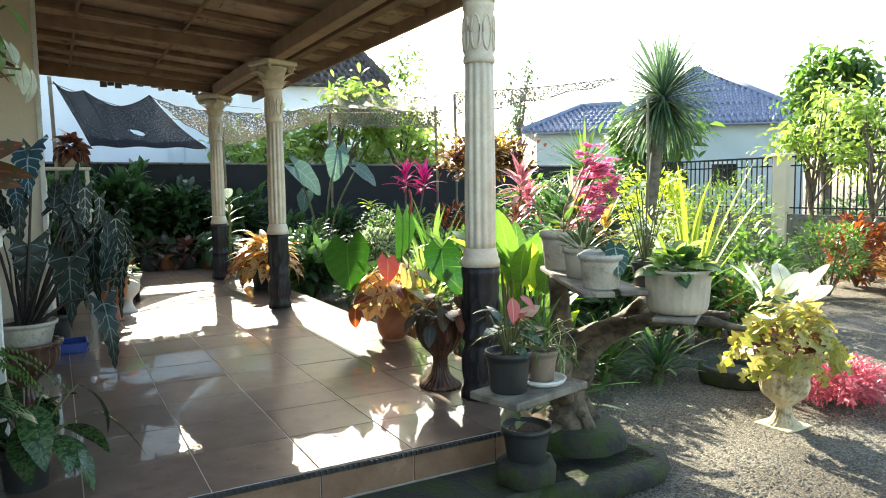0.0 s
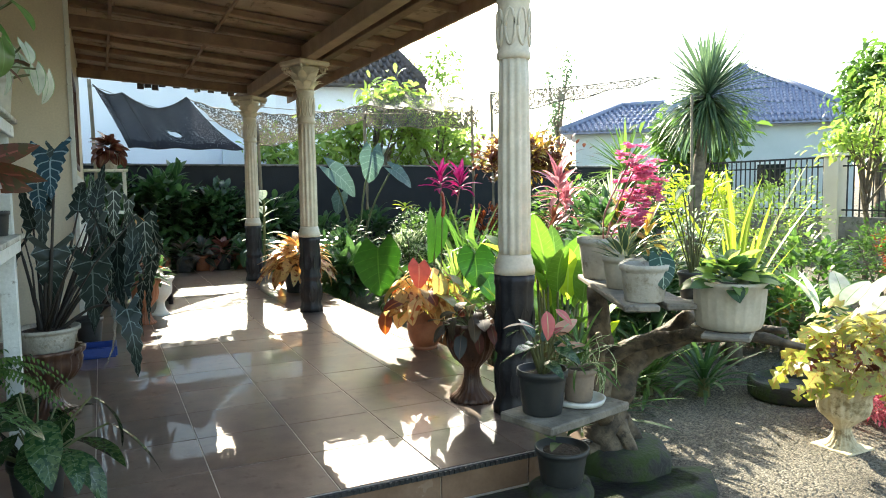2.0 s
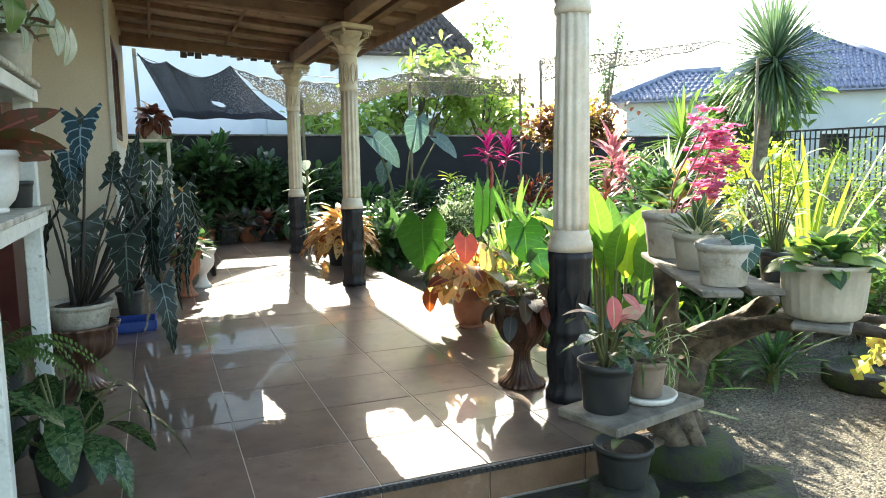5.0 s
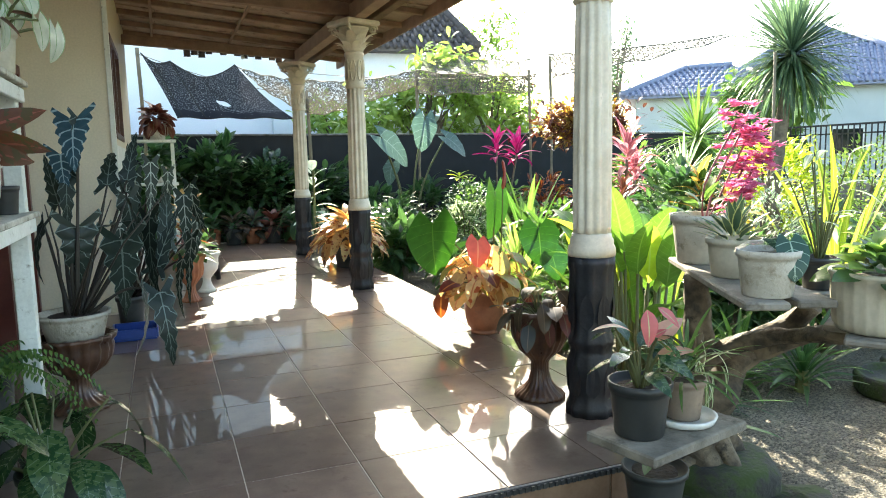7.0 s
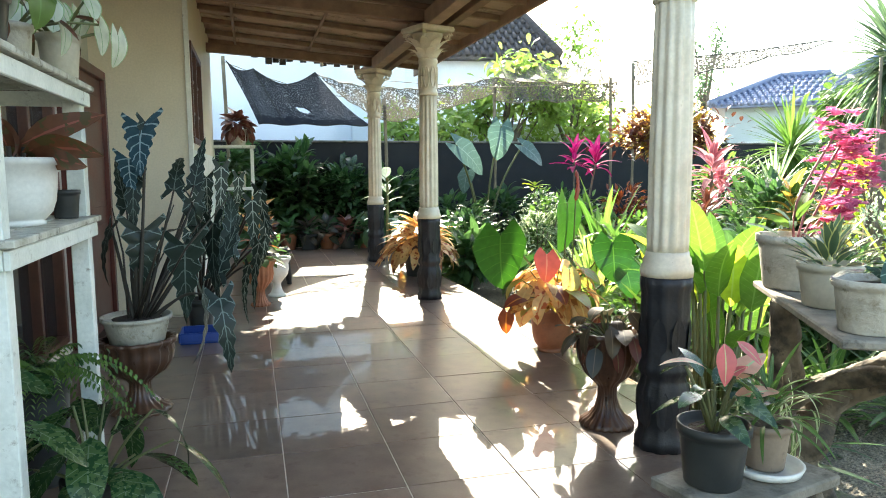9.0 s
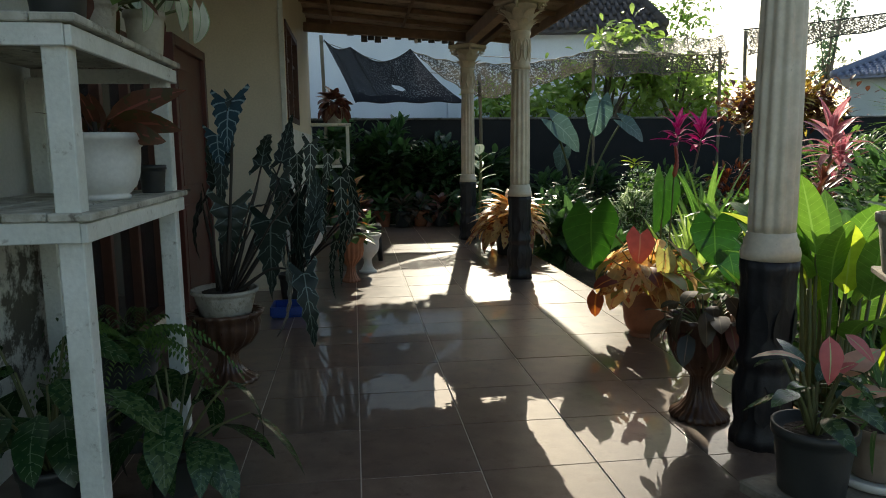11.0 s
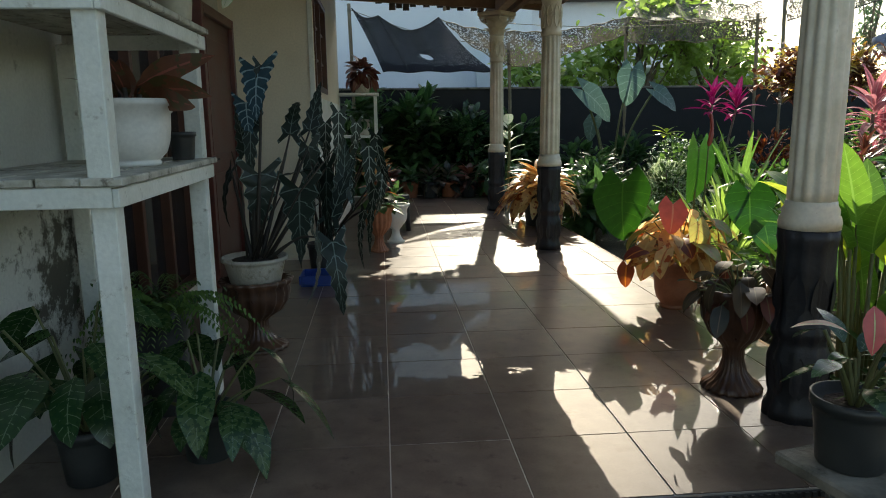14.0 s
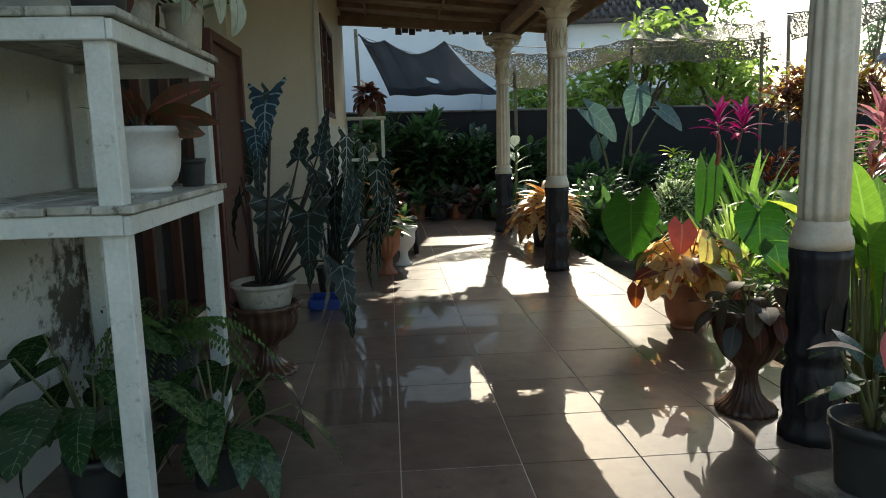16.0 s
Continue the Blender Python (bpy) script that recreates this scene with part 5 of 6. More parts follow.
limb("trunk", [(-0.03, 0, -0.07), (-0.04, -0.02, 0.1), (0.0, -0.05, 0.26), (0.1, -0.1, 0.42), (0.2, -0.2, 0.56), (0.24, -0.34, 0.7)], [0.14, 0.1, 0.075, 0.066, 0.055, 0.04], 0.7)
limb("limb", [(-0.06, -0.02, 0.12), (-0.14, -0.06, 0.34), (-0.13, -0.08, 0.52), (-0.17, -0.1, 0.68), (-0.2, -0.12, 0.84)], [0.08, 0.06, 0.06, 0.05, 0.045], 0.6)
limb("limb", [(-0.15, -0.06, 0.4), (-0.06, -0.2, 0.53), (0.02, -0.38, 0.6), (0.02, -0.62, 0.66), (0.1, -0.85, 0.68), (0.2, -1.02, 0.66)], [0.045, 0.038, 0.034, 0.03, 0.024, 0.014], 0.7)
limb("limb", [(0.1, -0.1, 0.42), (0.2, -0.32, 0.56), (0.28, -0.55, 0.65), (0.36, -0.8, 0.68)], [0.04, 0.034, 0.026, 0.014], 0.7)
limb("limb", [(-0.06, -0.03, 0.08), (-0.16, -0.14, 0.18), (-0.32, -0.32, 0.28), (-0.5, -0.44, 0.38), (-0.7, -0.6, 0.39)], [0.05, 0.04, 0.035, 0.03, 0.02], 0.5)
limb("snag", [(-0.14, -0.07, 0.42), (-0.2, -0.16, 0.5), (-0.25, -0.2, 0.62)], [0.035, 0.012], 0.5)
for a in range(5):
    dx, dy = math.cos(a * 1.3 + 2.2), math.sin(a * 1.3 + 2.2)
    limb("root", [(dx * 0.05, dy * 0.05, 0.06), (dx * 0.13, dy * 0.12, -0.02), (dx * 0.2, dy * 0.18, -0.08)], [0.06, 0.02], 0.5)


def plank(x, y, z, lx, ly, rz, t=0.028):
    p = part("plank", box(-lx / 2, lx / 2, -ly / 2, ly / 2, -t, 0, 0.006), PLANKOLD, bench, "", pose(x - 2.06, y - 0.02, z, 0, 0, rz))
    return p


plank(1.83, -0.26, 0.86, 0.15, 1.1, -27)
plank(1.97, -0.33, 0.857, 0.13, 1.0, -24)
plank(2.16, -0.42, 0.8, 0.3, 0.16, -10)
plank(2.02, -0.82, 0.742, 0.44, 0.19, 35, 0.022)
plank(2.11, -0.65, 0.739, 0.4, 0.15, 32, 0.022)
plank(1.29, -0.62, 0.44, 0.5, 0.28, 14, 0.035)

# stone the bench stands on
def rock(name, loc, rx, ry, rz, label, seg=24, mat=MOSS):
    t = thing(name, loc, label, "stone")
    v, f = lathe([(0.75, 0), (1.0, 0.12), (1.0, 0.75), (0.94, 0.93), (0.8, 1.0), (0.02, 1.0)], seg, wob=0.16)
    v = [(a * rx, b * ry, c * rz) for a, b, c in v]
    part("stone_body", to_mesh("stone_body", v, f, smooth=True), mat, t)
    return t


rock("mossy_block", (2.1, -0.02, GROUND), 0.27, 0.25, 0.235, "round mossy concrete block under the driftwood bench")
rock("stone_slab", (1.95, -0.3, GROUND), 0.55, 0.24, 0.11, "flat mossy stone slab on the gravel")
rock("mossy_block", (1.5, -0.3, -0.172), 0.16, 0.14, 0.13, "small mossy block under the old pot")
t = potted("flower_pot", (1.5, -0.3, -0.042), 0.13, 0.17, BLACKPOT, "taper", "old dark pot of soil under the plank", "pot")
leaves_as_parts(t, L_AGLA, G_DARK, rosette(6, 0.18, 0.08, (20, 70), 0.05, (0.5, 0.8)))

# pots on the bench
t = potted("potted_plant", (1.165, -0.63, 0.442), 0.105, 0.18, BLACKPOT, "taper", "pink and green aglaonema in a black nursery pot")
broadleaf(t, 0.15, 13, L_AGLA, AGLA, (0.08, 0.22), (45, 88), leaf_tilt=(-20, 50), s=(0.4, 0.62))
leaves_as_parts(t, [leaf_geo(0.17, 0.085, "lance", 7, 0.5, 0.15, 0.03)], PINKLEAF, [aim((0.0, -0.03, 0.42), 165, -64, -8, 0.72), aim((0.05, -0.02, 0.42), -140, -30, 20, 0.55), aim((0.02, 0.0, 0.3), -100, 40, 10, 0.55)], "leaf", "bright pink young leaf")
leaves_as_parts(t, L_AGLA, PALEPINK, [aim((0.05, 0, 0.3), -80, 30, 30, 0.75), aim((0.06, 0.0, 0.24), -100, 25, 20, 0.7), aim((-0.03, 0.0, 0.34), 70, 35, 0, 0.6)])
t = potted("potted_plant", (1.37, -0.6, 0.455), 0.075, 0.14, BROWNPOT, "taper", "spider plant in a small brown pot with a white saucer")
m = rosette(44, 0.13, 0.05, (15, 80), 0.03, (0.3, 0.55))
leaves_as_parts(t, L_STRAP, G_MID, m, "blade")
v, f = lathe([(0.07, -0.013), (0.105, -0.01), (0.115, 0.012), (0.105, 0.014), (0.1, 0.0), (0.02, -0.002)], 24)
part("saucer", to_mesh("saucer", v, f, smooth=True), WHITEPOT, t, "white plastic saucer")
hang = []
for i in range(30):
    x, y = R.uniform(-0.1, 0.1), R.uniform(-0.05, 0.1)
    hang.append((L_STRAP[2], aim((0.13 + x, 0.1 + y, 0.16 + R.uniform(-0.05, 0.05)), R.uniform(-170, -20), R.uniform(-70, -20), 0, R.uniform(0.3, 0.5))))
part("trailing_foliage", cluster("trailing_foliage", hang), VARIEG, t)
t = potted("potted_plant", (2.04, 0.06, 0.862), 0.15, 0.22, OLDPOT, "taper", "pink flowering plant in a wide white pot on the bench", pot_label="wide white plastic pot")
petal = [leaf_geo(0.042, 0.036, "oval", 3, 0.5, 0.2)]
for c in ((0.16, 0.0, 0.66), (0.2, -0.03, 0.58), (0.24, 0.04, 0.52), (0.28, -0.05, 0.45), (0.33, 0.0, 0.5), (0.22, 0.06, 0.45), (0.3, 0.05, 0.4), (0.13, -0.06, 0.3), (0.17, -0.09, 0.34), (0.26, -0.02, 0.6)):
    fl = []
    for k in range(14):
        q = Vector(c) + Vector((R.gauss(0, 0.036), R.gauss(0, 0.036), R.gauss(0, 0.036)))
        y0 = R.uniform(0, 360)
        for i in range(6):
            fl.append((petal[0], aim(q, y0 + i * 60, R.uniform(5, 50), R.uniform(-20, 20), R.uniform(0.8, 1.1))))
    fc = part("pink_flower", cluster("pink_flower", fl), PINK, t, "cluster of pink blossoms")
    tagged(fc, kind="stuff")
stem_parts(t, [tube(smooth_curve([(0, 0, 0.15), (0.06 * k, 0.0, 0.35), (0.14 + 0.05 * k, 0.02 * k - 0.03, 0.62 - 0.04 * k)], 4), 0.005, 6) for k in range(5)], CORDSTEM)
leaves_as_parts(t, L_AGLA, G_MID, rosette(12, 0.18, 0.12, (10, 70), 0.08, (0.5, 0.8)))
t = potted("potted_plant", (1.87, -0.3, 0.862), 0.11, 0.155, BEIGEPOT, "taper", "snake plant rosette in a grey pot on the bench")
leaves_as_parts(t, [leaf_geo(0.2, 0.045, "lance", 5, 0.3, 0.35)], SANSE, rosette(36, 0.14, 0.06, (15, 80), 0.07, (0.5, 0.8)))
t = potted("potted_plant", (1.68, -0.65, 0.862), 0.108, 0.16, OLDPOT, "taper", "arrow-leaved plant in a dented white pot on the bench")
leaves_as_parts(t, [leaf_geo(0.17, 0.12, "heart", 8, 0.7, 0.12, 0.03, 0.25, 2)], SYNG, [aim((0.03, -0.06, 0.19), 158, -52, 0, 0.85), aim((0.02, 0.0, 0.19), -60, -10, 0, 0.6), aim((-0.02, 0.02, 0.18), 60, 0, 0, 0.55)])
t = potted("potted_plant", (2.2, -0.42, 0.802), 0.075, 0.13, BLACKPOT, "taper", "thin stemmed pale plant in a small dark pot on the bench")
broadleaf(t, 0.11, 16, L_MED, VARIEG, (0.15, 0.45), (60, 88), stem_mat=STEM, leaf_tilt=(-20, 40), s=(0.5, 0.9), rad=0.003)
t = potted("potted_plant", (1.98, -0.84, 0.746), 0.15, 0.205, BEIGEPOT, "tub", "low leafy plant in a large ribbed cream pot", flute=24)
leaves_as_parts(t, [leaf_geo(0.16, 0.09, "oval", 5, d, 0.15, 0.04) for d in (0.6, 1.0)], G_BRIGHT, rosette(24, 0.19, 0.09, (10, 60), 0.11, (0.5, 0.9), roll=40))
leaves_as_parts(t, [leaf_geo(0.16, 0.09, "oval", 5, d, 0.15, 0.04) for d in (0.6, 1.0)], G_DARK, rosette(34, 0.18, 0.06, (0, 55), 0.12, (0.5, 0.85), roll=40))
t = potted("potted_plant", (2.2, -0.68, 0.742), 0.1, 0.06, WHITEPOT, "taper", "shallow white saucer pot on the bench end")

# ---- garden beds ----
t = thing("stone_urn", (3.67, -0.24, GROUND), "yellow-green leafy plant in a cream stone pedestal urn", "potted plant")
v, f = pot_mesh(0.185, 0.4, "urn", 20)
part("urn", to_mesh("urn", v, f, smooth=True), URNSTONE, t)
part("plinth", box(-0.13, 0.13, -0.13, 0.13, -0.03, 0.012, 0.006), URNSTONE, t)
v, f = pot_mesh(0.17, 0.13, "taper", 0)
part("inner_pot", to_mesh("inner_pot", v, f, smooth=True), OLDPOT, t, "weathered white pot set in the urn", Matrix.Translation((0, 0, 0.36)))
dome = []
for i in range(150):
    u = math.sqrt((i + 0.5) / 150)
    a = i * 2.4
    dome.append(aim((0.36 * u * math.cos(a), 0.34 * u * math.sin(a), 0.48 + 0.36 * (1 - u * u) + R.uniform(-0.1, 0.07)), math.degrees(a) - 90 + R.uniform(-50, 50), 15 - 70 * u + R.uniform(-30, 30), R.uniform(-45, 45), R.uniform(0.65, 1.25)))
leaves_as_parts(t, L_MAPLE, HEUCH, dome)
leaves_as_parts(t, L_MAPLE, DKRED, [aim((0.2 * math.cos(k * 2.4), 0.2 * math.sin(k * 2.4), 0.5 + R.uniform(0, 0.18)), k * 137.5, R.uniform(-80, -20), R.uniform(-30, 30), 0.75) for k in range(44)])
stem_parts(t, [tube(smooth_curve([(0.03 * math.cos(k), 0.03 * math.sin(k), 0.42), (0.12 * math.cos(k), 0.12 * math.sin(k), 0.6), (0.24 * math.cos(k), 0.24 * math.sin(k), 0.7)], 4), 0.004, 5) for k in range(12)], CORDSTEM)
lv = leaf_geo(0.3, 0.13, "oval", 7, 0.5, 0.15, 0.03)
leaves_as_parts(t, [lv], CALWHITE, [aim((-0.12, 0.1, 0.86), 60, 60, 0, 1.1), aim((-0.2, 0.05, 0.84), 20, 80, 0, 1.0), aim((0.2, 0.15, 0.86), -40, 50, 0, 1.1), aim((0.1, 0.1, 0.86), -90, 40, 10, 1.1), aim((0.3, 0.1, 0.82), -110, 62, 0, 1.1), aim((0.34, 0.05, 0.8), -80, 30, 0, 1.1), aim((-0.2, 0.0, 0.72), 100, 40, 0, 0.7)], "leaf", "large white caladium leaf")
bush("flower_bush", (4.5, -0.15, GROUND), 0.62, 0.5, 0.17, 6000, [leaf_geo(0.045, 0.02, "oval", 2, 0.5, 0.2)], DUSTPINK, "low mound of dusty pink foliage on the gravel", up=10, shell=0.2)
for x, y, r in ((4.3, 0.62, 0.3), (4.75, 0.75, 0.3)):
    t = thing("round_planter", (x, y, GROUND), "low dark round concrete planter on the gravel", "planter", "round planters")
    v, f = lathe([(r * 0.92, 0), (r, 0.03), (r, 0.12), (r * 0.97, 0.14), (r * 0.88, 0.14), (r * 0.86, 0.1), (0.02, 0.11)], 28, wob=0.04)
    part("planter_body", to_mesh("planter_body", v, f, smooth=True), MOSS, t)


def strap_plant(name, loc, n, length, width, mat, label, tilt=(20, 85), droop=(0.5, 1.3), lift=0.1, category="plant", z0=0.05):
    t = thing(name, loc, label, category)
    gs = [leaf_geo(length, width, "strap", 7, droop[0] + (droop[1] - droop[0]) * k / 3, 0.3) for k in range(4)]
    leaves_as_parts(t, gs, mat, rosette(n, z0, lift, tilt, 0.05, (0.7, 1.15)), "blade")
    v, f = lathe([(0.05, 0), (0.04, z0 + lift)], 8)
    part("crown_base", to_mesh("crown_base", v, f), STEM, t)
    return t


strap_plant("spider_lily", (3.4, 1.2, GROUND), 60, 0.5, 0.04, G_MID, "clump of arching strap leaves on the gravel")
strap_plant("spider_lily", (3.05, 1.25, GROUND), 46, 0.6, 0.035, G_MID, "tall clump of bright arching strap leaves")
strap_plant("spider_lily", (3.75, 0.95, GROUND), 46, 0.5, 0.04, G_DARK, "dark strap leaves growing out of the gravel")
strap_plant("lily_clump", (2.55, 0.75, GROUND), 46, 0.6, 0.045, G_DARK, "dark green strap leaf clump by the bench")
# yellow-green young palm
t = thing("palm", (4.75, 1.55, GROUND), "young palm with yellow-green upright fronds", "palm")
leaves_as_parts(t, [leaf_geo(1.25, 0.045, "strap", 8, d, 0.35) for d in (0.15, 0.3, 0.5)], G_PALM, rosette(20, 0.3, 0.25, (66, 88), 0.08, (0.75, 1.2)), "frond")
leaves_as_parts(t, [leaf_geo(0.9, 0.055, "strap", 8, d, 0.35) for d in (0.5, 0.9)], G_MID, rosette(18, 0.2, 0.2, (35, 70), 0.1, (0.7, 1.1)), "frond")
v, f = lathe([(0.09, 0), (0.07, 0.3), (0.04, 0.55)], 10, wob=0.1)
part("trunk", to_mesh("trunk", v, f, smooth=True), BARK, t)


def cordyline(loc, h, n, length, mat, label, heads=((0, 0, 0),), width=0.07):
    t = thing("cordyline", loc, label, "plant")
    g = [leaf_geo(length, width, "lance", 6, d, 0.25) for d in (0.4, 0.8, 1.2)]
    for hx, hy, hz in heads:
        v, f = tube(smooth_curve([(hx * 0.2, hy * 0.2, 0), (hx * 0.6, hy * 0.6, h * 0.5), (hx, hy, h + hz)], 4), 0.018, 7)
        st = part("stem", to_mesh("stem", v, f, smooth=True), BARK, t)
        mats = [Matrix.Translation((hx, hy, 0)) @ m for m in rosette(n, h + hz - 0.1, 0.25, (0, 82), 0.03, (0.7, 1.1))]
        leaves_as_parts(t, g, mat, mats)
    return t


cordyline((5.2, 8.6, GROUND), 1.75, 20, 0.42, CORDY, "magenta cordyline by the black wall", ((0, 0, 0.0), (0.5, 0.2, -0.05)), 0.1)
cordyline((4.75, 4.3, GROUND), 1.5, 26, 0.4, DUSTROSE, "tall pink-red cordyline in the garden bed", ((0, 0, 0.1), (0.3, 0.25, -0.15)), 0.09)
cordyline((4.3, 2.6, GROUND), 1.1, 18, 0.35, CROTON_Y, "yellow and pink croton on thin stems", ((0, 0, 0.1), (0.25, -0.1, 0.0)), 0.09)
cordyline((4.0, 3.4, GROUND), 1.0, 26, 0.28, DKRED, "red croton on an upright stem", ((0, 0, 0), (0.2, 0.2, 0.15)), 0.06)

# dracaena with a round head of narrow leaves on a bare trunk


def dracaena(loc, h, lean, length, n, mat, label, heads=1):
    t = thing("dracaena_tree", loc, label, "tree")
    v, f = tube(smooth_curve([(0, 0, 0), (lean * 0.15, 0, h * 0.4), (lean * 0.6, 0, h * 0.75), (lean, 0, h)], 5), [0.12] * 5 + [0.1] * 5 + [0.085] * 6, 12, 0.2)
    part("trunk", to_mesh("trunk", v, f, smooth=True), BARK, t)
    g = [leaf_geo(length, 0.045, "strap", 6, d, 0.25) for d in (0.15, 0.4, 0.7, 1.0)]
    items = []
    for i in range(n):
        z = 1 - 1.75 * (i + 0.5) / n
        yaw = i * 137.5
        items.append((g[i % 4] if z < 0.4 else g[i % 2], Matrix.Translation((lean, 0, h + 0.1)) @ aim((0, 0, 0.08 * z), yaw, math.degrees(math.asin(max(-1, min(1, z)))) + R.uniform(-6, 6), 0, R.uniform(0.8, 1.1))))
    part("crown", cluster("crown", items), mat, t)
    return t


dracaena((8.1, 5.35, GROUND), 2.95, 0.3, 1.1, 420, G_BLUE, "tall dracaena with a round head of narrow dark leaves")
dracaena((7.2, 5.9, GROUND), 1.75, 0.0, 0.8, 150, G_MID, "shorter dracaena with arching green leaves")
dracaena((6.3, 5.2, GROUND), 1.1, 0.05, 0.7, 130, VARIEG, "pale striped dracaena in the garden bed")
pole_t = thing("bamboo_pole", (7.65, 4.9, GROUND), "thin bamboo pole standing in the bed", "pole")
v, f = tube([(0, 0, 0), (-0.05, 0, 3.0)], 0.02, 7)
part("pole_shaft", to_mesh("pole_shaft", v, f, smooth=True), BAMBOO, pole_t)

# topiary croton, round head of dark and yellow leaves
t = bush("croton_tree", (6.2, 7.4, GROUND + 1.75), 0.95, 0.8, 0.42, 1000, L_MED, CROTON_Y, "round clipped croton tree with brown and yellow leaves", "tree", stem=False)
v, f = tube(smooth_curve([(0, 0, -1.75), (0.05, 0, -0.9), (0, 0, 0.35)], 4), [0.05] * 5 + [0.035] * 4, 9, 0.2)
part("trunk", to_mesh("trunk", v, f, smooth=True), BARK, t)
part("inner_leaves", cluster("inner_leaves", [(L_MED[i % 2], aim((R.gauss(0, 0.38), R.gauss(0, 0.3), 0.42 + R.gauss(0, 0.16)), R.uniform(0, 360), R.uniform(-30, 60), 0, 1.0)) for i in range(1500)]), DKRED, t)

# shrubs: place, radii, leaf count, blades, material, words
L_LARGE = [leaf_geo(0.3, 0.11, "lance", 5, d, 0.2) for d in (0.6, 1.0)]
for x, y, rx, ry, rz, n, g, mat, lab in (
    (3.3, 3.1, 0.5, 0.5, 0.45, 420, L_MED, G_MID, "bushy green plants at the porch edge"),
    (3.45, 2.1, 0.5, 0.45, 0.6, 1500, L_MED, G_DARK, "tall leafy green shrub behind the bench"),
    (4.4, 2.9, 0.6, 0.5, 0.85, 1900, L_MED, G_DARK, "tall dark green shrub in the bed"),
    (5.4, 1.5, 0.5, 0.5, 0.45, 600, L_MED, G_MID, "green shrub at the gravel edge"),
    (4.25, 1.95, 0.5, 0.4, 0.52, 1300, L_MED, G_DARK, "dense dark shrub behind the round planters"),
    (5.2, 2.0, 0.5, 0.4, 0.55, 1300, L_MED, G_DARK, "shady green shrub behind the urn"),
    (2.7, 2.4, 0.4, 0.4, 0.3, 300, L_MED, G_DARK, "low dark green plants beside the porch"),
    (3.9, 4.6, 0.55, 0.5, 0.5, 380, L_LARGE, G_MID, "broad-leaved green shrub in the bed"),
    (3.6, 6.4, 0.55, 0.5, 0.62, 1500, L_SMALL, VARIEG, "shrub with small white-edged leaves"),
    (2.9, 7.6, 0.6, 0.5, 0.55, 420, L_MED, G_DARK, "dark shrub before the black wall"),
    (4.4, 7.6, 0.6, 0.5, 0.5, 420, L_MED, G_DARK, "dark green shrub before the wall"),
    (5.2, 6.4, 0.7, 0.6, 0.6, 650, L_MED, G_MID, "dense green shrub in the garden bed"),
    (5.0, 3.2, 0.6, 0.55, 0.5, 600, L_MED, G_BRIGHT, "sunlit green shrub in the garden bed"),
    (6.4, 3.7, 0.8, 0.7, 0.7, 1600, L_SMALL, VARIEG, "airy shrub with pale fine leaves"),
    (5.6, 2.1, 0.6, 0.55, 0.42, 700, L_MED, CROTON_Y, "yellow croton hedge in the sun"),
    (6.6, 2.2, 0.7, 0.6, 0.6, 900, L_MED, G_MID, "green shrub standing in the sun"),
    (8.6, 4.2, 1.0, 0.9, 1.0, 2800, L_SMALL, G_BRIGHT, "large bright green leafy shrub"),
    (9.2, 2.9, 0.8, 0.7, 0.65, 2000, L_SMALL, G_MID, "rounded green garden shrub"),
    (10.4, 3.2, 0.6, 0.55, 0.6, 1100, L_MED, CROTON_R, "red-brown croton shrub by the fence"),
    (10.2, 2.3, 0.6, 0.5, 0.38, 900, L_MED, CROTON_O, "orange-leaved low shrub by the fence"),
    (11.9, 3.0, 0.7, 0.6, 0.7, 1500, L_SMALL, G_DARK, "dark clipped shrub against the low wall"),
    (12.1, 1.6, 0.7, 0.6, 0.75, 1000, L_MED, CROTON_O, "orange croton shrub by the railing"),
    (9.6, 6.6, 1.1, 0.9, 1.1, 1900, L_MED, G_LIME, "yellow-green shrub near the fence"),
    (8.0, 8.4, 1.1, 0.8, 1.05, 2000, L_MED, G_MID, "broad green shrub along the back wall"),
    (10.5, 9.2, 1.3, 0.9, 1.2, 2200, L_MED, G_DARK, "large dark shrub in the garden corner"),
    (6.6, 9.4, 0.8, 0.6, 0.7, 800, L_MED, CROTON_R, "red-brown shrub along the back wall"),
):
    bush("shrub", (x, y, GROUND), rx, ry, rz, n, g, mat, lab)
for x, y, rx, rz, n, mat, lab in ((14.4, 1.6, 1.0, 0.75, 900, CROTON_Y, "brown and yellow shrub beyond the fence"), (14.8, 3.6, 1.1, 0.85, 1000, DKRED, "rusty brown shrub beyond the fence"), (14.6, 5.6, 1.1, 0.8, 1000, G_DARK, "dark shrub beyond the fence"), (14.5, -0.4, 1.0, 0.8, 900, G_DARK, "dark leafy shrub behind the railing")):
    bush("shrub", (x, y, GROUND), rx, rx, rz, n, L_MED, mat, lab, shell=0.2)
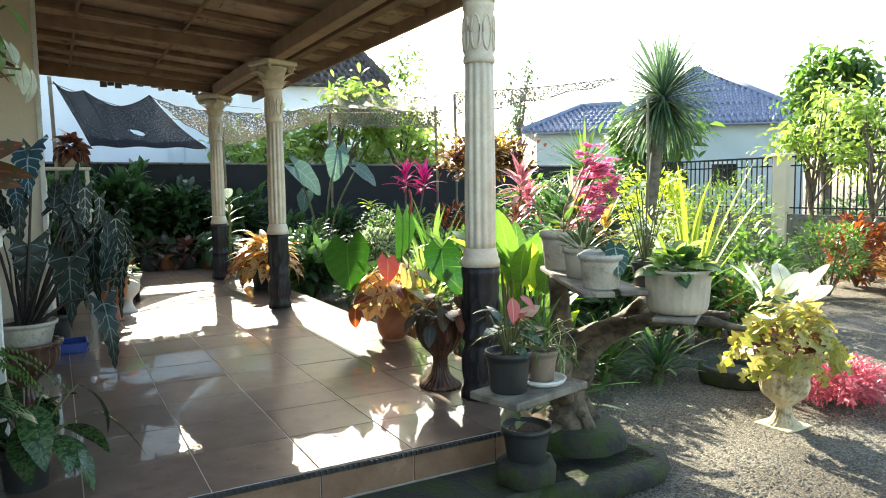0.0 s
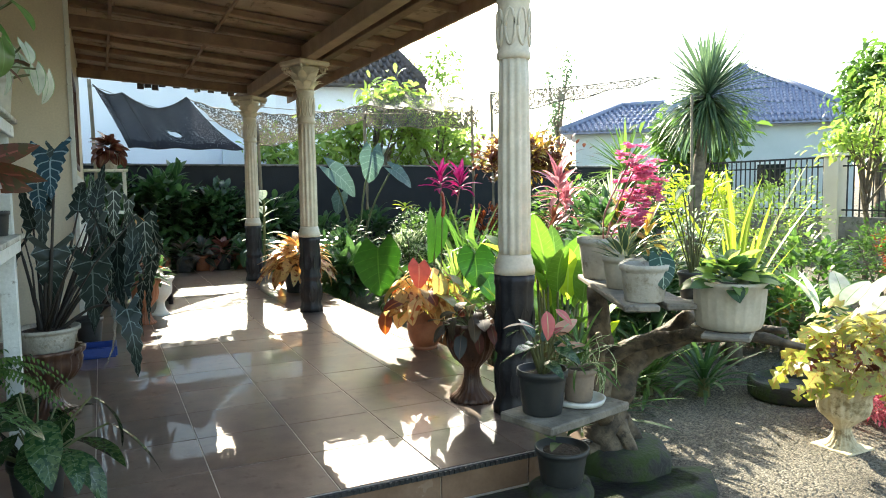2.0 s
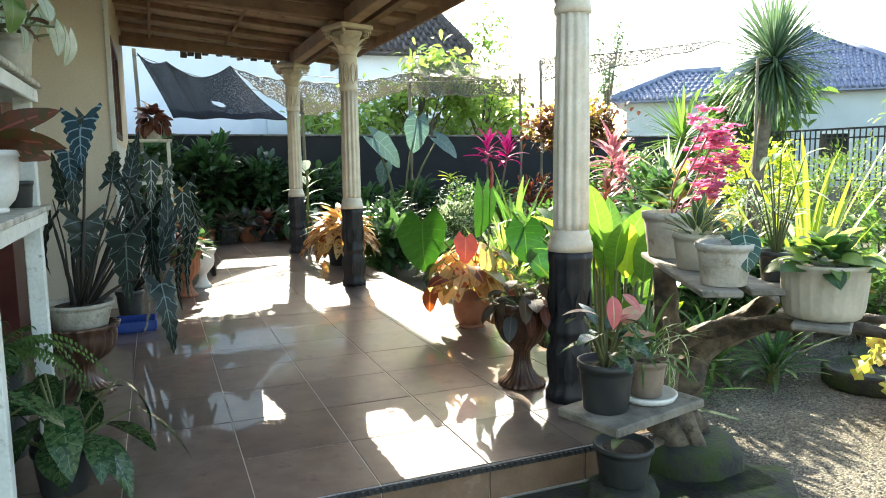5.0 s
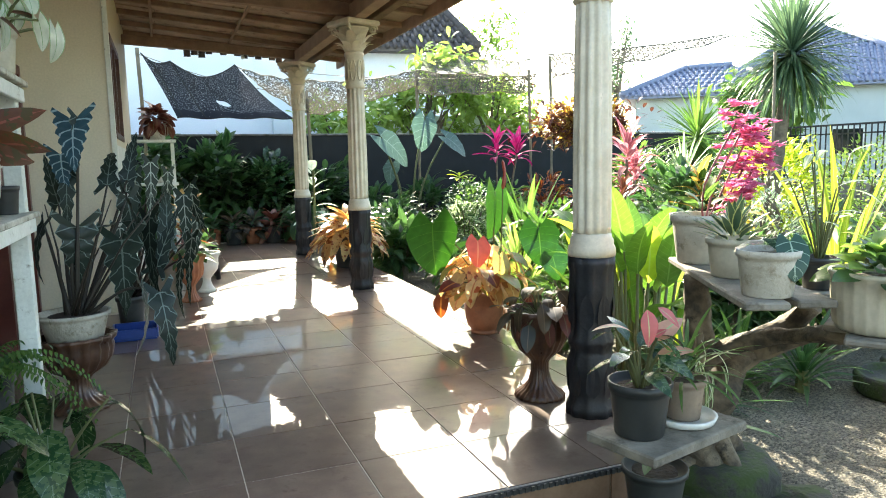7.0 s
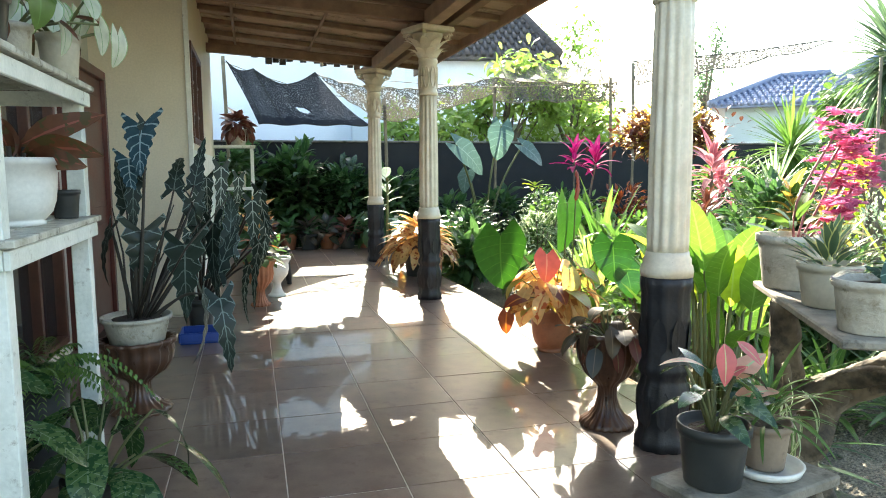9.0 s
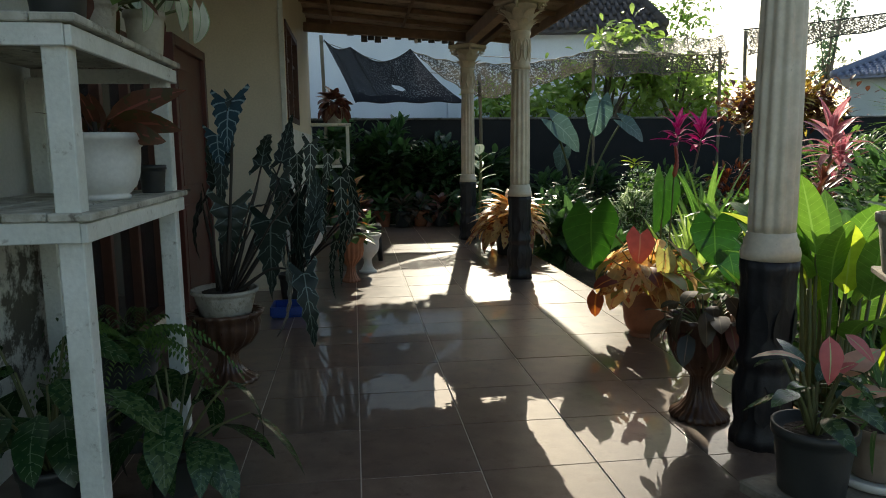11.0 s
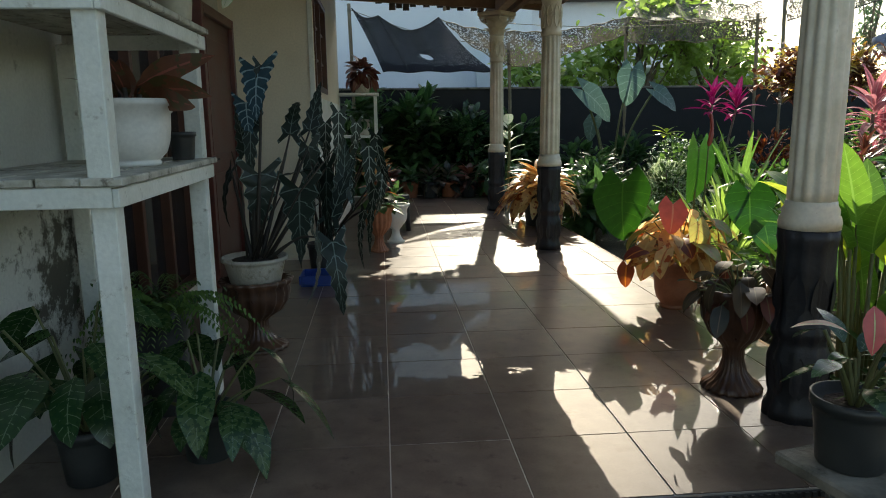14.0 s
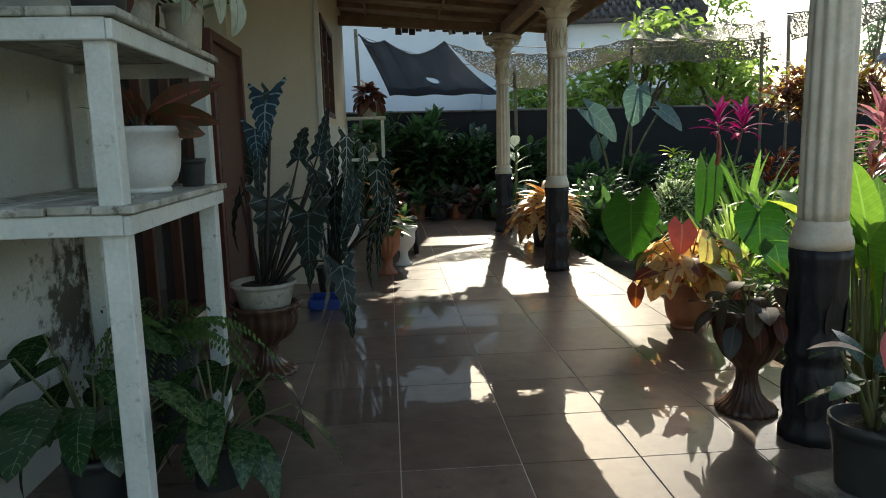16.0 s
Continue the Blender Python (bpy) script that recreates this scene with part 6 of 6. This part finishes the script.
# bushes against the back wall and in the bed
for x, y, rx, rz, n, g, mat, lab in (
    (-0.4, 10.9, 0.8, 1.15, 1000, L_LARGE, G_DARK, "dark leafy bush against the black wall"),
    (0.7, 11.0, 0.8, 1.2, 1000, L_LARGE, G_DARK, "tall dark leafy bush against the wall"),
    (1.6, 11.0, 0.7, 1.05, 900, L_LARGE, AGLA, "shaded bush against the black wall"),
    (2.6, 10.9, 0.7, 0.95, 700, L_LARGE, G_DARK, "shaded green bush beside the far column"),
    (0.2, 11.1, 0.5, 1.05, 500, L_MED, G_DARK, "tall fine-leaved bush at the back wall"),
    (3.6, 10.6, 0.7, 0.6, 420, L_LARGE, G_DARK, "dark shaded bush along the wall"),
    (4.7, 10.7, 0.7, 0.7, 420, L_LARGE, G_DARK, "dark shaded shrub by the black wall"),
    (5.9, 10.6, 0.7, 0.65, 420, L_MED, G_MID, "green shrub by the black wall"),
    (3.0, 5.4, 0.4, 0.35, 320, L_MED, G_DARK, "low dark plants by the porch side"),
    (2.7, 6.6, 0.4, 0.4, 320, L_LARGE, G_DARK, "dark broad plants by the porch side"),
    (3.3, 8.6, 0.55, 0.5, 500, L_MED, G_MID, "green bush near the far column"),
    (4.3, 5.6, 0.5, 0.45, 700, L_SMALL, VARIEG, "white-flecked shrub with small leaves"),
    (5.4, 9.6, 0.9, 0.7, 900, L_MED, G_DARK, "dark hedge along the back wall"),
    (4.7, 2.4, 0.45, 0.5, 700, L_SMALL, VARIEG, "pale yellow fine-leaved shrub"),
):
    bush("shrub", (x, y, GROUND), rx, rx * 0.8, rz, n, g, mat, lab, shell=0.3)
for x, y, s in ((10.2, 0.6, 1.5), (9.0, 1.6, 1.2)):
    t = thing("caladium", (x, y, GROUND), "white-leaved caladium growing in the gravel bed", "plant")
    leaves_as_parts(t, [lv], CALWHITE, rosette(16, 0.2, 0.25, (10, 75), 0.06, (s, s * 1.5)))
    v, f = lathe([(0.12, 0), (0.15, 0.2), (0.02, 0.21)], 12)
    part("base_pot", to_mesh("base_pot", v, f), BLACKPOT, t)
# elephant-ear and dark broad leaves along the black wall at the porch end
for i, (x, y, h, mat) in enumerate(((-0.3, 10.7, 0.9, G_DARK), (0.6, 10.9, 1.0, G_DARK), (1.4, 10.6, 0.9, G_DARK), (2.2, 10.4, 0.9, AGLA), (2.9, 10.2, 0.8, G_DARK), (2.0, 9.4, 0.7, G_DARK), (2.7, 9.0, 0.6, G_MID), (1.0, 10.4, 0.7, AGLA), (0.1, 10.4, 0.7, G_DARK), (3.4, 9.6, 0.9, G_DARK))):
    t = thing("broadleaf_plant", (x, y, GROUND if x > 2.05 or y > 10.2 else 0), "dark broad-leaved plant in the shade of the back wall", "plant", "shade plants")
    broadleaf(t, 0.1, 22, L_DARKBIG, mat, (0.3, h), (35, 85), leaf_tilt=(-60, 5), s=(0.7, 1.2), rad=0.008)
t = thing("dieffenbachia", (1.95, 8.6, GROUND), "white-variegated dieffenbachia by the far column", "plant")
leaves_as_parts(t, [leaf_geo(0.36, 0.14, "oval", 6, d, 0.15) for d in (0.5, 0.9)], CALWHITE, rosette(18, 0.55, 0.95, (-10, 55), 0.08, (0.8, 1.2)))
v, f = tube([(0, 0, 0), (0.03, 0, 1.5)], 0.022, 7)
part("stem", to_mesh("stem", v, f), STEM, t)
t = thing("elephant_ear", (3.9, 9.6, GROUND), "tall blue-green elephant ear above the back wall", "plant")
em = [((-0.55, -0.2, 2.05), -95, -35, 50, 1.9), ((0.35, 0, 2.4), 150, -66, -20, 1.6), ((0.75, 0, 2.05), -100, -30, 45, 1.4), ((-0.25, 0.1, 1.6), 140, -50, 0, 1.1)]
leaves_as_parts(t, [leaf_geo(0.4, 0.26, "heart", 10, 0.6, 0.12, 0.04, 0.28, 3)], ELEPH, [aim(p, y, tl, ro, s) for p, y, tl, ro, s in em])
stem_parts(t, [tube(smooth_curve([(0, 0, 0), (p[0] * 0.4, p[1] * 0.4, p[2] * 0.6), p], 4), 0.018, 6) for p, *_ in em], STEM)
# light-green papaya-like tuft
t = thing("star_leaf_plant", (4.4, 8.4, GROUND), "small plant with a star of bright green leaves", "plant")
leaves_as_parts(t, [leaf_geo(0.26, 0.07, "lance", 5, 0.6, 0.2)], G_LIME, rosette(12, 1.3, 0.06, (5, 40), 0.02, (0.8, 1.1)))
v, f = tube([(0, 0, 0), (0, 0, 1.32)], 0.012, 6)
part("stem", to_mesh("stem", v, f), STEM, t)
strap_plant("lily_clump", (3.2, 4.0, GROUND), 44, 0.85, 0.06, G_BRIGHT, "upright clump of bright green sword leaves", tilt=(40, 88), droop=(0.2, 0.7))

# ---- trees ----


def tree(loc, h, crown, n, mat, label, geos=None, trunk_r=0.09, limbs=6, light=1):
    t = thing("tree", loc, label, "tree")
    cx, cy, cz = crown
    st = [tube(smooth_curve([(0, 0, 0), (0.1, 0.05, h * 0.3), (-0.05, 0.1, h * 0.62), (0, 0, h * 0.9)], 4), [trunk_r] * 4 + [trunk_r * 0.8] * 4 + [trunk_r * 0.4] * 5, 9, 0.2)]
    blobs = []
    for i in range(limbs * 2):
        a = i * 2.4 + R.uniform(-0.3, 0.3)
        z = h * R.uniform(0.62, 1.12)
        e = Vector((math.cos(a) * cx * R.uniform(0.3, 0.85), math.sin(a) * cy * R.uniform(0.3, 0.85), z))
        b = Vector((0, 0.03, h * R.uniform(0.35, 0.7)))
        st.append(tube(smooth_curve([b, b.lerp(e, 0.5) + Vector((0, 0, 0.1)), e], 4), [trunk_r * 0.45] * 4 + [trunk_r * 0.2] * 5, 6))
        blobs.append(e)
    v, f = joined(st)
    part("trunk", to_mesh("trunk", v, f, smooth=True), BARK, t)
    items = []
    for i in range(n):
        c = blobs[i % len(blobs)]
        p = c + Vector((R.gauss(0, cx * 0.2), R.gauss(0, cy * 0.2), R.gauss(0, cz * 0.2)))
        items.append(((geos or L_MED)[i % 2], aim(p, R.uniform(0, 360), R.uniform(-50, 40), R.uniform(-40, 40), R.uniform(0.7, 1.3))))
    part("crown", cluster("crown", items), mat, t)
    return t


L_TREE = [leaf_geo(0.24, 0.1, "oval", 4, 0.7, 0.2), leaf_geo(0.3, 0.11, "lance", 4, 1.0, 0.2)]
L_FAR = [leaf_geo(0.45, 0.2, "oval", 3, 0.7, 0.2), leaf_geo(0.5, 0.18, "lance", 3, 1.0, 0.2)]
tree((5.7, 13.2, GROUND), 3.7, (1.5, 1.1, 1.2), 1100, G_BRIGHT, "leafy bright green tree behind the garden wall", L_TREE)
tree((3.6, 13.0, GROUND), 2.6, (1.3, 1.0, 1.0), 700, G_BRIGHT, "low leafy tree behind the garden wall", L_TREE)
tree((7.6, 13.6, GROUND), 3.6, (1.5, 1.0, 1.2), 1000, G_BRIGHT, "green tree behind the back wall", L_TREE)
tree((11.4, 4.6, GROUND), 2.9, (0.85, 0.8, 0.8), 700, G_BRIGHT, "slender garden tree with light green leaves", L_MED, 0.05)
tree((11.2, 3.4, GROUND), 2.8, (0.9, 0.8, 0.8), 900, G_BRIGHT, "slender leaning garden tree with light leaves", L_MED, 0.045)
tree((17.5, 8.2, GROUND), 4.3, (1.15, 1.1, 1.3), 2600, G_MID, "large green street tree beyond the fence", L_TREE, 0.15)
tree((19.5, 5.8, GROUND), 3.6, (2.4, 2.2, 1.6), 4500, G_DARK, "broad dark tree beyond the railing", L_TREE, 0.15)
tree((15.5, 12.5, GROUND), 3.2, (1.6, 1.5, 1.1), 900, G_MID, "green tree beyond the garden corner", L_FAR, 0.1)
tree((22.8, 29.5, GROUND), 7.6, (1.0, 1.0, 2.4), 700, G_BLUE, "tall feathery distant tree", L_TREE, 0.15)
tree((11.6, 23.5, GROUND), 6.0, (2.0, 1.8, 1.6), 2200, G_MID, "distant tree beside the dark roof", L_TREE, 0.12)
tree((13.0, 30.0, GROUND), 4.8, (3.2, 2.0, 1.6), 900, G_MID, "distant green tree line", L_FAR, 0.12)

# ---- shade nets on poles ----


def sheet(fn, nu, nv, tear=None):
    V, F = [], []
    for j in range(nv + 1):
        for i in range(nu + 1):
            V.append(fn(i / nu, j / nv))
    for j in range(nv):
        for i in range(nu):
            if tear and ((i / nu - tear[0]) / tear[2]) ** 2 + ((j / nv - tear[1]) / tear[3]) ** 2 < 1:
                continue
            a = j * (nu + 1) + i
            F.append((a, a + 1, a + nu + 2, a + nu + 1))
    return to_mesh("sheet", V, F, smooth=True)


def scallop(u, peaks, sag):
    """Height of a hem hung between peaks given as (u, height), sagging between them."""
    for (ua, za), (ub, zb) in zip(peaks, peaks[1:]):
        if u <= ub:
            k = (u - ua) / (ub - ua)
            return za + (zb - za) * k - sag * (ub - ua) * math.sin(k * math.pi)
    return peaks[-1][1]


def dark_net(u, v):
    top = Vector((-0.45 + 1.52 * u, 10.55, scallop(u, ((0, 3.23), (0.3, 3.11), (1, 3.08)), 0.34)))
    low = Vector((0.06 + 1.97 * u, 10.5, 2.16 + 0.015 * math.sin(u * 19)))
    return top.lerp(low, v) + Vector((0.05 * math.sin(v * math.pi) * (1 - u), 0.16 * math.sin(v * math.pi) + 0.03 * math.sin(u * 23 + v * 4), -0.05 * math.sin(v * math.pi)))


def old_net(u, v):
    x = 1.05 + 3.45 * u
    top = scallop(u, ((0, 3.08), (0.3, 2.86), (1, 3.1)), 0.16)
    low = min(top - 0.02, 2.86 - 0.66 * math.sin(min(1, u * 2.1 + 0.1) * math.pi / 2) + 0.92 * max(0, u - 0.34) ** 1.05)
    return (x + 0.4 * (1 - v) * (1 - u), 10.62 - 0.12 * math.sin(v * math.pi) + 0.03 * math.sin(u * 31 + v * 5), low + (top - low) * v + 0.012 * math.sin(u * 60 + v * 9))


def net_flap(u, v):
    low = 2.66 + 0.1 * u - 0.06 * math.sin(u * 3 * math.pi) ** 2
    top = scallop(u, ((0, 3.1), (0.5, 3.06), (1, 3.08)), 0.1)
    return (4.5 + 2.6 * u, 10.6 + 0.04 * math.sin(u * 27 + v * 3), low + (top - low) * v)


def net_canopy(u, v):
    return (4.5 + 2.75 * u + 0.9 * v, 10.6 + 2.1 * v, 3.08 + 0.62 * v - 0.14 * math.sin(v * math.pi) - 0.07 * math.sin(u * 3 * math.pi) ** 2 + 0.02 * math.sin(u * 40))


def wide_net(u, v):
    w = 0.4 * (1 - u) + 0.08
    return (7.1 + 4.2 * u, 9.9 - 0.4 * u + 0.2 * v, 3.17 + 0.72 * u + w * (v - 0.5) - 0.05 * math.sin(u * math.pi) + 0.03 * math.sin(u * 21) * (1 - v))


net = thing("shade_net", (0, 0, 0), "dark shade netting hung beyond the porch with a torn hole", "shade net")
part("net_cloth", sheet(dark_net, 90, 36, (0.55, 0.55, 0.06, 0.07)), NETDARK, net)
for u in (0.3, 0.1):
    v, f = tube([Vector(dark_net(u - 0.06 * k / 10, k / 10)) - Vector((0, 0.015, 0)) for k in range(11)], 0.012, 5)
    part("seam", to_mesh("seam", v, f, smooth=True), IRON, net)
part("lower_band", sheet(lambda u, v: Vector(dark_net(u, 0.84 + 0.16 * v)) - Vector((0, 0.02, 0)), 60, 6), NETDARK, net, "doubled dark hem of the net")
v, f = tube([Vector(dark_net(k / 30, 0.0)) for k in range(31)], 0.012, 5)
part("hem", to_mesh("hem", v, f, smooth=True), IRON, net)
v, f = tube([Vector(dark_net(k / 30, 1.0)) for k in range(31)], 0.016, 5)
part("hem", to_mesh("hem", v, f, smooth=True), IRON, net)
net2 = thing("shade_net", (0, 0, 0), "worn speckled shade netting sagging over the plants", "shade net")
part("net_panel", sheet(old_net, 70, 26), NETOLD, net2)
part("net_flap", sheet(net_flap, 60, 14), NETOLD, net2)
part("net_canopy", sheet(net_canopy, 60, 40), NETOLD, net2)
for fn, ends in ((old_net, (0.0, 1.0)), (net_flap, (0.0, 1.0)), (net_canopy, (1.0,))):
    for e in ends:
        v, f = tube([Vector(fn(k / 60, e)) for k in range(61)], 0.01, 5)
        part("hem", to_mesh("hem", v, f, smooth=True), BAMBOO, net2)
for k in range(5):
    v, f = tube([Vector(net_canopy(0.12 + 0.19 * k, j / 12)) - Vector((0, 0, 0.012)) for j in range(13)], 0.012, 5)
    part("rope_seam", to_mesh("rope_seam", v, f, smooth=True), BAMBOO, net2)
    v, f = tube([Vector(net_flap(0.12 + 0.19 * k + 0.04 * j / 6, j / 6)) - Vector((0, 0.015, 0)) for j in range(7)], 0.012, 5)
    part("rope_seam", to_mesh("rope_seam", v, f, smooth=True), BAMBOO, net2)
net3 = thing("shade_net", (0, 0, 0), "thin grey shade netting strung over the garden", "shade net")
part("net_cloth", sheet(wide_net, 60, 16), NETOLD, net3)
for e in (0.0, 1.0):
    v, f = tube([Vector(wide_net(k / 40, e)) for k in range(41)], 0.012, 5)
    part("hem", to_mesh("hem", v, f, smooth=True), IRON, net3)
for x, y, h in ((-0.5, 10.62, 3.6), (2.35, 10.75, 2.95), (6.95, 10.6, 3.45), (4.5, 10.7, 3.35), (12.3, 9.3, 4.5), (7.1, 10.0, 3.65)):
    p = thing("net_pole", (x, y, GROUND), "weathered bamboo pole holding up the shade net", "pole", "net poles")
    v, f = tube(smooth_curve([(0, 0, 0), (0.03, 0, h * 0.5), (0, 0.02, h)], 4), 0.032, 8, 0.1)
    part("pole_shaft", to_mesh("pole_shaft", v, f, smooth=True), BAMBOO, p)
for a, b in (((-0.5, 10.6, 3.22), (2.35, 10.75, 2.6)), ((11.2, 9.6, 3.89), (12.3, 9.3, 4.1)), ((1.7, 9.05, 2.8), (6.95, 10.6, 3.1))):
    c = [Vector(a).lerp(Vector(b), i / 10) - Vector((0, 0, 0.12 * math.sin(i / 10 * math.pi))) for i in range(11)]
    v, f = tube(c, 0.006, 5)
    tagged(part("rope", to_mesh("rope", v, f, smooth=True), BAMBOO), "thin rope that carries the shade net", "rope", "net ropes")

# ---- small pieces ----
lamp = thing("hanging_bulb", (0.99, 8.6, 3.1), "small unlit bulb hanging under the porch roof", "light bulb")
v, f = tube([(0, 0, -0.02), (0, 0, -0.1)], 0.005, 6)
part("cord", to_mesh("cord", v, f), IRON, lamp)
v, f = lathe([(0.012, -0.1), (0.016, -0.13), (0.03, -0.165), (0.024, -0.19), (0.004, -0.2)], 12)
part("bulb", to_mesh("bulb", v, f, smooth=True), WHITEPOT, lamp)

# pebbles and twigs lying on the gravel near the porch
pv = []
for i in range(26000):
    x, y = R.uniform(1.6, 7.5), R.uniform(-2.2, 2.6)
    if x < 2.6 and y > -0.55:
        continue
    s = R.uniform(0.004, 0.01)
    z = GROUND + 0.025 * noise.noise((x * 0.9, y * 0.9, 3))
    pv.append(([(x - s, y - s * R.uniform(0.5, 1), z), (x + s, y - s, z), (x + s * R.uniform(0.5, 1), y + s, z), (x - s, y + s, z), (x, y, z + s * R.uniform(0.6, 1.1))], [(0, 1, 4), (1, 2, 4), (2, 3, 4), (3, 0, 4)]))
v, f = joined(pv)
tagged(part("gravel", to_mesh("gravel", v, f), PEBBLE), "loose grey gravel stones", "gravel", kind="stuff")

# riser tiles, ribbed black nosing and the floor tiles
x = -1.5
rtile = box(0.003, 0.497, -0.012, -0.002, -0.165, -0.012, 0.002)
rme = bpy.data.meshes.new("riser_tile")
rtile.to_mesh(rme)
rtile.free()
rme.materials.append(RISER)
while x < 1.99:
    part("riser_tile", rme, None, porch, "", Matrix.Translation((x, 0, 0)))
    x += 0.5
structure("porch_side", box(X_CURB + 0.002, X_CURB + 0.03, 0.0, Y_FAR, GROUND - 0.1, -0.004, 0.004), RISER, "brown tiled side face of the porch", "step")
nose = bmesh.new()
box(-1.6, X_CURB, -0.022, -0.0125, -0.028, 0.0, 0.003, bm=nose)
for k in range(110):
    xx = -1.1 + k * 0.0285
    box(xx, xx + 0.014, -0.03, -0.0222, -0.024, -0.004, bm=nose)
structure("nosing", nose, RUBBER, "ribbed black rubber nosing along the porch edge", "trim")
tb = box(0.0025, 0.4975, 0.0025, 0.4975, -0.012, 0.0, 0.0015)
tme = bpy.data.meshes.new("tile")
tb.to_mesh(tme)
tb.free()
tme.materials.append(TILE)
tb = box(0.0025, X_CURB - 2.004, 0.0025, 0.4975, -0.012, 0.0, 0.0015)
edge_me = bpy.data.meshes.new("tile")
tb.to_mesh(edge_me)
tb.free()
edge_me.materials.append(TILE)
for j in range(20):
    for i in range(-3, 5):
        x, y = i * 0.5, j * 0.5
        if x < X_BLOCK - 0.3 and y >= Y_BLOCK - 0.1:
            continue
        if i == 4:
            part("tile", edge_me, None, porch, "", pose(x, y, 0.0005 * (j % 3)))
            continue
        part("tile", tme, None, porch, "", pose(x, y, 0.0005 * ((i * 7 + j * 3) % 3), R.uniform(-0.14, 0.14), R.uniform(-0.14, 0.14), 0))

# ---- low planting between the columns and the garden wall ----
wf = bush("flowering_shrub", (3.75, 6.6, GROUND), 0.5, 0.4, 0.72, 1500, L_SMALL, G_MID, "green shrub flecked with small white flowers by the wall", up=20, shell=0.3)
blooms = []
for i in range(260):
    a, e = R.uniform(0, 6.28), R.uniform(-0.5, 1.4)
    p = Vector((math.cos(a) * math.cos(e) * 0.42, math.sin(a) * math.cos(e) * 0.36, 0.75 + math.sin(e) * 0.58))
    blooms.append((L_SMALL[0], aim(p, R.uniform(0, 360), R.uniform(-30, 60), R.uniform(-40, 40), R.uniform(0.35, 0.6))))
tagged(part("blossom", cluster("blossom", blooms), CALWHITE, wf, "small white blossoms"), kind="stuff")
bush("shrub", (2.95, 7.3, GROUND), 0.45, 0.4, 0.65, 520, L_MED, G_DARK, "dark green leafy shrub in the shade by the wall", shell=0.3)
bush("shrub", (4.7, 7.2, GROUND), 0.5, 0.4, 0.66, 620, L_MED, G_MID, "mid-green leafy shrub before the garden wall", shell=0.3)
strap_plant("sword_plant", (4.15, 5.6, GROUND), 34, 1.15, 0.085, G_MID, "tall clump of green sword leaves with pale edges", tilt=(45, 86), droop=(0.25, 0.8), lift=0.3)
strap_plant("silver_grass", (3.55, 4.9, GROUND), 40, 0.75, 0.04, VARIEG, "tuft of pale silver striped leaves", tilt=(30, 86), droop=(0.3, 0.9), lift=0.3)
